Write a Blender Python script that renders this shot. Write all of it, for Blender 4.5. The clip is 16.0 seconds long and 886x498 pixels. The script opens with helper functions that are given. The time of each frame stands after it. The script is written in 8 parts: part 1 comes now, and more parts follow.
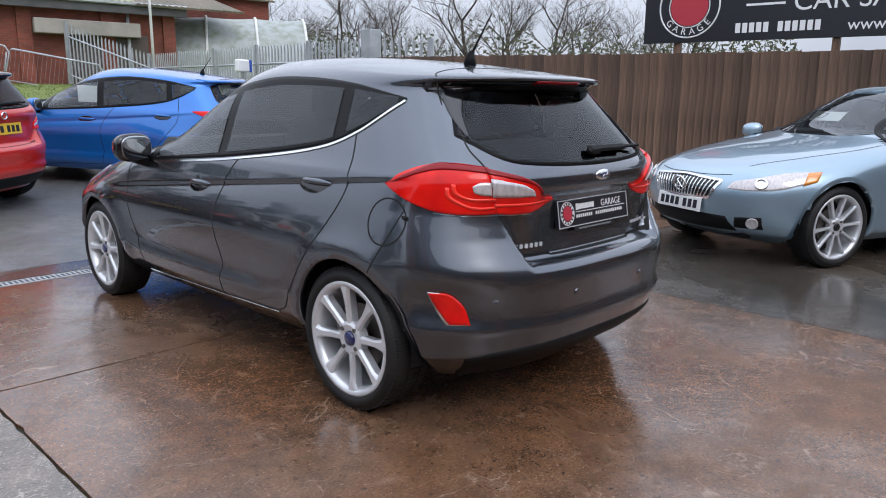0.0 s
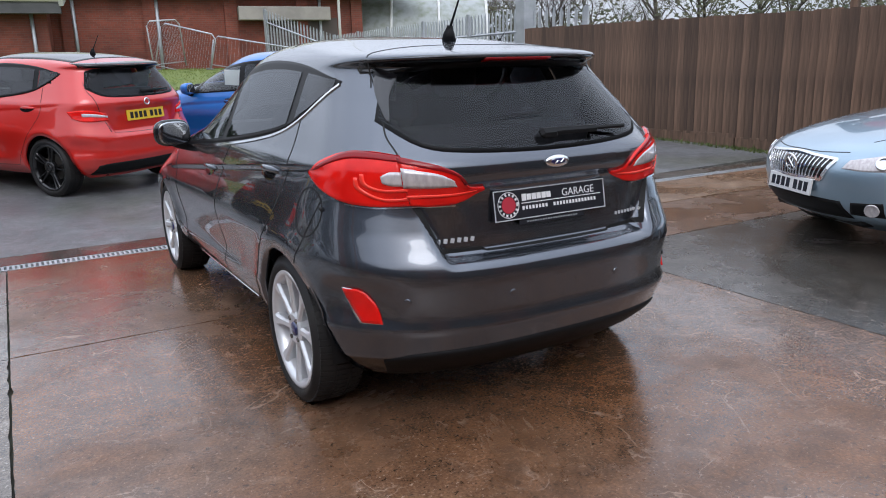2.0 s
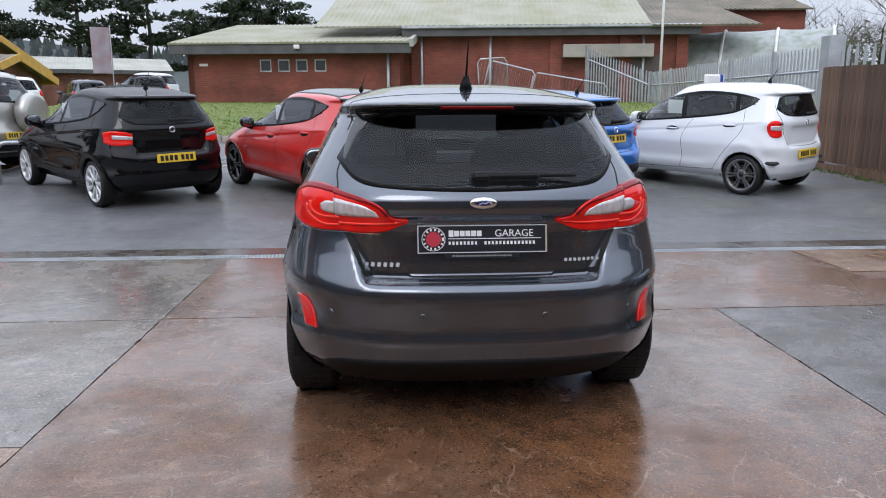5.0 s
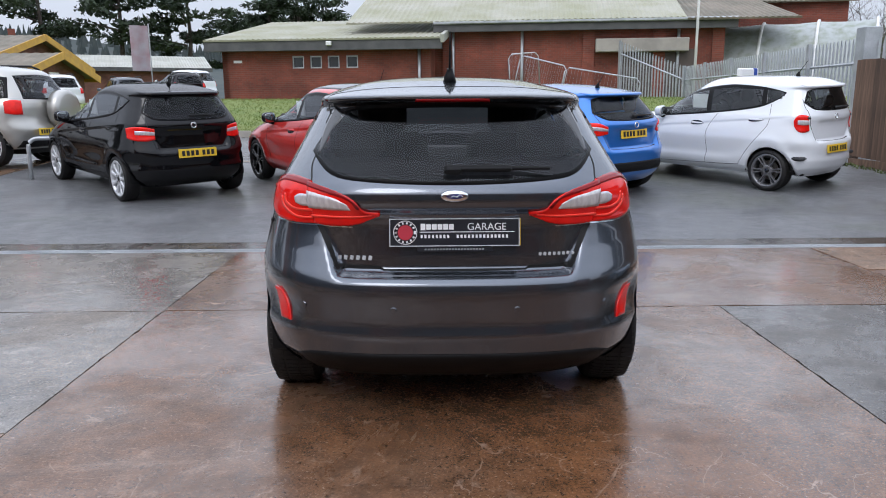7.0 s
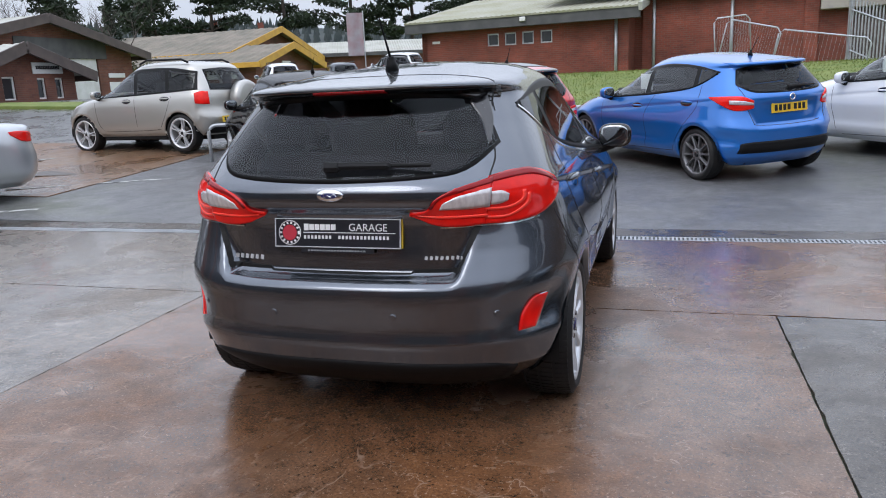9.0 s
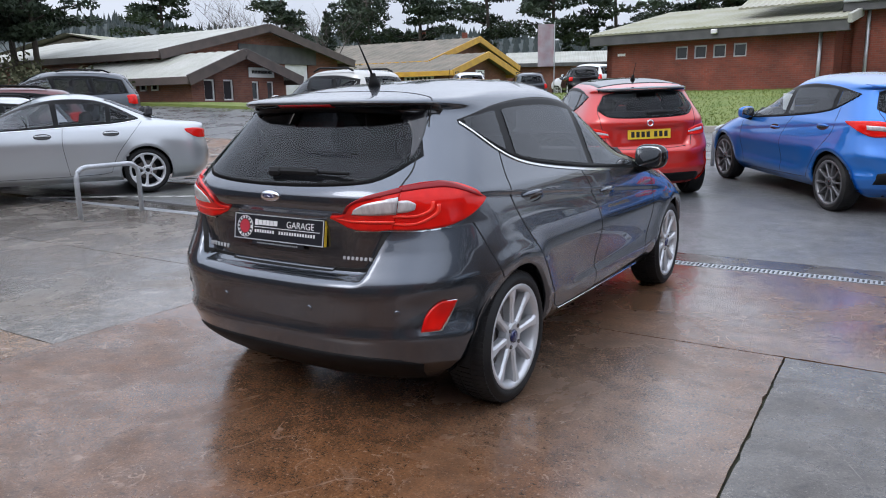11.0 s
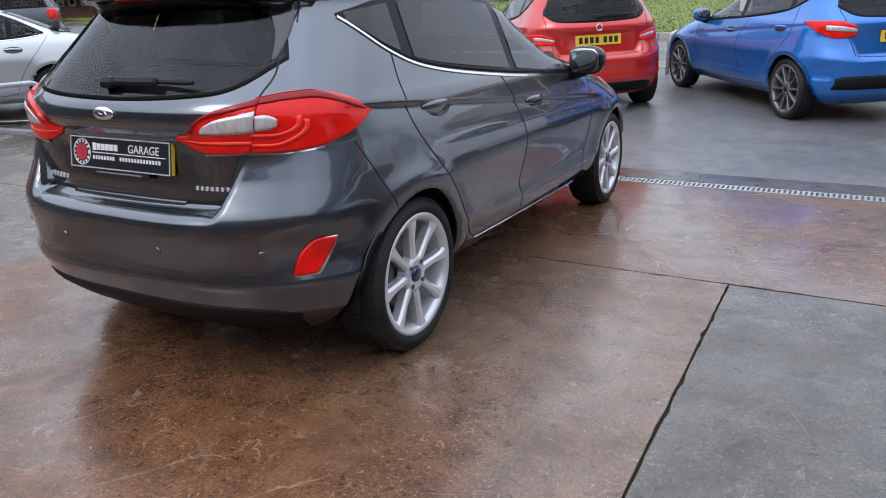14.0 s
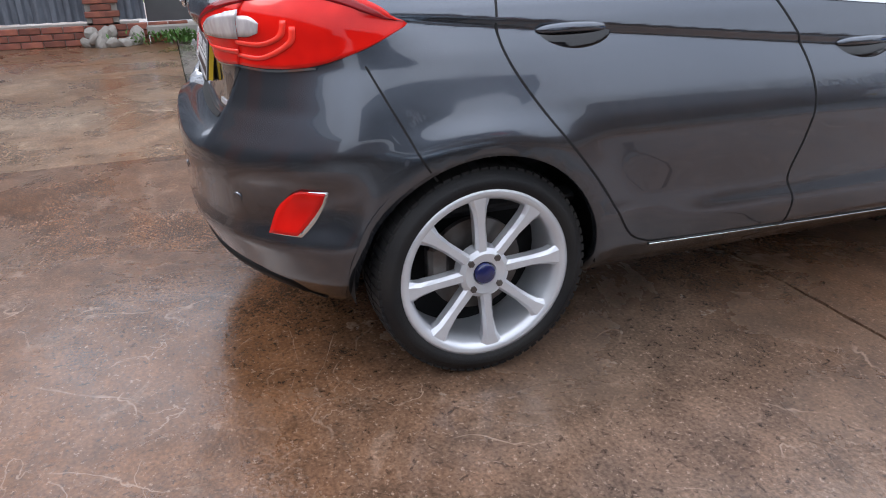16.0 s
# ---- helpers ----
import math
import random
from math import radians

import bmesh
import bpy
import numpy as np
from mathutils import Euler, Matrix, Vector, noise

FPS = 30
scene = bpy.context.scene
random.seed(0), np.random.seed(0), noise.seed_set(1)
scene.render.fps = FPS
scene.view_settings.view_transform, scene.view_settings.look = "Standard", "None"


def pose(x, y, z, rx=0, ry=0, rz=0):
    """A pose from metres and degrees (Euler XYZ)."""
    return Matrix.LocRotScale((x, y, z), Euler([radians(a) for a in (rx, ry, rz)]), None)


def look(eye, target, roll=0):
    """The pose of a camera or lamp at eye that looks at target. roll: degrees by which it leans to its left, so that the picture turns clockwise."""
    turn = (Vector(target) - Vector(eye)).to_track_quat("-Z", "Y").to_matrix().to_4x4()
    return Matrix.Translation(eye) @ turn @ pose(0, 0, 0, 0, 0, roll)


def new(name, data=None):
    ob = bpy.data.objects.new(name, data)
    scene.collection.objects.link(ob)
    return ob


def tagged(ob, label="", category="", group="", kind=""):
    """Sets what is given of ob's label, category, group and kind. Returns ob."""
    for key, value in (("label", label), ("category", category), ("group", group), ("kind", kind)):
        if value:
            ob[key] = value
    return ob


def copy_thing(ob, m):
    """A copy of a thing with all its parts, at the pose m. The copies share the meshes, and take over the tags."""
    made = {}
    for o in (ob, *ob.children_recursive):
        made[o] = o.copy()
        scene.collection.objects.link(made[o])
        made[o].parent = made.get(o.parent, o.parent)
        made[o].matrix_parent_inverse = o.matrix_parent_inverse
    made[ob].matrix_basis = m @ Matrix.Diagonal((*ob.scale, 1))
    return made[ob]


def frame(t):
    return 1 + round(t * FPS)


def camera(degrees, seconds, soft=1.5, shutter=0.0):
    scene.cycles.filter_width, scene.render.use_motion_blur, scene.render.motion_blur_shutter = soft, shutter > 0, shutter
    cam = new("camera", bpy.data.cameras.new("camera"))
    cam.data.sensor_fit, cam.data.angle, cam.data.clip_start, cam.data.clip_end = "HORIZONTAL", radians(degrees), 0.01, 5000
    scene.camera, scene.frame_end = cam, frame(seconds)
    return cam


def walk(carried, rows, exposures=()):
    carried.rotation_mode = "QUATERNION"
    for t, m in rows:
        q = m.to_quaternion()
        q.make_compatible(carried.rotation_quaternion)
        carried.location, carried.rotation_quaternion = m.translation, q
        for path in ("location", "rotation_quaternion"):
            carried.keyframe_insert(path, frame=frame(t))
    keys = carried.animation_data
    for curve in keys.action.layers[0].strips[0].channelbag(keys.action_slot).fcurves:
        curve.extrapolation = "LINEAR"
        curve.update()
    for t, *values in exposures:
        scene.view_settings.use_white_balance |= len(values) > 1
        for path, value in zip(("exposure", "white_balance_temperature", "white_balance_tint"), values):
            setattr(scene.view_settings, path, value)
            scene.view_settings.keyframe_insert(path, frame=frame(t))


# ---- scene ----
cam = camera(62.3, 16.0, 1.0)

PATH = [
    (0, (-2.62, -2.272, 1.285), (-1.213, -0.911, 0.875), 0.6),
    (0.5, (-2.441, -2.323, 1.289), (-1.046, -0.955, 0.86), 0.4),
    (1, (-2.208, -2.406, 1.294), (-0.926, -0.941, 0.834), -0.4),
    (1.5, (-1.954, -2.497, 1.302), (-0.845, -0.901, 0.829), -1.3),
    (2, (-1.7, -2.737, 1.312), (-0.727, -1.057, 0.833), -1.5),
    (2.5, (-1.462, -2.972, 1.328), (-0.571, -1.246, 0.851), -1.8),
    (3, (-1.208, -3.14, 1.354), (-0.428, -1.353, 0.908), -1.3),
    (3.5, (-0.989, -3.368, 1.37), (-0.467, -1.479, 0.974), -0.7),
    (4, (-0.761, -3.464, 1.363), (-0.405, -1.534, 0.98), -0.8),
    (4.5, (-0.539, -3.457, 1.362), (-0.304, -1.508, 0.979), -0.3),
    (4.7, (-0.437, -3.465, 1.35), (-0.254, -1.51, 0.97), -0.1),
    (6.8, (-0.157, -3.498, 1.331), (-0.124, -1.537, 0.943), -0.1),
    (7, (-0.087, -3.475, 1.329), (-0.059, -1.514, 0.939), -0.3),
    (7.5, (0.218, -3.454, 1.349), (0.077, -1.498, 0.955), -1.2),
    (8, (0.511, -3.348, 1.337), (0.265, -1.404, 0.934), -1.5),
    (8.5, (0.814, -3.213, 1.343), (0.464, -1.291, 0.917), -1.7),
    (9, (1.173, -3.102, 1.362), (0.606, -1.235, 0.921), -2.6),
    (9.5, (1.457, -2.904, 1.351), (0.736, -1.092, 0.909), -1.5),
    (9.7, (1.56, -2.823, 1.354), (0.777, -1.036, 0.914), -1.8),
    (11.8, (2.516, -2.894, 1.362), (1.43, -1.261, 0.968), -0.0),
    (12, (2.546, -2.9, 1.362), (1.467, -1.263, 0.97), -0.0),
    (12.5, (2.569, -2.897, 1.365), (1.495, -1.257, 0.967), 0.1),
    (13, (2.519, -2.825, 1.35), (1.449, -1.183, 0.95), 0.1),
    (13.5, (2.308, -2.599, 1.311), (1.28, -0.947, 0.85), -0.4),
    (14, (2.231, -2.279, 1.271), (1.294, -0.623, 0.653), -1.8),
    (14.5, (2.236, -1.877, 1.231), (1.316, -0.245, 0.532), -1.8),
    (15, (2.291, -1.462, 1.194), (1.2, 0.041, 0.451), -2.1),
    (15.5, (2.487, -1.097, 1.178), (0.955, -0.049, 0.433), -2.0),
    (16, (2.466, -0.709, 1.155), (0.739, -0.091, 0.357), -0.9),
]
walk(cam, [(t, look(eye, target, roll)) for t, eye, target, roll in PATH], [(0.0, -0.02, 6050, 13), (8.0, 0.0, 6050, 13), (13.2, 0.0, 6050, 13), (14.5, 0.2, 6100, 13), (16.0, 0.36, 6150, 13)])

# ---------- light ----------
world = bpy.data.worlds.new("overcast_world")
scene.world = world
world.use_nodes = True
wn = world.node_tree.nodes
wl = world.node_tree.links
sky = wn.new("ShaderNodeTexSky")
sky.sky_type = "NISHITA"
sky.sun_disc = False
sky.sun_elevation, sky.sun_rotation = radians(38), radians(200)
sky.air_density, sky.dust_density, sky.ozone_density = 1.0, 4.0, 1.0
cloud_map = wn.new("ShaderNodeTexCoord")
cloud_noise = wn.new("ShaderNodeTexNoise")
cloud_noise.inputs["Scale"].default_value = 2.2
cloud_noise.inputs["Detail"].default_value = 6
cloud_noise.inputs["Distortion"].default_value = 0.4
cloud_ramp = wn.new("ShaderNodeValToRGB")
cloud_ramp.color_ramp.elements[0].position, cloud_ramp.color_ramp.elements[0].color = 0.3, (5.0, 5.35, 5.9, 1)
cloud_ramp.color_ramp.elements[1].position, cloud_ramp.color_ramp.elements[1].color = 0.7, (8.0, 8.3, 8.7, 1)
cloud_mix = wn.new("ShaderNodeMix")
cloud_mix.data_type = "RGBA"
cloud_mix.inputs["Factor"].default_value = 0.9
wl.new(cloud_map.outputs["Generated"], cloud_noise.inputs["Vector"])
wl.new(cloud_noise.outputs["Fac"], cloud_ramp.inputs["Fac"])
wl.new(sky.outputs["Color"], cloud_mix.inputs["A"])
wl.new(cloud_ramp.outputs["Color"], cloud_mix.inputs["B"])
# an overcast dome: about three times as bright overhead as at the horizon
dome_axes = wn.new("ShaderNodeSeparateXYZ")
dome = wn.new("ShaderNodeMapRange")
dome.inputs["From Min"].default_value, dome.inputs["From Max"].default_value = 0.0, 1.0
dome.inputs["To Min"].default_value, dome.inputs["To Max"].default_value = 1.0, 3.0
dome_mix = wn.new("ShaderNodeVectorMath")
dome_mix.operation = "SCALE"
wl.new(cloud_map.outputs["Generated"], dome_axes.inputs["Vector"])
wl.new(dome_axes.outputs["Z"], dome.inputs["Value"])
wl.new(cloud_mix.outputs["Result"], dome_mix.inputs[0])
wl.new(dome.outputs["Result"], dome_mix.inputs["Scale"])
wl.new(dome_mix.outputs["Vector"], wn["Background"].inputs["Color"])
wn["Background"].inputs["Strength"].default_value = 0.1
sun = new("sun", bpy.data.lights.new("sun", "SUN"))
sun.data.energy, sun.data.angle, sun.data.color = 0.7, radians(25), (1.0, 0.97, 0.92)
sun.matrix_world = look((-8, -20, 24), (0, 0, 0))

# ---------- materials ----------


def nodes_of(name):
    m = bpy.data.materials.new(name)
    m.use_nodes = True
    return m, m.node_tree.nodes, m.node_tree.links, m.node_tree.nodes["Principled BSDF"]


def mat(name, color, rough=0.5, metal=0.0, color2=None, scale=3.0, detail=5.0, spread=(0.35, 0.65), rough2=None, bump=0.0, bump_scale=60.0,
        coat=0.0, stretch=(1, 1, 1), spec=0.5, vary=0.0, fine=0.0):
    """A surface: two colours mixed by noise, fine grain, bump, and a variation from object to object."""
    m, n, l, b = nodes_of(name)
    b.inputs["Roughness"].default_value = rough
    b.inputs["Metallic"].default_value = metal
    b.inputs["Coat Weight"].default_value = coat
    b.inputs["Coat Roughness"].default_value = 0.03
    b.inputs["Specular IOR Level"].default_value = spec
    b.inputs["Base Color"].default_value = (*color, 1)
    if color2 is None and not bump and not vary and not fine:
        return m
    tc = n.new("ShaderNodeTexCoord")
    mp = n.new("ShaderNodeMapping")
    mp.inputs["Scale"].default_value = stretch
    l.new(tc.outputs["Object"], mp.inputs["Vector"])
    out = None
    if color2 is not None:
        t = n.new("ShaderNodeTexNoise")
        t.inputs["Scale"].default_value, t.inputs["Detail"].default_value = scale, detail
        l.new(mp.outputs["Vector"], t.inputs["Vector"])
        r = n.new("ShaderNodeMapRange")
        r.inputs["From Min"].default_value, r.inputs["From Max"].default_value = spread
        l.new(t.outputs["Fac"], r.inputs["Value"])
        x = n.new("ShaderNodeMix")
        x.data_type = "RGBA"
        x.inputs["A"].default_value, x.inputs["B"].default_value = (*color, 1), (*color2, 1)
        l.new(r.outputs["Result"], x.inputs["Factor"])
        out = x.outputs["Result"]
        if rough2 is not None:
            rr = n.new("ShaderNodeMapRange")
            rr.inputs["To Min"].default_value, rr.inputs["To Max"].default_value = rough, rough2
            l.new(r.outputs["Result"], rr.inputs["Value"])
            l.new(rr.outputs["Result"], b.inputs["Roughness"])
    if fine:
        f = n.new("ShaderNodeTexNoise")
        f.inputs["Scale"].default_value, f.inputs["Detail"].default_value = bump_scale, 3
        l.new(mp.outputs["Vector"], f.inputs["Vector"])
        fr = n.new("ShaderNodeMapRange")
        fr.inputs["From Min"].default_value, fr.inputs["From Max"].default_value = 0.3, 0.7
        fr.inputs["To Min"].default_value, fr.inputs["To Max"].default_value = 1 - fine, 1 + fine
        l.new(f.outputs["Fac"], fr.inputs["Value"])
        hsv = n.new("ShaderNodeHueSaturation")
        hsv.inputs["Color"].default_value = (*color, 1)
        if out is not None:
            l.new(out, hsv.inputs["Color"])
        l.new(fr.outputs["Result"], hsv.inputs["Value"])
        out = hsv.outputs["Color"]
    if vary:
        oi = n.new("ShaderNodeObjectInfo")
        vr = n.new("ShaderNodeMapRange")
        vr.inputs["To Min"].default_value, vr.inputs["To Max"].default_value = 1 - vary, 1 + vary
        l.new(oi.outputs["Random"], vr.inputs["Value"])
        hv = n.new("ShaderNodeHueSaturation")
        hv.inputs["Color"].default_value = (*color, 1)
        if out is not None:
            l.new(out, hv.inputs["Color"])
        l.new(vr.outputs["Result"], hv.inputs["Value"])
        out = hv.outputs["Color"]
    if out is not None:
        l.new(out, b.inputs["Base Color"])
    if bump:
        t2 = n.new("ShaderNodeTexNoise")
        t2.inputs["Scale"].default_value, t2.inputs["Detail"].default_value = bump_scale, 4
        l.new(mp.outputs["Vector"], t2.inputs["Vector"])
        bp = n.new("ShaderNodeBump")
        bp.inputs["Strength"].default_value, bp.inputs["Distance"].default_value = bump, 0.01
        l.new(t2.outputs["Fac"], bp.inputs["Height"])
        l.new(bp.outputs["Normal"], b.inputs["Normal"])
    return m


def ground_mat(name, dry, wet, stain, rough_wet, rough_dry, stain_at, wet_at, bump=0.25, grain=90.0, film_weight=0.6, contrast=1.0):
    """Wet ground: damp and drier patches, stains, fine grit, a thin shiny film of water in places. World-sized noise."""
    m, n, l, b = nodes_of(name)
    g = n.new("ShaderNodeNewGeometry")

    def noise_range(scale, lo, hi, detail=6, rough=0.55, distort=0.0):
        t = n.new("ShaderNodeTexNoise")
        t.inputs["Scale"].default_value, t.inputs["Detail"].default_value, t.inputs["Roughness"].default_value = scale, detail, rough
        t.inputs["Distortion"].default_value = distort
        l.new(g.outputs["Position"], t.inputs["Vector"])
        r = n.new("ShaderNodeMapRange")
        r.inputs["From Min"].default_value, r.inputs["From Max"].default_value = lo, hi
        l.new(t.outputs["Fac"], r.inputs["Value"])
        return r.outputs["Result"]

    def mix(f, a, c, kind="MIX"):
        x = n.new("ShaderNodeMix")
        x.data_type, x.blend_type = "RGBA", kind
        if isinstance(f, float):
            x.inputs["Factor"].default_value = f
        else:
            l.new(f, x.inputs["Factor"])
        for key, v in (("A", a), ("B", c)):
            if isinstance(v, tuple):
                x.inputs[key].default_value = (*v, 1)
            else:
                l.new(v, x.inputs[key])
        return x.outputs["Result"]
    wetness = noise_range(0.55, wet_at - 0.12, wet_at + 0.12, 7, 0.6, 0.3)
    stains = noise_range(0.38, stain_at - 0.1, stain_at + 0.14, 8, 0.62, 0.5)
    fine = noise_range(grain, 0.25, 0.75, 3)
    mid = noise_range(7.0, 0.3, 0.7, 6, 0.7)
    col = mix(wetness, dry, wet)
    col = mix(stains, col, stain)
    scr = noise_range(2.6, 0.585, 0.66, 9, 0.72, 1.2)
    col = mix(mix(0.35 * contrast, (0, 0, 0), scr), col, tuple(min(1, c * 1.7 + 0.02) for c in dry))
    shade = mix(mid, (1 - 0.42 * contrast,) * 3, (1 + 0.36 * contrast,) * 3)
    col = mix(1.0, col, shade, "MULTIPLY")
    shade2 = mix(fine, (0.55, 0.55, 0.55), (1.45, 1.45, 1.45))
    col = mix(1.0, col, shade2, "MULTIPLY")
    speck = noise_range(55.0, 0.58, 0.68, 4, 0.75)
    col = mix(mix(0.8, (0, 0, 0), speck), col, tuple(min(1, c * 2.1 + 0.03) for c in dry))
    pits = noise_range(30.0, 0.58, 0.66, 4, 0.7, 0.5)
    col = mix(mix(0.75, (0, 0, 0), pits), col, tuple(c * 0.3 for c in wet))
    # thin pale scratches and lime veins
    for scale, seed, half in ((1.5, 3.0, 0.0045), (3.1, 11.0, 0.006), (0.8, 23.0, 0.002)):
        sh = n.new("ShaderNodeVectorMath")
        sh.inputs[1].default_value = (seed, seed * 0.7, 0)
        l.new(g.outputs["Position"], sh.inputs[0])
        t3 = n.new("ShaderNodeTexNoise")
        t3.inputs["Scale"].default_value, t3.inputs["Detail"].default_value, t3.inputs["Distortion"].default_value = scale, 5, 0.8
        t3.inputs["Roughness"].default_value = 0.45
        l.new(sh.outputs["Vector"], t3.inputs["Vector"])
        away = n.new("ShaderNodeMath")
        away.operation = "SUBTRACT"
        away.inputs[1].default_value = 0.5
        l.new(t3.outputs["Fac"], away.inputs[0])
        size = n.new("ShaderNodeMath")
        size.operation = "ABSOLUTE"
        l.new(away.outputs["Value"], size.inputs[0])
        line = n.new("ShaderNodeMapRange")
        line.inputs["From Min"].default_value, line.inputs["From Max"].default_value = half, half * 0.3
        l.new(size.outputs["Value"], line.inputs["Value"])
        broken = noise_range(2.3 + seed * 0.07, 0.5, 0.62, 5, 0.65)
        veil = n.new("ShaderNodeMath")
        veil.operation = "MULTIPLY"
        l.new(line.outputs["Result"], veil.inputs[0])
        l.new(broken, veil.inputs[1])
        faint = n.new("ShaderNodeMath")
        faint.operation = "MULTIPLY"
        faint.inputs[1].default_value = 0.7 * contrast * contrast
        l.new(veil.outputs["Value"], faint.inputs[0])
        col = mix(faint.outputs["Value"], col, tuple(min(1, c * 1.9 + 0.03) for c in dry))
    l.new(col, b.inputs["Base Color"])
    rr = n.new("ShaderNodeMapRange")
    rr.inputs["To Min"].default_value, rr.inputs["To Max"].default_value = rough_dry, rough_wet
    film = noise_range(1.1, 0.36, 0.58, 8, 0.65, 0.4)
    coat = n.new("ShaderNodeMath")
    coat.operation = "MULTIPLY"
    coat.inputs[1].default_value = film_weight
    l.new(film, coat.inputs[0])
    l.new(coat.outputs["Value"], b.inputs["Coat Weight"])
    b.inputs["Coat Roughness"].default_value, b.inputs["Coat IOR"].default_value = 0.10, 1.4
    l.new(film, rr.inputs["Value"])
    l.new(rr.outputs["Result"], b.inputs["Roughness"])
    bp = n.new("ShaderNodeBump")
    bp.inputs["Strength"].default_value, bp.inputs["Distance"].default_value = bump, 0.004
    t2 = n.new("ShaderNodeTexNoise")
    t2.inputs["Scale"].default_value, t2.inputs["Detail"].default_value = grain, 4
    l.new(g.outputs["Position"], t2.inputs["Vector"])
    l.new(t2.outputs["Fac"], bp.inputs["Height"])
    bp2 = n.new("ShaderNodeBump")
    bp2.inputs["Strength"].default_value, bp2.inputs["Distance"].default_value = 0.2, 0.008
    l.new(mid, bp2.inputs["Height"])
    l.new(bp.outputs["Normal"], bp2.inputs["Normal"])
    l.new(bp2.outputs["Normal"], b.inputs["Normal"])
    bp3 = n.new("ShaderNodeBump")
    bp3.inputs["Strength"].default_value, bp3.inputs["Distance"].default_value = 0.12, 0.006
    l.new(mid, bp3.inputs["Height"])
    l.new(bp3.outputs["Normal"], b.inputs["Coat Normal"])
    b.inputs["Specular IOR Level"].default_value = 0.5
    return m


def brick_mat(name, c1, c2, mortar):
    m, n, l, b = nodes_of(name)
    tc = n.new("ShaderNodeTexCoord")
    mp = n.new("ShaderNodeMapping")
    mp.inputs["Rotation"].default_value = (radians(90), 0, 0)
    sep, com = n.new("ShaderNodeSeparateXYZ"), n.new("ShaderNodeCombineXYZ")
    l.new(tc.outputs["Object"], sep.inputs["Vector"])
    add = n.new("ShaderNodeMath")
    l.new(sep.outputs["X"], add.inputs[0])
    l.new(sep.outputs["Y"], add.inputs[1])
    l.new(add.outputs["Value"], com.inputs["X"])
    l.new(sep.outputs["Z"], com.inputs["Y"])
    br = n.new("ShaderNodeTexBrick")
    br.inputs["Scale"].default_value = 1
    br.inputs["Brick Width"].default_value, br.inputs["Row Height"].default_value, br.inputs["Mortar Size"].default_value = 0.225, 0.075, 0.006
    br.inputs["Color1"].default_value, br.inputs["Color2"].default_value, br.inputs["Mortar"].default_value = (*c1, 1), (*c2, 1), (*mortar, 1)
    br.inputs["Bias"].default_value = 0.0
    l.new(com.outputs["Vector"], br.inputs["Vector"])
    t = n.new("ShaderNodeTexNoise")
    t.inputs["Scale"].default_value, t.inputs["Detail"].default_value = 0.8, 8
    l.new(tc.outputs["Object"], t.inputs["Vector"])
    r = n.new("ShaderNodeMapRange")
    r.inputs["From Min"].default_value, r.inputs["From Max"].default_value = 0.3, 0.7
    r.inputs["To Min"].default_value, r.inputs["To Max"].default_value = 0.6, 1.35
    l.new(t.outputs["Fac"], r.inputs["Value"])
    h = n.new("ShaderNodeHueSaturation")
    l.new(br.outputs["Color"], h.inputs["Color"])
    l.new(r.outputs["Result"], h.inputs["Value"])
    l.new(h.outputs["Color"], b.inputs["Base Color"])
    b.inputs["Roughness"].default_value = 0.75
    bp = n.new("ShaderNodeBump")
    bp.inputs["Strength"].default_value, bp.inputs["Distance"].default_value = 0.5, 0.01
    l.new(br.outputs["Fac"], bp.inputs["Height"])
    bp.invert = True
    l.new(bp.outputs["Normal"], b.inputs["Normal"])
    return m


def glass_mat(name, tint, rough=0.02, ior=1.5):
    """A thin pane: a tinted see-through sheet with a mirror gloss that grows at grazing angles."""
    m, n, l, b = nodes_of(name)
    n.remove(b)
    tr, gl, mx, fr = n.new("ShaderNodeBsdfTransparent"), n.new("ShaderNodeBsdfGlossy"), n.new("ShaderNodeMixShader"), n.new("ShaderNodeFresnel")
    tr.inputs["Color"].default_value = (*tint, 1)
    gl.inputs["Roughness"].default_value = rough
    gl.inputs["Color"].default_value = (0.95, 0.97, 1, 1)
    fr.inputs["IOR"].default_value = ior
    l.new(fr.outputs["Fac"], mx.inputs["Fac"])
    l.new(tr.outputs["BSDF"], mx.inputs[1])
    l.new(gl.outputs["BSDF"], mx.inputs[2])
    l.new(mx.outputs["Shader"], n["Material Output"].inputs["Surface"])
    return m


CONCRETE = ground_mat("wet_concrete", (0.16, 0.108, 0.076), (0.1, 0.058, 0.036), (0.145, 0.066, 0.029), 0.12, 0.4, 0.47, 0.48, film_weight=0.7)
CONCRETE_PALE = ground_mat("damp_pale_concrete", (0.19, 0.17, 0.148), (0.125, 0.108, 0.092), (0.16, 0.12, 0.085), 0.12, 0.42, 0.58, 0.48)
CONCRETE_GREY = ground_mat("wet_grey_concrete", (0.095, 0.084, 0.072), (0.058, 0.05, 0.042), (0.09, 0.065, 0.045), 0.10, 0.42, 0.58, 0.48)
CONCRETE_RUST = ground_mat("rust_stained_concrete", (0.25, 0.185, 0.13), (0.16, 0.1, 0.06), (0.17, 0.085, 0.04), 0.2, 0.5, 0.42, 0.5)
ASPHALT = ground_mat("wet_asphalt", (0.135, 0.136, 0.14), (0.105, 0.106, 0.11), (0.085, 0.092, 0.055), 0.38, 0.6, 0.6, 0.5, 0.5, 120.0, 0.14, 0.75)
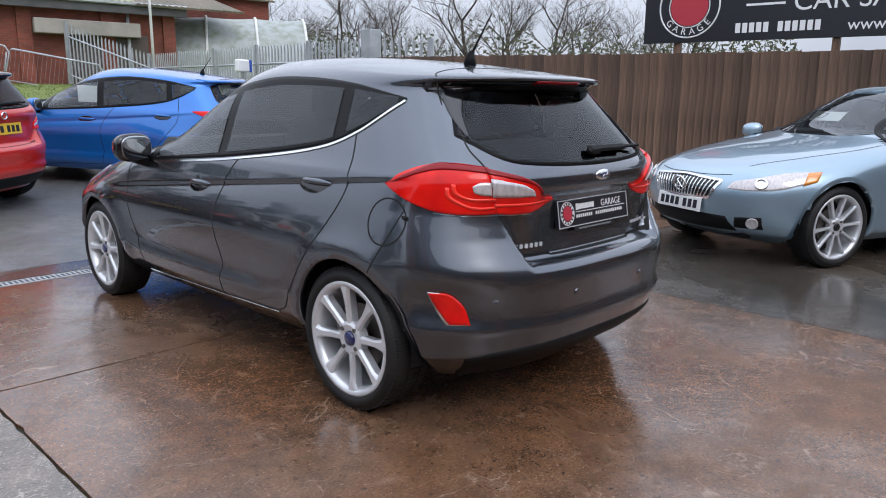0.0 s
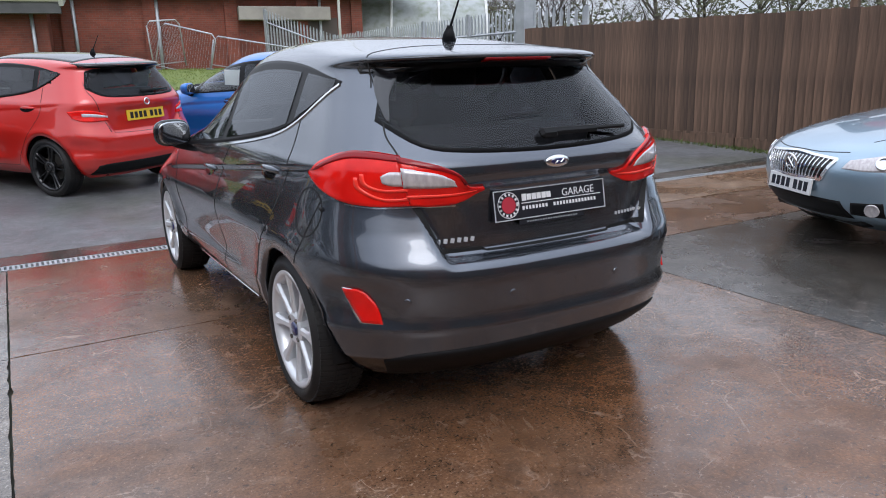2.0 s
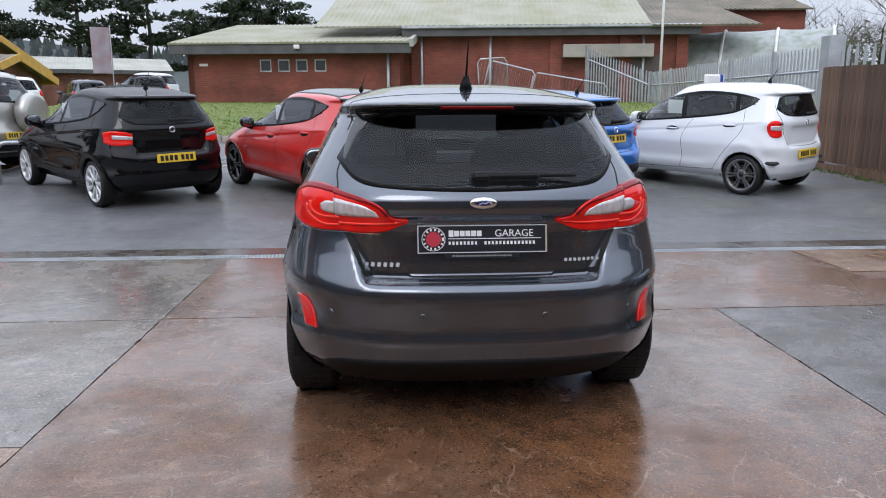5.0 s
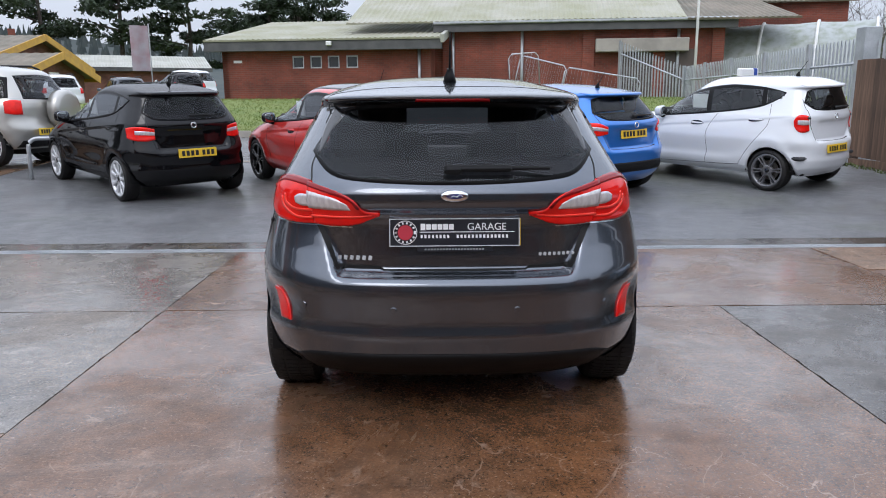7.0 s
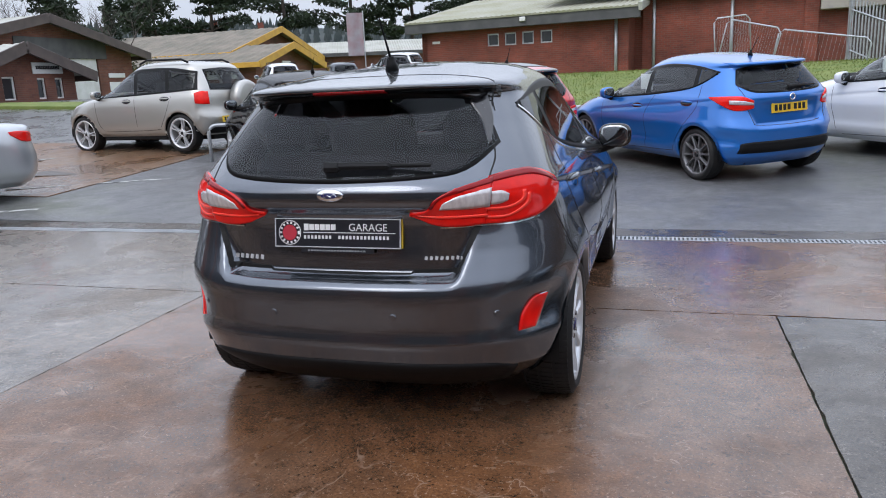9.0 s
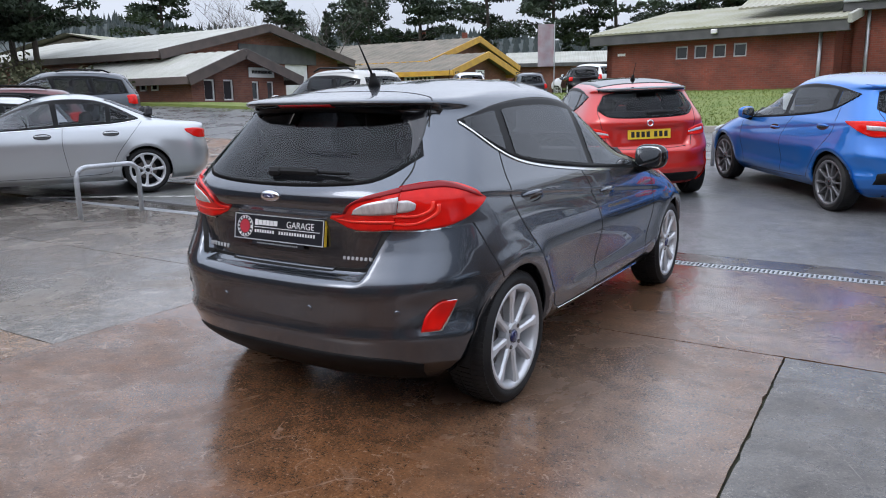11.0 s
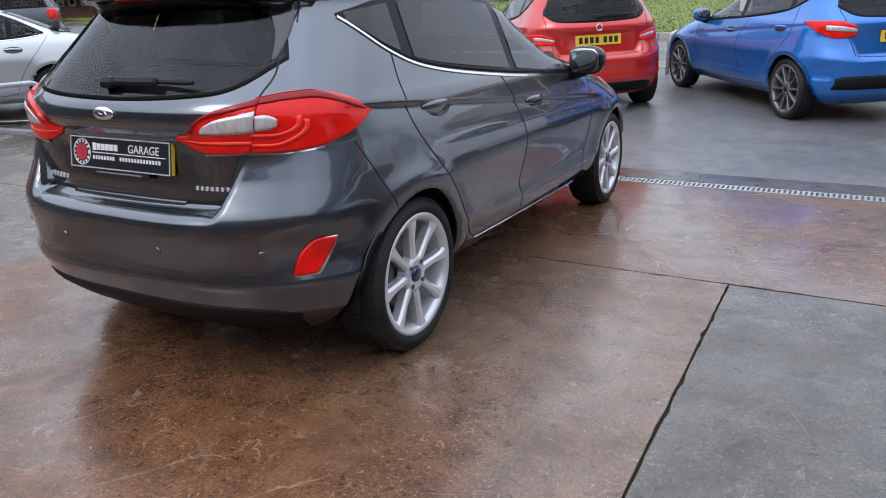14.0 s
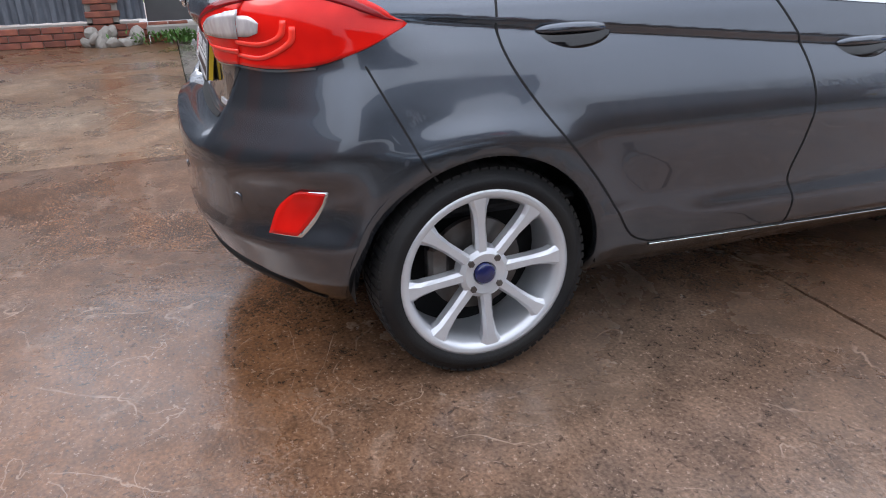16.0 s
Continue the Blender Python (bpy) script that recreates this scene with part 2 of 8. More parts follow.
ROADTOP = ground_mat("grey_road_asphalt", (0.13, 0.13, 0.13), (0.1, 0.1, 0.1), (0.12, 0.1, 0.085), 0.22, 0.45, 0.64, 0.5, 0.3, 120.0, 0.28)
GRASS = mat("grass", (0.1, 0.15, 0.022), 0.8, 0, (0.17, 0.2, 0.045), 1.6, 8, (0.3, 0.7), bump=0.8, bump_scale=30, fine=0.3)
MOSS = mat("moss", (0.06, 0.09, 0.02), 0.9, 0, (0.11, 0.13, 0.04), 8, 6, bump=0.7, bump_scale=70)
BRICK = brick_mat("red_brick", (0.22, 0.052, 0.03), (0.16, 0.04, 0.024), (0.15, 0.085, 0.065))
BRICK_DARK = brick_mat("brown_brick", (0.2, 0.075, 0.045), (0.14, 0.05, 0.035), (0.16, 0.11, 0.09))
ROOF = mat("weathered_roof_sheet", (0.36, 0.35, 0.28), 0.6, 0, (0.27, 0.27, 0.17), 0.7, 8, (0.35, 0.65), bump=0.2, bump_scale=20, fine=0.1)
ROOF_GREY = mat("grey_roof_sheet", (0.44, 0.44, 0.4), 0.6, 0, (0.35, 0.35, 0.3), 0.8, 8, fine=0.1, bump_scale=20)
ROOF_BROWN = mat("mossy_brown_roof", (0.2, 0.17, 0.13), 0.7, 0, (0.12, 0.11, 0.08), 0.9, 8, fine=0.15, bump_scale=12)
FASCIA = mat("dark_fascia", (0.06, 0.06, 0.062), 0.5, 0, (0.09, 0.09, 0.09), 2)
FASCIA_BROWN = mat("brown_fascia", (0.1, 0.075, 0.065), 0.6, 0, (0.07, 0.055, 0.05), 2)
YELLOW = mat("yellow_paint", (0.62, 0.36, 0.04), 0.5, 0, (0.5, 0.28, 0.05), 2)
WHITE_PAINT = mat("white_paint", (0.75, 0.75, 0.74), 0.45, 0, (0.65, 0.65, 0.63), 3)
GALV = mat("galvanised_steel", (0.5, 0.52, 0.54), 0.45, 0.6, (0.38, 0.4, 0.42), 3, bump_scale=40, fine=0.08)
GREY_RENDER = mat("grey_render", (0.36, 0.33, 0.29), 0.75, 0, (0.28, 0.26, 0.23), 2)
DARK_GLASS = mat("dark_window", (0.03, 0.035, 0.04), 0.06)
FENCEWOOD = mat("fence_wood", (0.145, 0.088, 0.056), 0.7, 0, (0.072, 0.042, 0.027), 5.0, 8, (0.3, 0.7), bump=0.6, bump_scale=25, stretch=(1, 1, 0.12), vary=0.35, fine=0.35)
BLACK_BOARD = mat("black_sign_board", (0.012, 0.013, 0.018), 0.3)
SIGN_WHITE = mat("sign_white", (0.8, 0.8, 0.8), 0.4)
SIGN_RED = mat("sign_red", (0.45, 0.03, 0.05), 0.4)
SIGN_BLUE = mat("sign_blue", (0.03, 0.08, 0.4), 0.4)
BARK = mat("bark", (0.07, 0.055, 0.045), 0.85, 0, (0.04, 0.032, 0.027), 4, bump=0.5, bump_scale=15)
TWIG = mat("bare_twigs", (0.075, 0.062, 0.055), 0.85)
NEEDLE = mat("dark_pine_needles", (0.018, 0.032, 0.018), 0.75, 0, (0.035, 0.055, 0.025), 0.8, 4)
FAR_WOOD = mat("far_forest", (0.035, 0.05, 0.05), 0.9, 0, (0.055, 0.065, 0.06), 0.12, 6)
HEDGE = mat("hedge_leaves", (0.04, 0.05, 0.02), 0.8, 0, (0.08, 0.075, 0.035), 2, 5)
POLYTUNNEL = mat("milky_polytunnel_sheet", (0.36, 0.385, 0.385), 0.5, 0, (0.2, 0.23, 0.16), 3.0, 7, (0.4, 0.75))

# ---------- building helpers ----------


def finish(bm, mesh_name, material, smooth=False):
    me = bpy.data.meshes.new(mesh_name)
    bm.to_mesh(me)
    bm.free()
    for mt in (material if isinstance(material, (list, tuple)) else [material]):
        me.materials.append(mt)
    if smooth:
        me.polygons.foreach_set("use_smooth", [True] * len(me.polygons))
    return me


def part(name, bm, material, parent=None, label="", smooth=False, kind=""):
    ob = new(name, finish(bm, name, material, smooth))
    if parent is not None:
        ob.parent = parent
    return tagged(ob, label, kind=kind)


def mesh_part(name, verts, faces, material, parent=None, label="", smooth=False, kind=""):
    me = bpy.data.meshes.new(name)
    me.from_pydata(verts, [], faces)
    me.materials.append(material)
    if smooth:
        me.polygons.foreach_set("use_smooth", [True] * len(me.polygons))
    ob = new(name, me)
    if parent is not None:
        ob.parent = parent
    return tagged(ob, label, kind=kind)


def thing(name, m, label, category, group="", kind=""):
    ob = new(name)
    ob.matrix_world = m
    ob.empty_display_size = 0.1
    return tagged(ob, label, category, group, kind)


def add_box(bm, size, at=(0, 0, 0), rot=None, bevel=0.0):
    r = bmesh.ops.create_cube(bm, size=1)
    vs = r["verts"]
    bmesh.ops.scale(bm, vec=size, verts=vs)
    if bevel:
        es = list({e for v in vs for e in v.link_edges})
        vs = [v for v in bmesh.ops.bevel(bm, geom=es, offset=bevel, segments=1, affect="EDGES")["verts"]]
    if rot is not None:
        bmesh.ops.rotate(bm, verts=vs, cent=(0, 0, 0), matrix=rot)
    bmesh.ops.translate(bm, verts=vs, vec=at)
    return vs


def box(size, at=(0, 0, 0), bevel=0.0, rot=None):
    bm = bmesh.new()
    add_box(bm, size, at, rot, bevel)
    return bm


def tube_along(points, r0, r1=None, sides=6, closed_end=True):
    """Verts and faces of a tapering tube along points."""
    r1 = r0 if r1 is None else r1
    vs, fs = [], []
    n = len(points)
    for i, p in enumerate(points):
        p = Vector(p)
        d = (Vector(points[min(i + 1, n - 1)]) - Vector(points[max(i - 1, 0)])).normalized()
        a = d.cross(Vector((0, 0, 1))) if abs(d.z) < 0.95 else d.cross(Vector((1, 0, 0)))
        a.normalize()
        b2 = d.cross(a)
        r = r0 + (r1 - r0) * i / max(1, n - 1)
        for k in range(sides):
            w = 2 * math.pi * k / sides
            vs.append(p + a * (r * math.cos(w)) + b2 * (r * math.sin(w)))
    for i in range(n - 1):
        for k in range(sides):
            k2 = (k + 1) % sides
            fs.append((i * sides + k, i * sides + k2, (i + 1) * sides + k2, (i + 1) * sides + k))
    if closed_end:
        fs.append(tuple(range(sides - 1, -1, -1)))
        fs.append(tuple((n - 1) * sides + k for k in range(sides)))
    return vs, fs


def join_geo(pieces):
    vs, fs = [], []
    for v, f in pieces:
        o = len(vs)
        vs.extend(v)
        fs.extend(tuple(i + o for i in q) for q in f)
    return vs, fs


def prism(outline, depth, axis="y"):
    """A closed outline in (a, z), pushed through depth along axis."""
    n = len(outline)
    vs = []
    for s in (0, depth):
        for a, z in outline:
            vs.append((a, s, z) if axis == "y" else (s, a, z))
    fs = [tuple(range(n)), tuple(range(2 * n - 1, n - 1, -1))]
    for i in range(n):
        j = (i + 1) % n
        fs.append((i, n + i, n + j, j))
    return vs, fs


def lettering(name, text, size, at_matrix, material, parent=None, depth=0.003, align="CENTER", label=""):
    cu = bpy.data.curves.new(name, "FONT")
    cu.body, cu.size, cu.extrude, cu.align_x, cu.align_y = text, size, depth, align, "CENTER"
    tmp = new(name, cu)
    me = bpy.data.meshes.new_from_object(tmp.evaluated_get(bpy.context.evaluated_depsgraph_get()))
    bpy.data.objects.remove(tmp)
    me.materials.clear()
    me.materials.append(material)
    ob = new(name, me)
    if parent is not None:
        ob.parent = parent
    ob.matrix_local = at_matrix
    return tagged(ob, label)


def ground_z(x, y):
    """Height of the land: level yard, then a gentle rise to the road and the bank."""
    s = y + 0.35 * max(0.0, -x - 4) + 0.45 * max(0.0, x - 4.5)
    d = max(0.0, s - 3.9)
    d = min(d, 21.0)
    h = 0.035 * d + 0.002 * d * d
    return h if h < 1.2 else 1.2 + 0.25 * (1 - math.exp(-(h - 1.2) / 0.25))


def ground_patch(name, x0, x1, y0, y1, lift, material, step=0.5, parent=None, label="", category="", kind="structure", thick=0.12):
    nx, ny = max(1, round((x1 - x0) / step)), max(1, round((y1 - y0) / step))
    vs, fs = [], []
    for lay in (0, -thick):
        for j in range(ny + 1):
            for i in range(nx + 1):
                x, y = x0 + (x1 - x0) * i / nx, y0 + (y1 - y0) * j / ny
                vs.append((x, y, ground_z(x, y) + lift + lay))
    w = nx + 1
    for j in range(ny):
        for i in range(nx):
            fs.append((j * w + i, j * w + i + 1, (j + 1) * w + i + 1, (j + 1) * w + i))
    o = w * (ny + 1)
    rim = [i for i in range(w)] + [j * w + nx for j in range(1, ny + 1)] + [ny * w + i for i in range(nx - 1, -1, -1)] + [j * w for j in range(ny - 1, 0, -1)]
    for a, b2 in zip(rim, rim[1:] + rim[:1]):
        fs.append((a, a + o, b2 + o, b2))
    ob = mesh_part(name, vs, fs, material, parent, label, smooth=False)
    return tagged(ob, label, category, kind=kind if parent is None else "")

# ---------- the ground ----------
def terrain():
    """One sheet of land from the yard to the horizon."""
    xs = [-900, -500, -300, -180, -110, -70] + [-50 + 2 * i for i in range(51)] + [70, 110, 180, 300, 500, 900]
    ys = [-300, -120, -60, -30, -20] + [-14 + 1 * i for i in range(58)] + [50, 60, 80, 110, 160, 240, 400, 700, 1200]
    vs = [(x, y, ground_z(x, y) - 0.16) for y in ys for x in xs]
    w = len(xs)
    fs = [(j * w + i, j * w + i + 1, (j + 1) * w + i + 1, (j + 1) * w + i) for j in range(len(ys) - 1) for i in range(w - 1)]
    tagged(mesh_part("ground", vs, fs, GRASS, None, smooth=True), "rough green land that reaches the far woods", "ground", kind="structure")


terrain()
YARD = tagged(ground_patch("yard_asphalt", -40, 14, 3.62, 10.0, 0.0, ASPHALT, 1.0), "dark wet asphalt parking yard with mossy patches", "asphalt", kind="structure")
ROAD = tagged(ground_patch("road", -45, 14, 10.15, 14.2, -0.03, ROADTOP, 1.0), "grey wet tarmac road between two kerbs", "road", kind="structure")
tagged(ground_patch("left_road", -60, -11.0, 14.2, 26.0, -0.035, ROADTOP, 1.0), "wide grey wet road in front of the workshops", "road", kind="structure")
tagged(ground_patch("grass_bank", -10.8, 30, 14.35, 34.0, 0.1, GRASS, 0.6), "mown green grass bank below the brick hall", "grass", kind="structure")


def kerb_row(x0, x1, y, lift, label):
    n = int((x1 - x0) / 0.915)
    t = thing("kerb", pose(0, 0, 0), label, "kerb", kind="structure")
    bm = box((0.905, 0.125, 0.25), (0, 0, 0), 0.012)
    me = finish(bm, "kerb_stone", GREY_RENDER)
    for i in range(n):
        x = x0 + 0.915 * (i + 0.5)
        ob = new("kerb_stone", me)
        ob.parent = t
        ob.location = (x, y, ground_z(x, y) - 0.125 + lift)


tagged(ground_patch("stained_apron", -15.5, -6.9, 4.9, 9.9, 0.012, CONCRETE_RUST, 0.8), "brown-stained concrete apron before the road", "concrete paving", kind="structure")
tagged(ground_patch("stained_patch", 3.4, 8.0, 2.2, 3.1, 0.006, CONCRETE_RUST, 0.5), "rust-brown concrete repair patch by the drain", "concrete paving", kind="structure")
kerb_row(-10.8, 14, 14.27, 0.11, "row of grey concrete kerb stones along the grass bank")
kerb_row(-6.5, 14, 10.07, 0.02, "flush grey kerb stones between yard and road")

# concrete forecourt: bays parted by open joints, a drain along its far side
BAYS_X = [-13.0, -9.3, -5.55, -1.86, 1.81, 5.5, 9.2, 13.0]
BAYS_Y = [-12.0, -7.2, -2.6, 1.2, 3.14]
LEFT_Y = [-12.0, -5.5, -0.62, 1.2, 3.14]
FORECOURT = thing("concrete_forecourt", pose(0, 0, 0), "wet brown-stained concrete forecourt laid in large bays", "concrete paving", kind="structure")


def slab(x0, x1, y0, y1, material, drop):
    """A bay of concrete with slightly wandering, chipped edges."""
    gap = 0.0035
    rnd = random.Random(int(x0 * 31 + y0 * 17))
    outline = []

    def edge(ax, ay, bx, by):
        n = max(2, int(math.hypot(bx - ax, by - ay) / 0.055))
        for i in range(n):
            f = i / n
            w = 0.0 if i == 0 else rnd.uniform(0, 0.0035) + (rnd.uniform(0.003, 0.009) if rnd.random() < 0.1 else 0)
            nx, ny = -(by - ay), bx - ax
            q = math.hypot(nx, ny)
            outline.append((ax + (bx - ax) * f + nx / q * w, ay + (by - ay) * f + ny / q * w))
    x0, x1, y0, y1 = x0 + gap, x1 - gap, y0 + gap, y1 - gap
    edge(x0, y0, x1, y0)
    edge(x1, y0, x1, y1)
    edge(x1, y1, x0, y1)
    edge(x0, y1, x0, y0)
    n = len(outline)
    vs = [(x, y, -drop) for x, y in outline] + [(x, y, -0.12) for x, y in outline]
    fs = [tuple(range(n))] + [(i, n + i, n + (i + 1) % n, (i + 1) % n) for i in range(n)]
    return mesh_part("slab", vs, fs, material, FORECOURT)


for ix in range(len(BAYS_X) - 1):
    for iy in range(len(BAYS_Y) - 1):
        cx = (BAYS_X[ix] + BAYS_X[ix + 1]) / 2
        if iy == 3 and ix == 4:
            continue
        ys = LEFT_Y if ix < 3 else BAYS_Y
        mt = CONCRETE if abs(cx) < 1.9 else CONCRETE_GREY
        if cx < -2 and iy < 2 or (cx > 6 and iy == 3) or (cx < -8 and iy == 3):
            mt = CONCRETE_RUST
        if mt is CONCRETE_GREY and cx < -1.9:
            mt = CONCRETE_PALE
        slab(BAYS_X[ix], BAYS_X[ix + (2 if iy == 3 and ix == 3 else 1)], ys[iy], ys[iy + 1], mt, 0.0 if ix == 3 else 0.001 * ((ix * 7 + iy * 3) % 3))
JOINT = mat("dirty_joint_fill", (0.02, 0.018, 0.015), 0.85, 0, (0.03, 0.035, 0.015), 3)
mesh_part("joint_bed", [(-13, -12, -0.018), (13, -12, -0.018), (13, 3.1, -0.018), (-13, 3.1, -0.018)], [(0, 1, 2, 3)], JOINT, FORECOURT)
# strip beyond the drain
slab(-13, 13, 3.30, 3.62, CONCRETE_GREY, 0.0)


def drain(x0, x1, y):
    t = thing("drain_channel", pose(0, 0, 0), "long narrow galvanised drain channel with a slotted grating", "drain", kind="structure")
    for off in (-0.07, 0.048):
        part("rail", box((x1 - x0, 0.02, 0.06), ((x0 + x1) / 2, y + off + 0.01, -0.03)), GALV, t)
    part("channel_bed", box((x1 - x0, 0.1, 0.02), ((x0 + x1) / 2, y, -0.1)), JOINT, t)
    geo = []
    n = int((x1 - x0) / 0.034)
    for i in range(n):
        x = x0 + 0.034 * i
        q = prism([(x, -0.02), (x + 0.017, -0.02), (x + 0.017, 0.0), (x, 0.0)], 0.1)
        geo.append(([(a, b2 + y - 0.05, c) for a, b2, c in q[0]], q[1]))
    v, f = join_geo(geo)
    mesh_part("grating_bars", v, f, GALV, t, "worn grey grating bars", kind="stuff")


drain(-9.0, 9.0, 3.225)

# ---------- the brick hall ----------
HALL = pose(0.4, 25.9, 0, 0, 0, -8)
hall = thing("brick_hall", HALL, "red brick hall with lower wing and pale mossy sheet roofs", "building")


def ribbed_roof(name, a, b2, c, d, parent, material, pitch=0.22, rib=0.028, thick=0.06):
    """Roof sheet with ribs from the eave a-b up to the ridge d-c."""
    a, b2, c, d = map(Vector, (a, b2, c, d))
    n = int((b2 - a).length / pitch)
    nrm = (b2 - a).cross(d - a).normalized()
    vs, fs = [], []
    k = 0
    for i in range(n + 1):
        for f, h in ((i / n, 0), ((i + 0.3) / n, rib), ((i + 0.45) / n, rib), ((i + 0.75) / n, 0)):
            if f > 1:
                break
            p, q = a.lerp(b2, f) + nrm * h, d.lerp(c, f) + nrm * h
            vs += [p, q, p - nrm * thick - nrm * h, q - nrm * thick - nrm * h]
            k += 1
    for i in range(k - 1):
        o, o2 = 4 * i, 4 * i + 4
        fs += [(o, o2, o2 + 1, o + 1), (o + 2, o + 3, o2 + 3, o2 + 2), (o, o + 2, o2 + 2, o2), (o + 1, o2 + 1, o2 + 3, o + 3)]
    return mesh_part(name, vs, fs, material, parent)


def wall_with_holes(name, length, z0, z1, thick, holes, material, parent, at, label=""):
    """A wall along x, cut by openings (x0, x1, z0, z1)."""
    xs = sorted({0, length, *[h[0] for h in holes], *[h[1] for h in holes]})
    zs = sorted({z0, z1, *[h[2] for h in holes], *[h[3] for h in holes]})
    bm = bmesh.new()
    for i in range(len(xs) - 1):
        for j in range(len(zs) - 1):
            cx, cz = (xs[i] + xs[i + 1]) / 2, (zs[j] + zs[j + 1]) / 2
            if any(h[0] < cx < h[1] and h[2] < cz < h[3] for h in holes):
                continue
            add_box(bm, (xs[i + 1] - xs[i], thick, zs[j + 1] - zs[j]), (cx, thick / 2, cz))
    bmesh.ops.remove_doubles(bm, verts=bm.verts, dist=0.001)
    ob = part(name, bm, material, parent, label)
    ob.matrix_local = at
    return ob


def window(parent, x, z, w, h, y=0.0, bars=0, frame_material=None, name="window"):
    fm = frame_material or GALV
    bm = bmesh.new()
    f = 0.06
    add_box(bm, (w, 0.08, f), (x, y, z + h / 2 - f / 2))
    add_box(bm, (w, 0.08, f), (x, y, z - h / 2 + f / 2))
    add_box(bm, (f, 0.076, h), (x - w / 2 + f / 2, y, z))
    add_box(bm, (f, 0.076, h), (x + w / 2 - f / 2, y, z))
    for k in range(bars):
        add_box(bm, (0.04, 0.07, h), (x - w / 2 + w * (k + 1) / (bars + 1), y, z))
    win = part(name, bm, fm, parent)
    part("pane", box((w - 0.05, 0.02, h - 0.05), (x, y + 0.02, z)), DARK_GLASS, win)
    return win


# wing: x from -9.0 to -0.5 in the hall's frame
WIN_X = [-5.85, -5.12, -4.4, -3.65]
wing_holes = [(x + 9.0 - 0.24, x + 9.0 + 0.24, 2.72, 3.2) for x in WIN_X]
wall_with_holes("wall", 8.5, 0.9, 3.45, 0.25, wing_holes, BRICK, hall, pose(-9.0, 0, 0))
for x in WIN_X:
    window(hall, x, 2.96, 0.5, 0.5, 0.08)
v, f = prism([(0, 0.9), (7, 0.9), (7, 4.85), (0, 3.5)], 0.25, "x")
mesh_part("wall", [(a - 9.0, b2, c) for a, b2, c in v], f, BRICK, hall)
mesh_part("wall", [(a - 0.75, b2 + 0.25, c) for a, b2, c in v], f, BRICK, hall)
part("fascia", box((9.5, 0.12, 0.42), (-4.75, -0.5, 3.58), 0.01), FASCIA, hall, "dark painted eaves board")
part("soffit", box((9.4, 0.5, 0.05), (-4.75, -0.22, 3.42)), FASCIA, hall)
ribbed_roof("roof", (-9.5, -0.62, 3.8), (0.0, -0.62, 3.8), (0.0, 6.5, 5.2), (-9.2, 6.5, 5.2), hall, ROOF)
part("verge", box((0.14, 7.3, 0.3), (0.02, 2.95, 4.45), 0.01, Matrix.Rotation(math.atan2(1.4, 7.1), 3, "X")), ROOF_GREY, hall, "pale verge capping")
# main hall
wall_with_holes("wall", 11.2, 0.9, 4.2, 0.3, [], BRICK, hall, pose(-0.5, 1.2, 0))
for x in (0.05, 2.75, 5.6, 8.3, 10.5):
    part("pier", box((0.45, 0.12, 3.3), (x, 1.14, 2.545)), BRICK, hall)
part("fascia", box((11.6, 0.14, 0.4), (5.3, 0.78, 4.28), 0.01), FASCIA, hall, "dark painted eaves board")
part("gutter", box((11.6, 0.14, 0.12), (5.3, 0.66, 4.43), 0.03), GALV, hall)
ribbed_roof("roof", (-4.0, 0.6, 4.48), (9.2, 0.6, 4.48), (9.2, 9.5, 7.8), (-4.0, 9.5, 7.8), hall, ROOF)
ribbed_roof("roof", (9.2, 0.5, 4.42), (13.3, 0.5, 4.42), (11.3, 9.5, 7.2), (9.2, 9.5, 7.2), hall, ROOF_BROWN)
ribbed_roof("roof", (11.3, 6.5, 5.7), (17.5, 6.5, 5.7), (15.0, 11.5, 8.2), (11.3, 11.5, 8.2), hall, ROOF_BROWN)
part("wall", box((6.0, 0.3, 4.8), (14.3, 7.0, 3.3)), BRICK, hall)
for x, top in ((-0.95, 3.4), (0.25, 4.15), (3.0, 4.15), (9.0, 4.2)):
    v, f = tube_along([(x, (-0.08 if top < 4 else 1.06), 1.0), (x, (-0.08 if top < 4 else 1.06), top)], 0.06, sides=8)
    mesh_part("downpipe", v, f, GALV, hall, smooth=True)
part("lintel", box((3.5, 0.35, 0.5), (7.6, 0.9, 3.5), 0.02), GREY_RENDER, hall, "long pale concrete canopy beam")
part("doorway", box((2.8, 0.06, 2.3), (8.3, 1.15, 2.2), 0.01), FASCIA_BROWN, hall, "dark recessed loading doorway")
part("vent_box", box((1.3, 0.1, 0.55), (1.2, 1.1, 1.55), 0.01), GALV, hall, "low grey louvred panel")
part("floodlight", box((0.22, 0.12, 0.16), (-4.4, -0.62, 3.62), 0.02), WHITE_PAINT, hall, "small white floodlight")
part("wall_sign", box((0.34, 0.02, 0.1), (-8.35, -0.012, 3.0)), SIGN_WHITE, hall, "small white wall sign")

# ---------- cars ----------
from mathutils.bvhtree import BVHTree


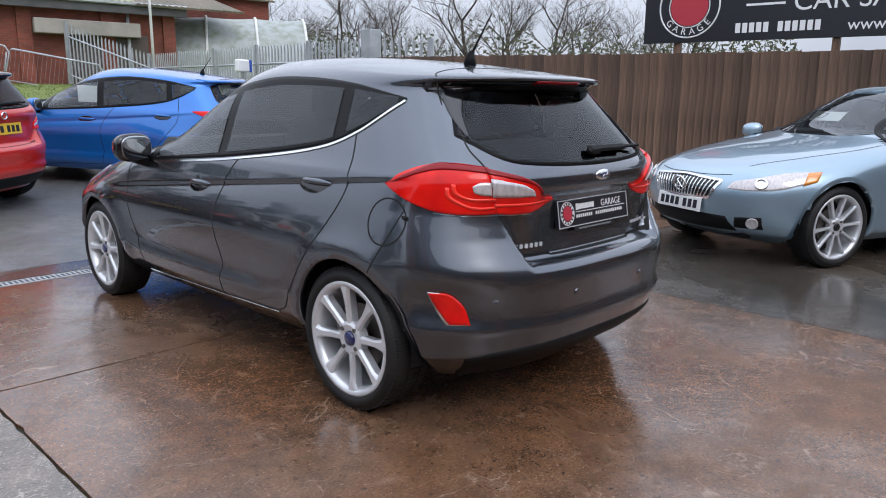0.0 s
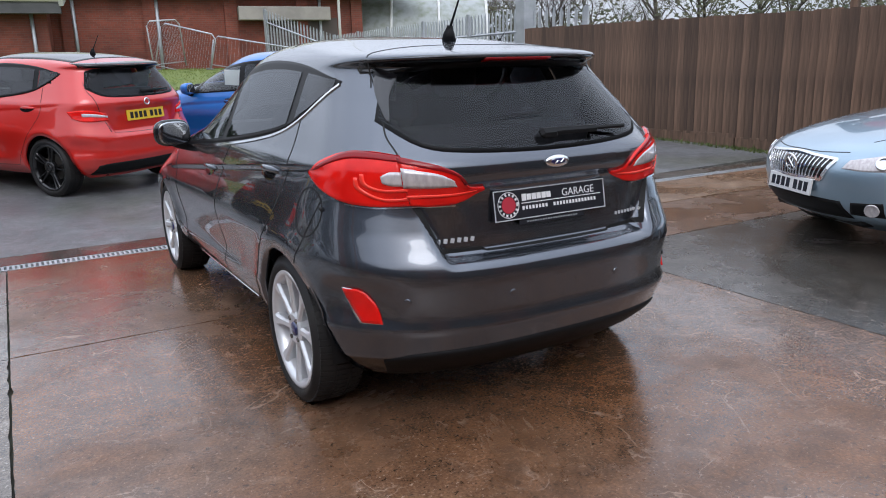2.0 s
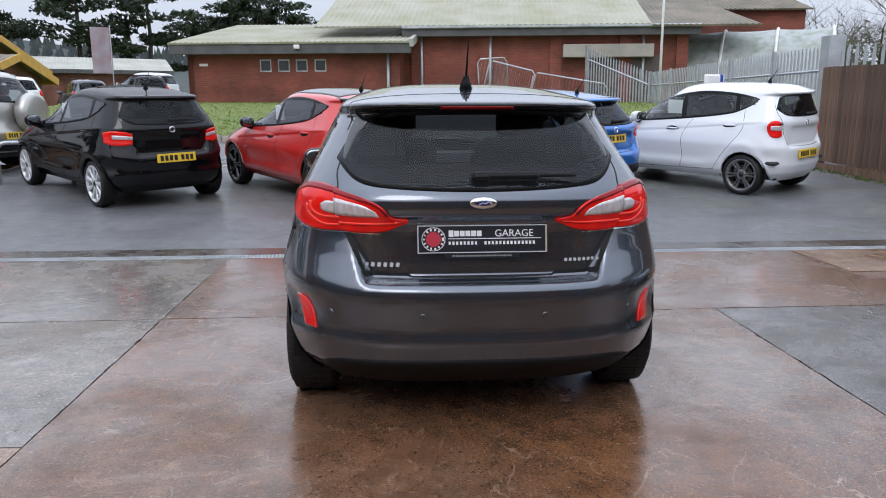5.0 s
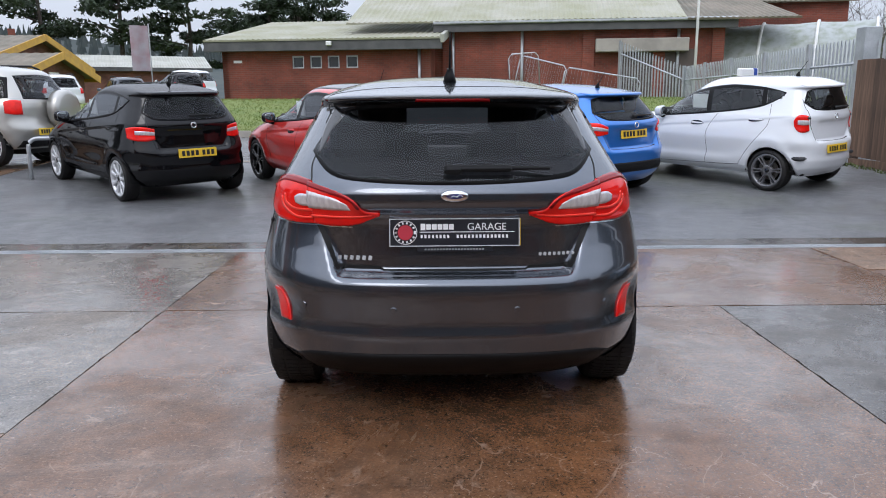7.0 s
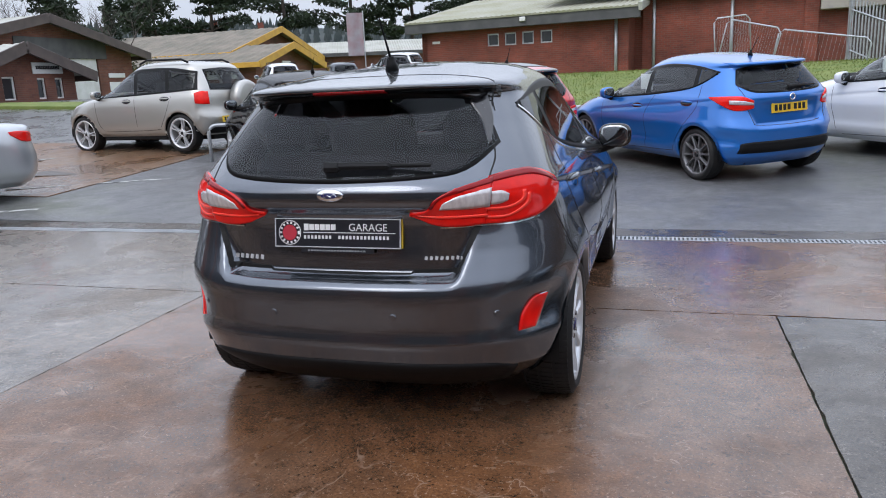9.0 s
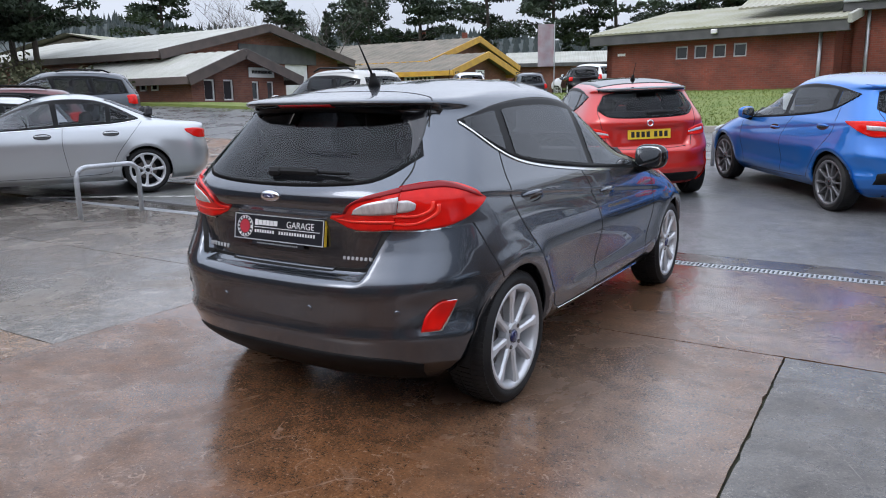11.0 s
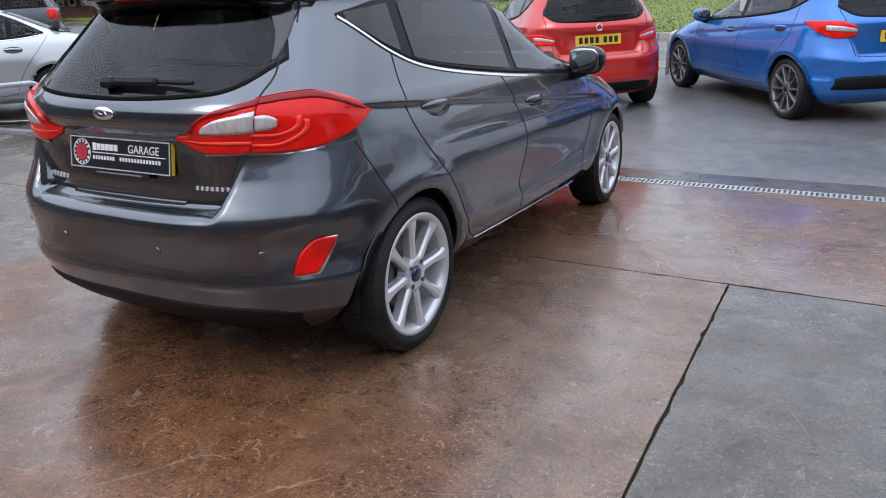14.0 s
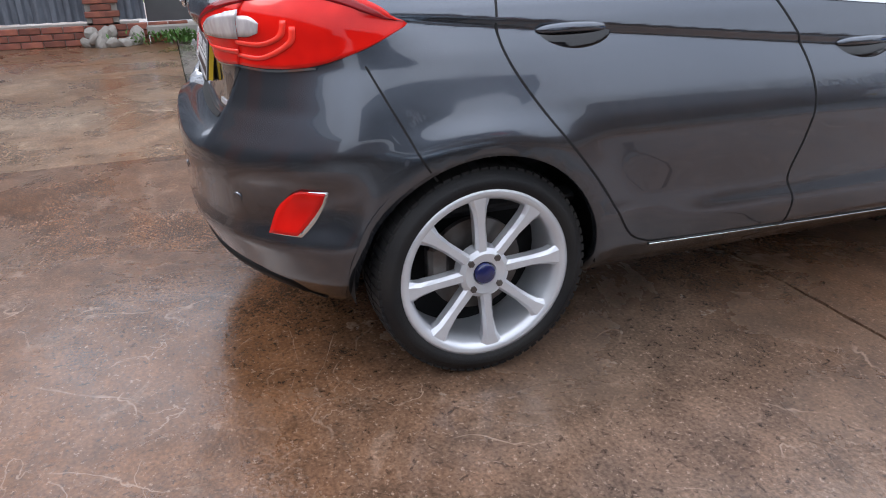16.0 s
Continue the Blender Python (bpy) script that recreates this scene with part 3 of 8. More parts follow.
def car_paint(name, color, metal=0.5, flake=0.12, rough=0.3):
    m, n, l, b = nodes_of(name)
    b.inputs["Base Color"].default_value = (*color, 1)
    b.inputs["Metallic"].default_value, b.inputs["Roughness"].default_value = metal, rough
    b.inputs["Specular IOR Level"].default_value = 0.0 if max(color) < 0.01 else 0.5
    b.inputs["Coat IOR"].default_value = 1.6
    b.inputs["Coat Weight"].default_value, b.inputs["Coat Roughness"].default_value = (0.6 if max(color) < 0.01 else 1.0), 0.025
    g = n.new("ShaderNodeTexCoord")
    t = n.new("ShaderNodeTexNoise")
    t.inputs["Scale"].default_value, t.inputs["Detail"].default_value = 900, 2
    l.new(g.outputs["Object"], t.inputs["Vector"])
    r = n.new("ShaderNodeMapRange")
    r.inputs["To Min"].default_value, r.inputs["To Max"].default_value = 1 - flake, 1 + flake
    l.new(t.outputs["Fac"], r.inputs["Value"])
    h = n.new("ShaderNodeHueSaturation")
    h.inputs["Color"].default_value = (*color, 1)
    l.new(r.outputs["Result"], h.inputs["Value"])
    l.new(h.outputs["Color"], b.inputs["Base Color"])
    # water and road film dull the lacquer in faint blotches
    t2 = n.new("ShaderNodeTexNoise")
    t2.inputs["Scale"].default_value, t2.inputs["Detail"].default_value = 3.5, 8
    l.new(g.outputs["Object"], t2.inputs["Vector"])
    r2 = n.new("ShaderNodeMapRange")
    r2.inputs["From Min"].default_value, r2.inputs["From Max"].default_value = 0.4, 0.7
    r2.inputs["To Min"].default_value, r2.inputs["To Max"].default_value = 0.015, 0.07
    l.new(t2.outputs["Fac"], r2.inputs["Value"])
    l.new(r2.outputs["Result"], b.inputs["Coat Roughness"])
    return m


PAINT_GREY = car_paint("dark_grey_metallic_paint", (0.098, 0.110, 0.131), 0.9, 0.15, 0.24)
PAINT_RED = car_paint("red_paint", (0.55, 0.016, 0.01), 0.15)
PAINT_BLUE = car_paint("bright_blue_metallic_paint", (0.015, 0.16, 0.55), 0.45)
PAINT_WHITE = car_paint("white_paint_car", (0.74, 0.76, 0.79), 0.0, 0.03)
PAINT_BLACK = car_paint("black_paint_car", (0.004, 0.004, 0.005), 0.1)
PAINT_SILVER = car_paint("silver_metallic_paint", (0.5, 0.52, 0.54), 0.7)
PAINT_BEIGE = car_paint("champagne_silver_paint", (0.42, 0.41, 0.38), 0.6)
PAINT_ICE = car_paint("pale_blue_metallic_paint", (0.3, 0.41, 0.5), 0.6)
PAINT_MAROON = car_paint("maroon_paint", (0.09, 0.01, 0.012), 0.3)
PAINT_SLATE = car_paint("slate_grey_paint", (0.04, 0.05, 0.065), 0.4)
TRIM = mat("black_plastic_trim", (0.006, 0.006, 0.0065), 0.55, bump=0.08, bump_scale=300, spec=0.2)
SURROUND = mat("black_window_surround", (0.004, 0.004, 0.0045), 0.4, spec=0.15)
GLOSSBLACK = mat("gloss_black", (0.006, 0.006, 0.007), 0.06, coat=0.5)
MIRROR = mat("mirror_glass", (0.42, 0.44, 0.46), 0.03, 1.0)
GAP = mat("panel_gap_black", (0.003, 0.003, 0.003), 0.7)
CHROME = mat("chrome", (0.78, 0.79, 0.8), 0.12, 1.0)
RUBBER = mat("tyre_rubber", (0.011, 0.011, 0.012), 0.6, 0, (0.02, 0.019, 0.018), 6, bump=0.15, bump_scale=180, spec=0.3)
ALLOY = mat("silver_alloy", (0.72, 0.73, 0.75), 0.3, 0.45, (0.62, 0.63, 0.65), 4, coat=0.4)
ALLOY_BLACK = mat("black_alloy", (0.012, 0.012, 0.013), 0.25, 0.2, coat=0.5)
ALLOY_TWO = mat("dark_silver_alloy", (0.2, 0.2, 0.21), 0.3, 0.4, (0.12, 0.12, 0.125), 4, coat=0.4)
STEEL = mat("brake_steel", (0.18, 0.17, 0.16), 0.45, 0.8, (0.1, 0.08, 0.07), 10)
LAMP_RED = mat("red_lamp_lens", (0.8, 0.012, 0.006), 0.05, 0, (0.6, 0.007, 0.005), 9, 2, spec=0.35)
LAMP_GUIDE = mat("red_light_guide", (0.95, 0.05, 0.03), 0.08, spec=0.4)
SATIN = mat("satin_silver", (0.62, 0.63, 0.65), 0.3, 0.3)
LAMP_DEEP = mat("deep_red_lamp_lens", (0.24, 0.004, 0.006), 0.05, spec=0.35)
LAMP_CLEAR = mat("clear_lamp_lens", (0.64, 0.6, 0.6), 0.12, 0.2, (0.5, 0.46, 0.46), 60, 2, coat=0.8, stretch=(1, 1, 0.4))
LAMP_AMBER = mat("amber_lens", (0.7, 0.25, 0.03), 0.1, coat=1.0)
GLASS_DARK = glass_mat("privacy_glass", (0.38, 0.39, 0.41), 0.01, 1.48)
GLASS_REAR = glass_mat("tinted_rear_glass", (0.58, 0.6, 0.62), 0.012, 1.32)
GLASS_CLEAR = glass_mat("clear_car_glass", (0.86, 0.9, 0.89), 0.01, 1.6)
SEATCLOTH = mat("dark_seat_cloth", (0.03, 0.03, 0.033), 0.9, 0, (0.045, 0.045, 0.05), 30)
CABIN = mat("dark_cabin_plastic", (0.02, 0.02, 0.022), 0.7)
PLATE_YELLOW = mat("yellow_plate", (0.75, 0.5, 0.03), 0.35)
PLATE_WHITE = mat("white_plate", (0.75, 0.75, 0.73), 0.35)
PLATE_DARK = mat("plate_black", (0.014, 0.015, 0.02), 0.3)
BADGE_BLUE = mat("badge_blue", (0.01, 0.015, 0.09), 0.15, coat=1.0)
CARD = mat("white_card", (0.7, 0.72, 0.7), 0.7)

# body shapes: z, y of the tail, y of the nose, half width, tail corner depth, nose corner depth
HATCH = [
    (0.20, -0.52, 3.08, 0.70, 0.45, 0.5), (0.25, -0.60, 3.18, 0.765, 0.55, 0.6), (0.31, -0.668, 3.24, 0.812, 0.62, 0.65), (0.36, -0.69, 3.27, 0.828, 0.66, 0.7),
    (0.405, -0.712, 3.29, 0.838, 0.68, 0.7), (0.425, -0.718, 3.30, 0.846, 0.68, 0.7), (0.46, -0.705, 3.31, 0.842, 0.68, 0.72), (0.52, -0.712, 3.32, 0.846, 0.70, 0.75), (0.60, -0.722, 3.32, 0.856, 0.70, 0.8),
    (0.625, -0.718, 3.31, 0.858, 0.70, 0.8), (0.645, -0.712, 3.30, 0.861, 0.69, 0.85), (0.66, -0.704, 3.28, 0.862, 0.68, 0.9), (0.70, -0.680, 3.24, 0.858, 0.66, 0.95), (0.76, -0.648, 3.12, 0.846, 0.62, 1.0), (0.82, -0.630, 2.95, 0.831, 0.6, 0.95),
    (0.86, -0.624, 2.80, 0.821, 0.6, 0.9), (0.885, -0.626, 2.68, 0.815, 0.6, 0.85), (0.915, -0.634, 2.52, 0.807, 0.6, 0.8), (0.95, -0.645, 2.36, 0.798, 0.6, 0.75), (0.985, -0.643, 2.20, 0.784, 0.58, 0.75),
    (1.01, -0.628, 2.09, 0.768, 0.56, 0.75), (1.04, -0.600, 2.02, 0.752, 0.55, 0.75), (1.10, -0.545, 1.91, 0.722, 0.55, 0.75), (1.20, -0.450, 1.74, 0.672, 0.55, 0.72), (1.30, -0.355, 1.565, 0.622, 0.52, 0.7),
    (1.325, -0.335, 1.52, 0.610, 0.5, 0.68), (1.336, -0.400, 1.50, 0.604, 0.5, 0.68), (1.350, -0.425, 1.47, 0.596, 0.5, 0.66), (1.366, -0.405, 1.44, 0.586, 0.5, 0.66), (1.38, -0.30, 1.41, 0.572, 0.55, 0.66), (1.40, -0.14, 1.37, 0.545, 0.6, 0.66),
    (1.42, 0.02, 1.31, 0.505, 0.7, 0.65), (1.44, 0.20, 1.23, 0.44, 0.7, 0.6), (1.458, 0.42, 1.12, 0.34, 0.6, 0.55), (1.470, 0.62, 0.98, 0.20, 0.4, 0.4), (1.474, 0.78, 0.84, 0.03, 0.1, 0.1)]
SEDAN = [
    (0.18, -0.80, 3.25, 0.72, 0.5, 0.5), (0.25, -0.90, 3.42, 0.80, 0.55, 0.65), (0.34, -0.96, 3.50, 0.835, 0.6, 0.75), (0.45, -0.985, 3.54, 0.85, 0.62, 0.8), (0.58, -0.985, 3.55, 0.862, 0.65, 0.85), (0.66, -0.965, 3.52, 0.868, 0.65, 0.9),
    (0.74, -0.945, 3.42, 0.868, 0.65, 0.95), (0.80, -0.94, 3.26, 0.860, 0.65, 1.0), (0.86, -0.945, 3.02, 0.846, 0.65, 1.0), (0.91, -0.95, 2.74, 0.83, 0.65, 0.95), (0.95, -0.94, 2.48, 0.81, 0.65, 0.9), (0.985, -0.90, 2.26, 0.785, 0.62, 0.85),
    (1.01, -0.78, 2.14, 0.765, 0.6, 0.8), (1.03, -0.55, 2.08, 0.75, 0.6, 0.8), (1.05, -0.36, 2.03, 0.738, 0.6, 0.8), (1.10, -0.20, 1.93, 0.71, 0.6, 0.8), (1.20, 0.03, 1.75, 0.655, 0.6, 0.75), (1.30, 0.27, 1.55, 0.60, 0.55, 0.7), (1.36, 0.44, 1.40, 0.555, 0.5, 0.6),
    (1.40, 0.58, 1.27, 0.50, 0.5, 0.5), (1.42, 0.68, 1.17, 0.43, 0.4, 0.4), (1.436, 0.80, 1.04, 0.25, 0.2, 0.2), (1.44, 0.90, 0.95, 0.03, 0.05, 0.05)]
SUV = [
    (0.30, -0.60, 3.00, 0.74, 0.4, 0.5), (0.36, -0.68, 3.12, 0.80, 0.5, 0.6), (0.45, -0.74, 3.20, 0.845, 0.55, 0.65), (0.56, -0.76, 3.24, 0.86, 0.55, 0.7), (0.66, -0.755, 3.25, 0.862, 0.55, 0.75), (0.72, -0.70, 3.24, 0.862, 0.5, 0.8), (0.80, -0.68, 3.18, 0.862, 0.5, 0.85),
    (0.90, -0.68, 3.08, 0.858, 0.5, 0.9), (0.98, -0.68, 2.86, 0.848, 0.5, 0.9), (1.04, -0.675, 2.55, 0.83, 0.5, 0.85), (1.08, -0.665, 2.32, 0.81, 0.5, 0.8), (1.12, -0.65, 2.17, 0.79, 0.48, 0.8), (1.20, -0.615, 2.02, 0.755, 0.48, 0.8), (1.35, -0.53, 1.80, 0.70, 0.48, 0.75),
    (1.48, -0.455, 1.60, 0.645, 0.46, 0.7), (1.55, -0.41, 1.48, 0.61, 0.45, 0.7), (1.60, -0.33, 1.38, 0.565, 0.5, 0.65), (1.635, -0.15, 1.28, 0.50, 0.6, 0.6), (1.66, 0.10, 1.13, 0.38, 0.5, 0.5), (1.675, 0.35, 0.95, 0.2, 0.3, 0.3), (1.68, 0.60, 0.70, 0.03, 0.05, 0.05)]


def upright(table, amount):
    """The hatchback's shape with a more upright tail and a longer flat roof."""
    out = []
    for z, tail, *rest in table:
        back = 0.17 * min(1.0, max(0.0, (z - 1.0) / 0.33)) + 0.42 * min(1.0, max(0.0, (z - 1.366) / 0.09))
        out.append((z, tail - amount * back, *rest))
    return out


class Car:
    """One car: its shape table is stretched to its own length, width and height; then panes, lamps and trim are laid on that shape."""

    def __init__(self, table, name, m, label, paint, wheelbase=2.493, tail=0.72, nose=0.83, half=0.8675, high=1.475, wheel_r=0.31, fine=1.0, group="", base=(2.493, 0.72, 0.83, 0.868, 1.475), category="car", crease=0.0, recess=0.0):
        self.crease, self.recess, self.snap = crease, recess, 0.019 if fine > 1 else 0.024
        self.root = thing(name, m, label, category, group)
        self.paint, self.wb, self.wr = paint, wheelbase, wheel_r
        self.k = (tail / base[1], wheelbase / base[0], nose / base[2], half / base[3], high / base[4], base[0])
        t = np.array(table)
        zz = np.linspace(t[0, 0], t[-1, 0], 900)
        cols = [np.interp(zz, t[:, 0], t[:, i]) for i in range(1, 6)]
        g = np.exp(-0.5 * (np.arange(-12, 13) / 4.0) ** 2)
        g /= g.sum()
        cols = [np.convolve(np.pad(c, 12, mode="edge"), g, "valid") for c in cols]
        nz = int(110 * fine)
        # more rings where the outline changes quickly
        w = np.abs(np.gradient(cols[0])) + np.abs(np.gradient(cols[1])) * 0.6 + np.abs(np.gradient(cols[2])) + 0.0016
        cum = np.concatenate([[0], np.cumsum(w)[:-1]])
        zs = np.interp(np.linspace(0, cum[-1], nz), cum, zz)
        na, nb, nc = int(44 * fine), int(84 * fine), int(30 * fine)
        rings = []
        for z in zs:
            R, F, W, a, b2 = [float(np.interp(z, zz, c)) for c in cols]
            s = min(1.0, (F - R) / (a + b2))
            a, b2 = a * s, b2 * s
            pts = []
            for i in range(na):
                q = 0.5 * math.pi * i / na
                e = 2 / 3.0
                pts.append((W * math.sin(q) ** e, R + a * (1 - math.cos(q) ** e)))
            for i in range(nb + 1):
                pts.append((W, R + a + (F - b2 - R - a) * i / nb))
            for i in range(1, nc + 1):
                q = 0.5 * math.pi * i / nc
                e = 2 / 2.5
                pts.append((W * max(0.0, math.cos(q)) ** e, F - b2 + b2 * math.sin(q) ** e))
            ring = []
            mid, hl = 0.5 * (R + F), 0.5 * (F - R)
            for x, y in pts:
                bow = 1 - 0.035 * abs((y - mid) / max(hl, 0.1)) ** 2.5
                ring.append(self.shape(x * bow, y, z))
            rings.append(ring)
        self.rings = rings
        n = len(rings[0])
        vs, fs = [], []
        for ring in rings:
            for x, y, z in ring:
                vs.append((x, y, z))
            for x, y, z in ring[1:-1]:
                vs.append((-x, y, z))
        per = 2 * n - 2
        for j in range(nz - 1):
            for i in range(n - 1):
                fs.append((j * per + i, j * per + i + 1, (j + 1) * per + i + 1, (j + 1) * per + i))
            left = [0] + [n + k for k in range(n - 2)] + [n - 1]
            for i in range(n - 1):
                fs.append((j * per + left[i + 1], j * per + left[i], (j + 1) * per + left[i], (j + 1) * per + left[i + 1]))
        last = (nz - 1) * per
        fs.append(tuple([last + i for i in range(n)] + [last + n + k for k in range(n - 3, -1, -1)]))
        self.bm = bmesh.new()
        bv = [self.bm.verts.new(v) for v in vs]
        for f in fs:
            self.bm.faces.new([bv[i] for i in f])
        bmesh.ops.recalc_face_normals(self.bm, faces=self.bm.faces)
        self.bm.normal_update()
        self.tree = BVHTree.FromBMesh(self.bm)
        self.holes = []

    def shape(self, x, y, z):
        return self.at(*self.sculpt(x, y, z))

    def sculpt(self, x, y, z):
        # wheel arch flares
        for yc in (0.0, self.k[5]):
            r = math.hypot(y - yc, z - 0.305)
            if 0.25 < r < 0.50 and abs(x) > 0.5:
                x += math.copysign(0.014 * math.exp(-((r - 0.37) / 0.06) ** 2), x)
        if self.crease and abs(x) > 0.6 and -0.35 < y < 2.4:
            t = z - (0.948 - 0.094 * y)
            amt = self.crease * min(1.0, (y + 0.35) / 0.25) * min(1.0, (2.4 - y) / 0.5)
            if t < 0.012:
                x -= math.copysign(amt * min(1.0, (0.012 - t) / 0.016) * math.exp(-max(0.0, -t) / 0.07), x)
        if self.recess and abs(x) > 0.6 and 0.42 < y < 2.2 and 0.37 < z < 0.68:
            # the doors tuck in towards a sill ledge that catches the sky
            run = min(1.0, (y - 0.42) / 0.3) * min(1.0, (2.2 - y) / 0.3)
            tuck = min(1.0, (0.68 - z) / 0.25) if z > 0.425 else max(0.0, (z - 0.37) / 0.055)
            x -= math.copysign(0.021 * run * tuck * tuck, x)
        if self.recess and y < -0.3 and 0.40 < z < 0.60 and abs(x) > 0.60:
            # hollow under the bumper's shoulder round each reflector
            top, low = min(1.0, (0.60 - z) / 0.022), min(1.0, (z - 0.40) / 0.12)
            side = min(1.0, (abs(x) - 0.60) / 0.13) * min(1.0, (-0.3 - y) / 0.1)
            y += 0.016 * top * low * side
            x -= math.copysign(0.016 * top * low * side, x)
        if self.recess and y < -0.35 and abs(x) < 0.62 and 0.655 < z < 0.94:
            # the tailgate lies back from the bumper; its plate bay deepens upwards to a soft ledge
            half = 0.49 + (z - 0.69) * 0.40
            side = min(1.0, max(0.0, (half - abs(x)) / 0.045))
            gate = float(np.interp(z, (0.655, 0.672, 0.70, 0.76, 0.82, 0.87), (0.0, 0.088, 0.072, 0.037, 0.012, 0.0)))
            bay = min(1.0, max(0.0, (z - 0.70) / 0.17)) * min(1.0, max(0.0, (0.938 - z) / 0.05))
            wide = min(1.0, max(0.0, (0.44 - abs(x)) / 0.12))
            y += gate * side * side * (3 - 2 * side) + self.recess * bay * bay * (3 - 2 * bay) * wide * wide * (3 - 2 * wide)
        return x, y, z

    def at(self, x, y, z):
        """From the table's measures to this car's."""
        kr, km, kf, kx, kz, wb = self.k
        y2 = y * kr if y < 0 else (y * km if y < wb else wb * km + (y - wb) * kf)
        return (x * kx, y2, z * kz)

    def project(self, p, d, off):
        d = Vector(d).normalized()
        p = Vector(p)
        hit, nrm, _, _ = self.tree.ray_cast(p + d * 3, -d, 6)
        if hit is None:
            hit, nrm, _, _ = self.tree.find_nearest(p)
        if nrm.dot(d) < 0:
            nrm = -nrm
        return hit + nrm * off, nrm

    def patch(self, name, low, up, d, material, off=0.003, skirt=0.01, nu=28, nv=10, parent=None, label="", curve=True, hole=False, shrink=0.0, flat=False):
        """A panel between a lower and an upper line, laid on the body along d."""
        A, B = resample(low, nu, curve), resample(up, nu, curve)
        grid = []
        for j in range(nv + 1):
            row = [self.project(self.at(*a.lerp(b2, j / nv)), d, off) for a, b2 in zip(A, B)]
            grid.append(row)
        vs, fs = [], []
        if skirt:
            full = []
            inner = [[p for p, nn in r] for r in grid]
            norm = [[nn for p, nn in r] for r in grid]
            h, w = len(inner), len(inner[0])
            for j in range(-1, h + 1):
                for i in range(-1, w + 1):
                    jj, ii = min(max(j, 0), h - 1), min(max(i, 0), w - 1)
                    p = inner[jj][ii]
                    vs.append(p - norm[jj][ii] * skirt if (jj != j or ii != i) else p)
            h, w = h + 2, w + 2
        else:
            h, w = len(grid), len(grid[0])
            vs = [p for r in grid for p, nn in r]
        flip = (vs[w + 1] - vs[w]).cross(vs[2 * w] - vs[w]).dot(Vector(d)) < 0 if h > 2 else False
        for j in range(h - 1):
            for i in range(w - 1):
                q = (j * w + i, j * w + i + 1, (j + 1) * w + i + 1, (j + 1) * w + i)
                fs.append(q[::-1] if flip else q)
        if hole:
            self.holes.append(([Vector(self.at(*a)) for a in A] + [Vector(self.at(*b2)) for b2 in reversed(B)], Vector(d).normalized()))
        return mesh_part(name, vs, fs, material, parent or self.root, label, smooth=True)

    def both(self, name, low, up, d, material, **kw):
        obs = []
        for s in (1, -1):
            obs.append(self.patch(name, [(x * s, y, z) for x, y, z in low], [(x * s, y, z) for x, y, z in up], (d[0] * s, d[1], d[2]), material, **kw))
        return obs

    def line(self, name, pts, d, material, width=0.005, off=0.0012, n=60, curve=True, parent=None, height=0.0):
        """A narrow band along pts on the body: a shut line or a bright strip."""
        P = resample(pts, n, curve)
        c = [self.project(self.at(*p), d, off + height) for p in P]
        vs, fs = [], []
        for i, (p, nn) in enumerate(c):
            t = (c[min(i + 1, n - 1)][0] - c[max(i - 1, 0)][0]).normalized()
            s = nn.cross(t).normalized() * (width / 2)
            vs += [p - s, p + s, p + s * 1.1 - nn * (height + 0.002), p - s * 1.1 - nn * (height + 0.002)]
        for i in range(n - 1):
            o = 4 * i
            for k in range(4):
                k2 = (k + 1) % 4
                fs.append((o + k, o + k2, o + 4 + k2, o + 4 + k))
        return mesh_part(name, vs, fs, material, parent or self.root, smooth=False)

    def lines(self, name, pts, d, material, **kw):
        for s in (1, -1):
            self.line(name, [(x * s, y, z) for x, y, z in pts], (d[0] * s, d[1], d[2]), material, **kw)

    def finish_body(self):
        bm = self.bm
        gone = []
        kz = self.k[4]
        R = self.wr + 0.037
        for v in bm.verts:
            if abs(v.co.x) > 0.5:
                for yc in (0.0, self.wb):
                    dy, dz = v.co.y - yc, v.co.z - self.wr
                    r = math.hypot(dy, dz)
                    if abs(r - R) < self.snap:
                        v.co.y, v.co.z = yc + dy / r * R, self.wr + dz / r * R
        for f in bm.faces:
            c = f.calc_center_median()
            if abs(c.x) > 0.45 and any(math.hypot(c.y - yc, c.z - self.wr) < R for yc in (0.0, self.wb)):
                gone.append(f)
                continue
            for poly, d in self.holes:
                if f.normal.dot(d) < 0.05:
                    continue
                e = Vector((-d.y, d.x, 0)) if abs(d.z) < 0.9 else Vector((1, 0, 0))
                if d.z > 0.3 and abs(d.y) > 0.1:
                    e = Vector((1, 0, 0))
                v2 = d.cross(e)
                flat_poly = [(p.dot(e), p.dot(v2)) for p in poly]
                spots = [c] + [v.co.lerp(c, 0.12 if self.snap < 0.02 else 0.5) for v in f.verts] if abs(d.x) > 0.9 else [c]
                if (c - poly[0]).dot(d) > -0.6 and any(inside((q.dot(e), q.dot(v2)), flat_poly) for q in spots):
                    gone.append(f)
                    break
        bmesh.ops.delete(bm, geom=list(set(gone)), context="FACES")
        ob = part("body", bm, self.paint, self.root, smooth=True)
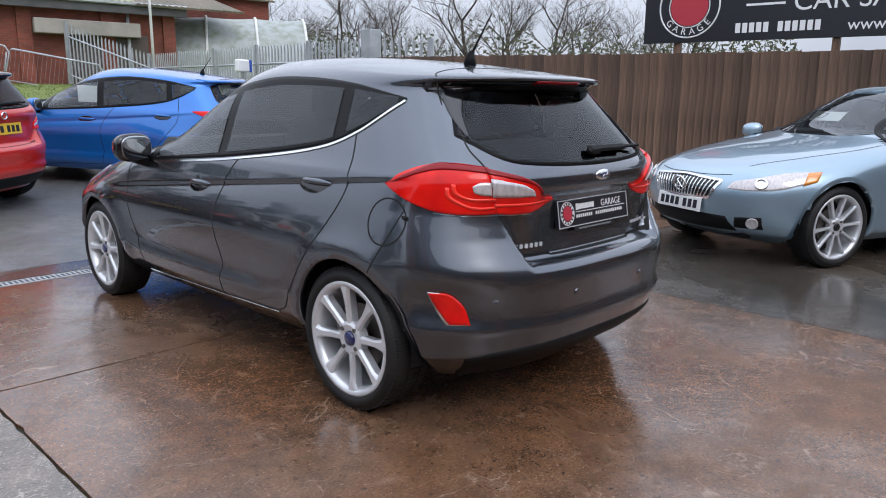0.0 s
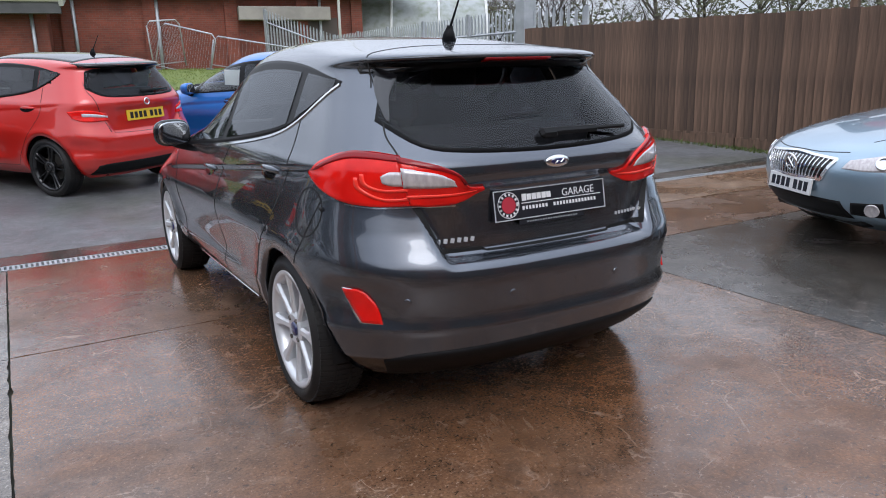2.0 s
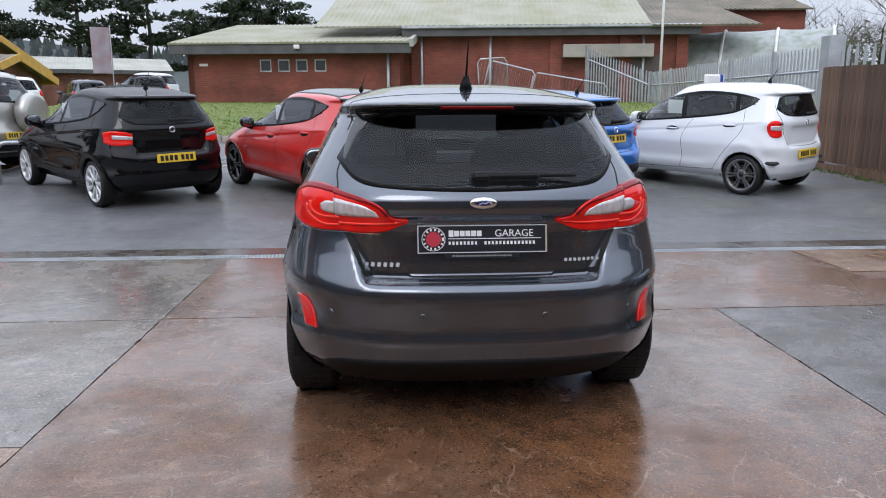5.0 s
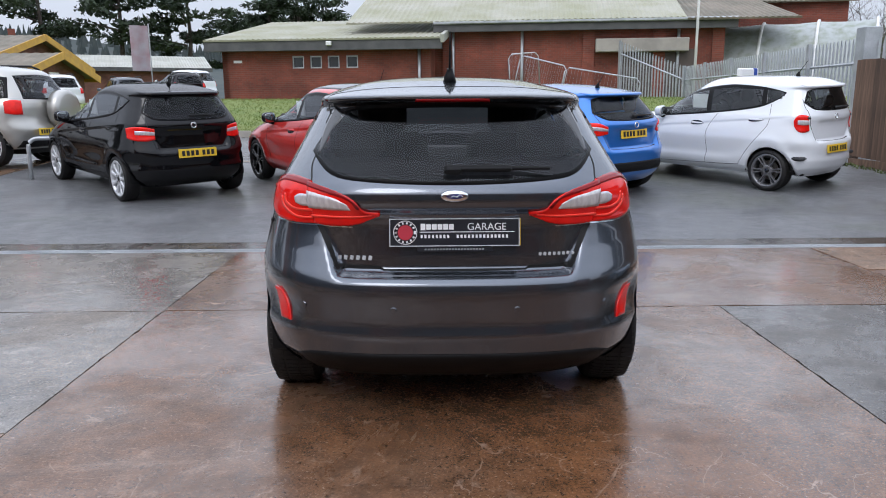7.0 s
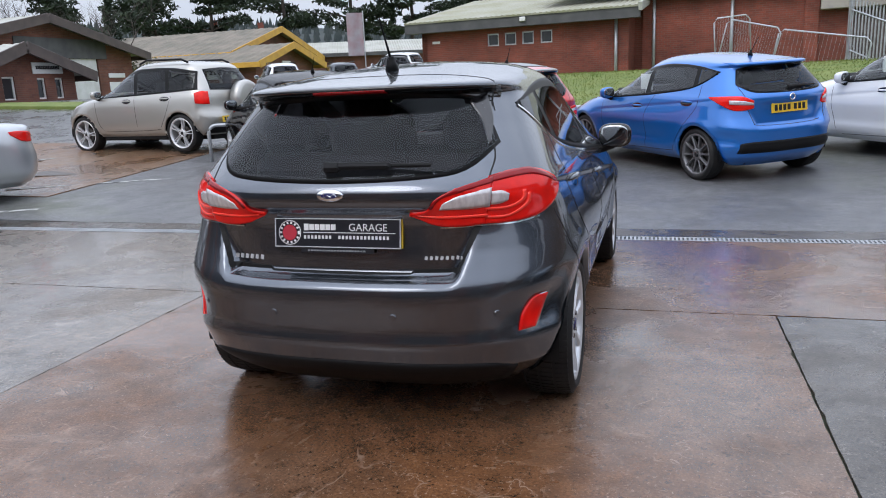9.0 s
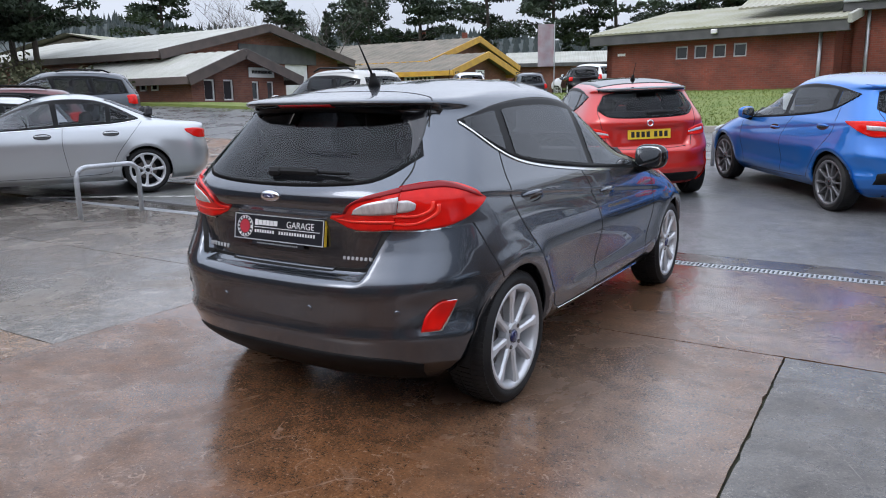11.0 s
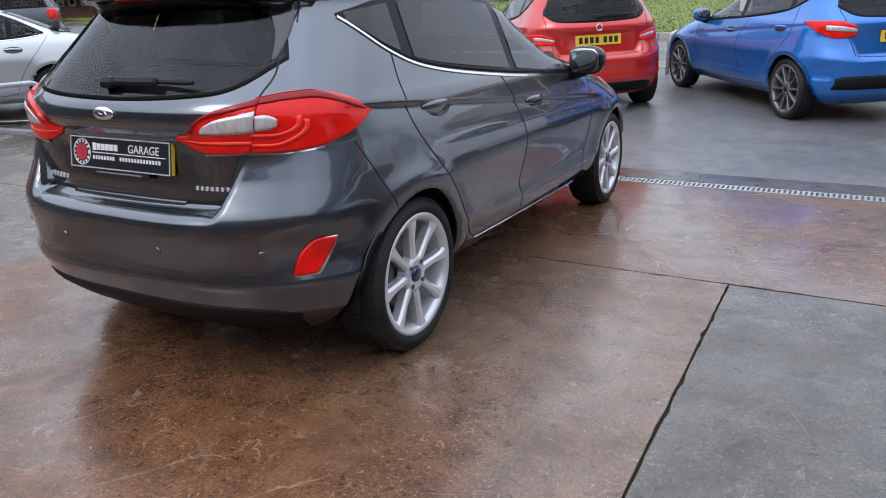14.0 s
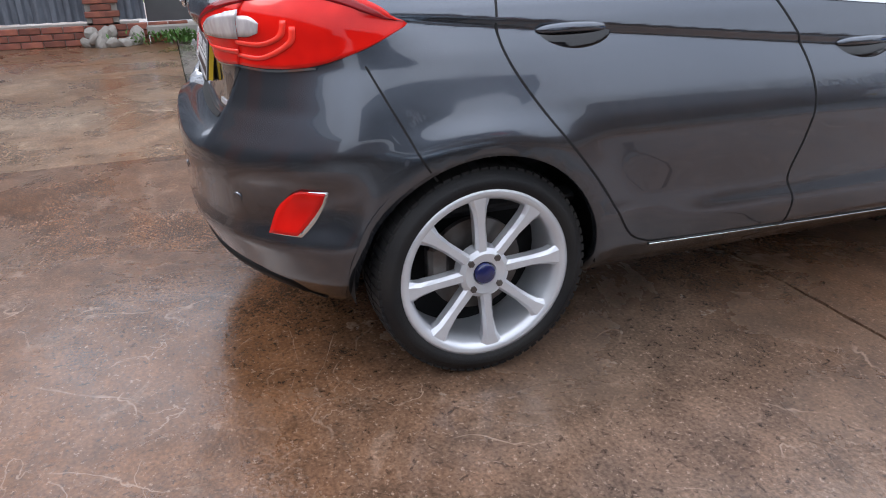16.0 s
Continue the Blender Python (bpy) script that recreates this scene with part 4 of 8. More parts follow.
        # wheel wells, lips and floor
        for yc in (0.0, self.wb):
            for s in (1, -1):
                vs, fs = [], []
                for k in range(25):
                    q = radians(-6 + 192 * k / 24)
                    for x in (0.40, 0.80 * self.k[3]):
                        vs.append((s * x, yc + math.cos(q) * (R + 0.015), self.wr + math.sin(q) * (R + 0.015)))
                for k in range(24):
                    fs.append((2 * k, 2 * k + 1, 2 * k + 3, 2 * k + 2))
                o = len(vs)
                vs.append((s * 0.40, yc, self.wr))
                fs += [(o, 2 * k, 2 * k + 2) for k in range(24)]
                mesh_part("wheel_arch_liner", vs, fs, TRIM, self.root)
                pts = []
                for k in range(41):
                    q = radians(-14 + 208 * k / 40)
                    pts.append((s, yc + math.cos(q) * (R + 0.007), self.wr + math.sin(q) * (R + 0.007)))
                vs, fs = [], []
                for k, (sx, y, z) in enumerate(pts):
                    hit, nn = self.project((sx, y, z), (s, 0, 0), 0.002)
                    if abs(hit.x) < 0.5:
                        hit.x = s * 0.8
                    q = radians(-14 + 208 * k / 40)
                    rad = Vector((0, math.cos(q), math.sin(q)))
                    vs += [hit + rad * (0.02 if self.snap < 0.02 else 0.03), hit - rad * 0.008, hit - rad * 0.008 - Vector((s * 0.03, 0, 0))]
                for k in range(40):
                    fs += [(3 * k, 3 * k + 1, 3 * k + 4, 3 * k + 3), (3 * k + 1, 3 * k + 2, 3 * k + 5, 3 * k + 4)]
                mesh_part("wheel_arch_lip", vs, fs, self.paint, self.root, smooth=True)
        lo = self.at(0, 0, 0.21)[2]
        y0, y1 = self.at(0, -0.5, 0)[1], self.at(0, self.k[5] + 0.6, 0)[1]
        part("underbody", box((1.05, y1 - y0, 0.10), (0, (y0 + y1) / 2, lo + 0.05), 0.02), TRIM, self.root)
        part("sill_floor", box((1.5 * self.k[3] / 1.0, self.wb - 2 * R - 0.06, 0.06), (0, self.wb / 2, lo + 0.05), 0.02), TRIM, self.root)
        return ob

    def cabin(self, floor=0.45, roof=1.3):
        lo = self.at(0, 0, floor)[2]
        y1 = self.at(0, 1.95, 0)[1]
        part("cabin_floor", box((1.42, y1 + 0.45, 0.05), (0, (y1 - 0.45) / 2, lo), 0.02), CABIN, self.root)
        part("parcel_shelf", box((1.15, 0.42, 0.03), (0, self.at(0, -0.28, 0)[1], self.at(0, 0, 0.96)[2]), 0.01), CABIN, self.root)
        for x in (-0.36, 0.36):
            s = part("front_seat", seat_mesh(), SEATCLOTH, self.root, smooth=True)
            s.location = (x, self.at(0, 0.95, 0)[1], lo)
        bm = box((1.25, 0.5, 0.18), (0, 0.15, 0.12), 0.05)
        add_box(bm, (1.25, 0.16, 0.55), (0, -0.14, 0.36), Matrix.Rotation(radians(14), 3, "X"), 0.05)
        for x in (-0.42, 0.42):
            add_box(bm, (0.25, 0.09, 0.16), (x, -0.25, 0.72), None, 0.04)
        s = part("rear_bench", bm, SEATCLOTH, self.root)
        s.location = (0, self.at(0, 0.12, 0)[1], lo)
        part("dashboard", box((1.36, 0.4, 0.2), (0, self.at(0, 1.78, 0)[1], self.at(0, 0, 0.93)[2]), 0.06), CABIN, self.root)
        v, f = ring_geo(0.18, 0.015, 24, 8)
        w = mesh_part("steering_wheel", v, f, CABIN, self.root, smooth=True)
        w.matrix_local = pose(0.36, self.at(0, 1.50, 0)[1], self.at(0, 0, 0.95)[2], 68, 0, 0)

    def wheels(self, kind="eight", alloy=None, width=0.205, face=0.83, cap=BADGE_BLUE):
        first = None
        for yc in (0.0, self.wb):
            for s in (1, -1):
                m = pose(s * face, yc, self.wr, 0, 0, 0 if s > 0 else 180)
                if first is None:
                    first = make_wheel(self.root, self.wr, width, kind, alloy or ALLOY, cap)
                    first.matrix_local = m
                else:
                    w = copy_thing(first, m)

    def plate(self, y, z, x=0.0, lean=8, material=None, w=0.52, h=0.111, front=False, bars=True):
        mt = material or PLATE_YELLOW
        p = part("number_plate", box((w, 0.012, h), (0, 0, 0), 0.002), mt, self.root)
        p.matrix_local = pose(x, y, z, -lean, 0, 180 if front else 0)
        if bars:
            k = 0
            for i in range(7):
                cx = -0.2 + 0.062 * i + (0.03 if i > 3 else 0)
                part("bar", box((0.04, 0.004, 0.066), (cx, -0.0075, 0)), PLATE_DARK, p)
        return p

    def mirror(self, y, z, x, paint=None):
        for s in (1, -1):
            bm = bmesh.new()
            bmesh.ops.create_uvsphere(bm, u_segments=20, v_segments=12, radius=1)
            for v in bm.verts:
                c = v.co
                c.x, c.z = math.copysign(abs(c.x) ** 0.7, c.x), math.copysign(abs(c.z) ** 0.7, c.z)
                c.y = c.y if c.y > 0 else c.y * 0.25
                c.x, c.y, c.z = c.x * 0.105, c.y * 0.11, c.z * 0.078
            h = part("door_mirror", bm, paint or GLOSSBLACK, self.root, smooth=True)
            h.matrix_local = pose(s * (x + 0.08), y, z, 0, 0, -s * 8)
            bm = bmesh.new()
            bmesh.ops.create_uvsphere(bm, u_segments=20, v_segments=10, radius=1)
            for v in bm.verts:
                c = v.co
                c.x, c.z = math.copysign(abs(c.x) ** 0.65, c.x) * 0.09, math.copysign(abs(c.z) ** 0.65, c.z) * 0.066
                c.y = c.y * 0.006 - 0.03
            part("mirror_glass", bm, MIRROR, h, smooth=True)
            v, f = tube_along([(-s * 0.14, 0.02, -0.085), (-s * 0.08, 0.02, -0.075), (-s * 0.02, 0.02, -0.05)], 0.032, 0.04, 10)
            mesh_part("stalk", v, f, TRIM, h, smooth=True)

    def handle(self, y, z, recess=True):
        for s in (1, -1):
            hit, nn = self.project(self.at(s, y, z), (s, 0, 0), 0.0)
            rot = nn.to_track_quat("X", "Z").to_matrix().to_4x4() if s > 0 else nn.to_track_quat("X", "Z").to_matrix().to_4x4()
            base = Matrix.Translation(hit) @ rot
            bm = bmesh.new()
            bmesh.ops.create_uvsphere(bm, u_segments=24, v_segments=12, radius=1)
            for v in bm.verts:
                v.co.x, v.co.y, v.co.z = v.co.x * 0.004, v.co.y * 0.112, v.co.z * 0.043
            cup = part("handle_cup", bm, GLOSSBLACK, self.root, smooth=True)
            cup.matrix_local = base
            bm = bmesh.new()
            bmesh.ops.create_uvsphere(bm, u_segments=24, v_segments=12, radius=1)
            for v in bm.verts:
                c = v.co
                c.y = math.copysign(abs(c.y) ** 0.7, c.y) * 0.1
                c.x, c.z = c.x * 0.012 + 0.022 - 2.0 * c.y * c.y, math.copysign(abs(c.z) ** 0.7, c.z) * 0.0125 + 0.008
            part("door_handle", bm, self.paint, cup, smooth=True)

    def wiper(self, x0, x1, y, z, lean=-35):
        bm = box((0.075, 0.03, 0.045), (x0, -0.02, 0), 0.012)
        add_box(bm, (abs(x1 - x0) * 0.62, 0.02, 0.032), (x0 + (x1 - x0) * 0.31, -0.022, 0.004), None, 0.008)
        add_box(bm, (abs(x1 - x0) * 0.95, 0.012, 0.014), (x0 + (x1 - x0) * 0.55, -0.012, 0.012), None, 0.003)
        w = part("rear_wiper", bm, TRIM, self.root)
        w.matrix_local = pose(0, y, z, lean, 0, 0)

    def aerial(self, y, z, length=0.36):
        hit, nn = self.project((0, y, z), (0, 0, 1), 0.0)
        v, f = tube_along([hit - Vector((0, 0, 0.01)), hit + Vector((0, -0.002, 0.03)), hit + Vector((0, -0.012, 0.06))], 0.034, 0.014, 12)
        a = mesh_part("aerial_base", v, f, TRIM, self.root, smooth=True)
        v, f = tube_along([hit + Vector((0, -0.012, 0.05)), hit + Vector((0, -0.012 - length * 0.55, 0.05 + length * 0.8))], 0.006, 0.003, 6)
        mesh_part("aerial_rod", v, f, TRIM, a, smooth=True)


def resample(pts, n, curve=True):
    """n even points along a line through pts, rounded through them when curve is set."""
    P = [Vector(p) for p in pts]
    if curve and len(P) > 2:
        dense = []
        for i in range(len(P) - 1):
            p0, p1, p2, p3 = P[max(i - 1, 0)], P[i], P[i + 1], P[min(i + 2, len(P) - 1)]
            for k in range(12):
                t = k / 12
                dense.append(0.5 * ((2 * p1) + (p2 - p0) * t + (2 * p0 - 5 * p1 + 4 * p2 - p3) * t * t + (3 * p1 - p0 - 3 * p2 + p3) * t ** 3))
        dense.append(P[-1])
        P = dense
    acc = [0.0]
    for a, b2 in zip(P, P[1:]):
        acc.append(acc[-1] + (b2 - a).length)
    out, j = [], 0
    for i in range(n):
        s = acc[-1] * i / (n - 1)
        while j < len(P) - 2 and acc[j + 1] < s:
            j += 1
        seg = acc[j + 1] - acc[j]
        out.append(P[j].lerp(P[j + 1], 0 if seg < 1e-9 else (s - acc[j]) / seg))
    return out


def inside(p, poly):
    x, y = p
    c = False
    j = len(poly) - 1
    for i in range(len(poly)):
        if (poly[i][1] > y) != (poly[j][1] > y) and x < (poly[j][0] - poly[i][0]) * (y - poly[i][1]) / (poly[j][1] - poly[i][1]) + poly[i][0]:
            c = not c
        j = i
    return c


def ring_geo(R, r, n=32, k=8):
    vs, fs = [], []
    for i in range(n):
        a = 2 * math.pi * i / n
        for j in range(k):
            b2 = 2 * math.pi * j / k
            q = R + r * math.cos(b2)
            vs.append((q * math.cos(a), q * math.sin(a), r * math.sin(b2)))
    for i in range(n):
        for j in range(k):
            fs.append((i * k + j, ((i + 1) % n) * k + j, ((i + 1) % n) * k + (j + 1) % k, i * k + (j + 1) % k))
    return vs, fs


def lathe(profile, n=48):
    """Profile of (x, r) turned round the x axis."""
    vs, fs = [], []
    k = len(profile)
    for i in range(n):
        a = 2 * math.pi * i / n
        for x, r in profile:
            vs.append((x, r * math.cos(a), r * math.sin(a)))
    for i in range(n):
        i2 = (i + 1) % n
        for j in range(k - 1):
            fs.append((i * k + j, i * k + j + 1, i2 * k + j + 1, i2 * k + j))
    return vs, fs


def seat_mesh():
    bm = box((0.5, 0.5, 0.16), (0, 0.1, 0.12), 0.05)
    add_box(bm, (0.5, 0.15, 0.62), (0, -0.19, 0.42), Matrix.Rotation(radians(12), 3, "X"), 0.06)
    add_box(bm, (0.27, 0.1, 0.19), (0, -0.29, 0.81), None, 0.045)
    return bm


def make_wheel(parent, r, width, kind, alloy, cap):
    """A wheel whose outer face looks along +x, at x = 0."""
    w = new("wheel")
    w.parent = parent
    rim = r * 0.786
    W = width
    prof = [(-W + 0.012, rim - 0.015), (-W + 0.004, rim + 0.01), (-W - 0.004, rim + 0.035), (-W + 0.012, r - 0.012), (-W + 0.03, r - 0.002), (-W * 0.5, r), (-0.03, r - 0.002), (-0.012, r - 0.012), (-0.0, r - 0.03),
            (0.004, rim + 0.03), (0.0, rim + 0.012), (-0.006, rim + 0.004), (-0.012, rim - 0.012)]
    v, f = lathe(prof, 64)
    mesh_part("tyre", v, f, RUBBER, w, smooth=True)
    # tread blocks
    geo = []
    for i in range(72):
        a = 2 * math.pi * i / 72
        for x0, x1 in ((-W + 0.014, -W * 0.68), (-W * 0.63, -W * 0.38), (-W * 0.32, -0.014)):
            vs = []
            for x in (x0, x1):
                for da, rr in ((-0.031, r - 0.004), (0.031, r - 0.004), (0.031, r + 0.0035), (-0.031, r + 0.0035)):
                    sh = 0.05 * (x + W / 2) / W
                    rr2 = rr - (0.007 if x > -0.02 or x < -W + 0.02 else 0)
                    vs.append((x, rr2 * math.cos(a + da + sh), rr2 * math.sin(a + da + sh)))
            geo.append((vs, [(0, 1, 2, 3), (7, 6, 5, 4), (0, 4, 5, 1), (1, 5, 6, 2), (2, 6, 7, 3), (3, 7, 4, 0)]))
    v, f = join_geo(geo)
    mesh_part("tread", v, f, RUBBER, w, kind="stuff")
    v, f = lathe([(-W + 0.02, rim - 0.02), (-0.03, rim - 0.03), (-0.008, rim - 0.018), (-0.004, rim - 0.006), (-0.005, rim + 0.004), (-0.012, rim + 0.004), (-0.016, rim - 0.006)], 64)
    barrel = mesh_part("rim", v, f, alloy, w, smooth=True)
    n, w0, w1, twin = {"eight": (8, 0.042, 0.058, 0), "five": (5, 0.05, 0.06, 1), "ten": (10, 0.028, 0.034, 0), "seven": (7, 0.045, 0.07, 0), "six": (6, 0.05, 0.06, 1), "cover": (9, 0.055, 0.08, 0)}[kind]
    geo = []
    for i in range(n):
        offs = (-0.13, 0.13) if twin else (0,)
        for o in offs:
            a = 2 * math.pi * i / n + 0.09
            ca, sa = math.cos(a), math.sin(a)
            vs = []
            ts = (0.035, 0.085, 0.14, rim - 0.05, rim - 0.012)
            ww = (w0 * 0.9, w0 * 0.8, w0 * 0.75, w1 * 0.72, w1 * 1.25)
            xs = (-0.022, -0.018, -0.016, -0.010, -0.008)
            if twin:
                ww = [q * 0.5 for q in ww]
            for t, q, x in zip(ts, ww, xs):
                shift = o * t
                for y, dx in ((-q / 2, -0.010), (-q * 0.28, 0.0), (q * 0.28, 0.0), (q / 2, -0.010), (q * 0.36, -0.045), (-q * 0.36, -0.045)):
                    yy = y + shift
                    vs.append((x + dx, t * ca - yy * sa, t * sa + yy * ca))
            fs = []
            for j in range(4):
                for k in range(6):
                    k2 = (k + 1) % 6
                    fs.append((j * 6 + k, j * 6 + k2, (j + 1) * 6 + k2, (j + 1) * 6 + k))
            geo.append((vs, fs))
    geo.append(lathe([(-0.06, 0.075), (-0.024, 0.072), (-0.016, 0.058), (-0.02, 0.034), (-0.028, 0.03), (-0.028, 0.0)], 32))
    v, f = join_geo(geo)
    mesh_part("spokes", v, f, alloy, w, smooth=False)
    v, f = lathe([(-0.03, 0.03), (-0.014, 0.029), (-0.011, 0.025), (-0.010, 0.0)], 24)
    mesh_part("hub_cap", v, f, cap, w, smooth=True)
    for i in range(4):
        a = 2 * math.pi * (i + 0.5) / 4 + 0.09
        q = lathe([(-0.03, 0.011), (-0.012, 0.0095), (-0.012, 0.0)], 6)
        mesh_part("wheel_nut", [(x, y + 0.054 * math.cos(a), z + 0.054 * math.sin(a)) for x, y, z in q[0]], q[1], STEEL, w)
    v, f = lathe([(-0.09, 0.0), (-0.09, 0.135), (-0.11, 0.135), (-0.11, 0.0)], 32)
    mesh_part("brake_disc", v, f, STEEL, w, smooth=False)
    part("brake_caliper", box((0.05, 0.06, 0.12), (-0.085, -0.115, 0.02), 0.012), STEEL, w)
    # black disc added to paint the shade behind the spokes
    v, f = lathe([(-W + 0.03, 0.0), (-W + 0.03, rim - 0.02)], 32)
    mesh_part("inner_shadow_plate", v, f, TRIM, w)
    return w


def side_windows(car, belt, top, splits, rear_glass, front_glass, strip=None, black=0.012):
    """Side glass between a belt line and a top line, parted by pillars at the given places along the belt; gloss-black frames round it."""
    n = 60
    A, B = resample(belt, n), resample(top, n)
    for s in (1, -1):
        d = (s, 0, 0)
        flip = lambda P: [(p.x * s, p.y, p.z) for p in P]
        frame_ob = car.patch("window_surround", flip(A), flip(B), d, SURROUND, off=0.0015 if car.snap < 0.02 else 0.006, skirt=0.006 if car.snap < 0.02 else 0.014, nu=150, nv=24, curve=False)
        panes = []
        for k in range(len(splits) - 1):
            f0, f1 = splits[k] + 0.017, splits[k + 1] - 0.017
            i0, i1 = f0 * (n - 1), f1 * (n - 1)

            def pick(P, f):
                i = min(int(f), n - 2)
                return P[i].lerp(P[i + 1], f - i)
            la = [pick(A, i0 + (i1 - i0) * q / 16) for q in range(17)]
            lb = [pick(B, i0 + (i1 - i0) * q / 16) for q in range(17)]
            lo = [a.lerp(b2, 0.06) for a, b2 in zip(la, lb)]
            hi = [a.lerp(b2, 0.88) for a, b2 in zip(la, lb)]
            gl = car.patch("side_window", flip(lo), flip(hi), d, rear_glass if k < len(splits) - 2 - (1 if len(splits) > 4 else 0) else front_glass, off=0.004 if car.snap < 0.02 else 0.0085, skirt=0, nu=17, nv=6, curve=False, hole=True)
            gl.visible_shadow = False
            lo2, hi2 = [a.lerp(b2, 0.095) for a, b2 in zip(la, lb)], [a.lerp(b2, 0.855) for a, b2 in zip(la, lb)]
            panes.append((flip(lo2), flip(hi2)))
        # open the surround behind the panes
        me = frame_ob.data
        bm = bmesh.new()
        bm.from_mesh(me)
        polys = [[(car.at(*p)[1], car.at(*p)[2]) for p in lo] + [(car.at(*p)[1], car.at(*p)[2]) for p in reversed(hi)] for lo, hi in panes]
        cut = [f for f in bm.faces if any(inside((f.calc_center_median().y, f.calc_center_median().z), q) for q in polys)]
        bmesh.ops.delete(bm, geom=cut, context="FACES")
        bm.to_mesh(me)
        bm.free()
        if strip:
            car.line("window_strip", [(x * s, y, z) for x, y, z in strip], d, CHROME, 0.010, 0.001, 70, height=0.004)


HATCH_BELT = [(1, -0.115, 1.268), (1, 0.08, 1.145), (1, 0.33, 1.065), (1, 0.91, 0.990), (1, 1.55, 0.935), (1, 2.0, 0.905)]
HATCH_TOP = [(1, -0.112, 1.274), (1, 0.2, 1.332), (1, 0.57, 1.362), (1, 0.9, 1.356), (1, 1.33, 1.287), (1, 1.70, 1.15), (1, 2.02, 0.925)]


def rear_pane(car, low, up, glass=None, black=True, off=0.004):
    if black:
        A, B = resample(low, 30), resample(up, 30)
        lo = [a.lerp(b2, -0.03) for a, b2 in zip(A, B)]
        hi = [a.lerp(b2, 1.04) for a, b2 in zip(A, B)]
        sur = car.patch("rear_window_surround", lo, hi, (0, -1, 0), SURROUND, off=0.0012, skirt=0.004, nu=40, nv=14)
        c = sum((a + b2 for a, b2 in zip(A, B)), Vector()) / (2 * len(A))
        bm = bmesh.new()
        bm.from_mesh(sur.data)
        q = [car.at(*(c + (p - c) * 0.93)) for p in A] + [car.at(*(c + (p - c) * 0.93)) for p in reversed(B)]
        q = [(a[0], a[2]) for a in q]
        bmesh.ops.delete(bm, geom=[f for f in bm.faces if inside((f.calc_center_median().x, f.calc_center_median().z), q)], context="FACES")
        bm.to_mesh(sur.data)
        bm.free()
    A, B = resample(low, 30), resample(up, 30)
    c = sum((a + b2 for a, b2 in zip(A, B)), Vector()) / (2 * len(A))
    ob = car.patch("rear_window", [c + (p - c) * 0.985 for p in A], [c + (p - c) * 0.985 for p in B], (0, -1, 0), glass or GLASS_REAR, off=off, skirt=0, nu=30, nv=12, hole=True)
    ob.visible_shadow = False
    return ob


def windscreen(car, low, up):
    ob = car.patch("windscreen", low, up, (0, 1, 0), GLASS_CLEAR, off=0.003, skirt=0, nu=24, nv=10, hole=True)
    ob.visible_shadow = False


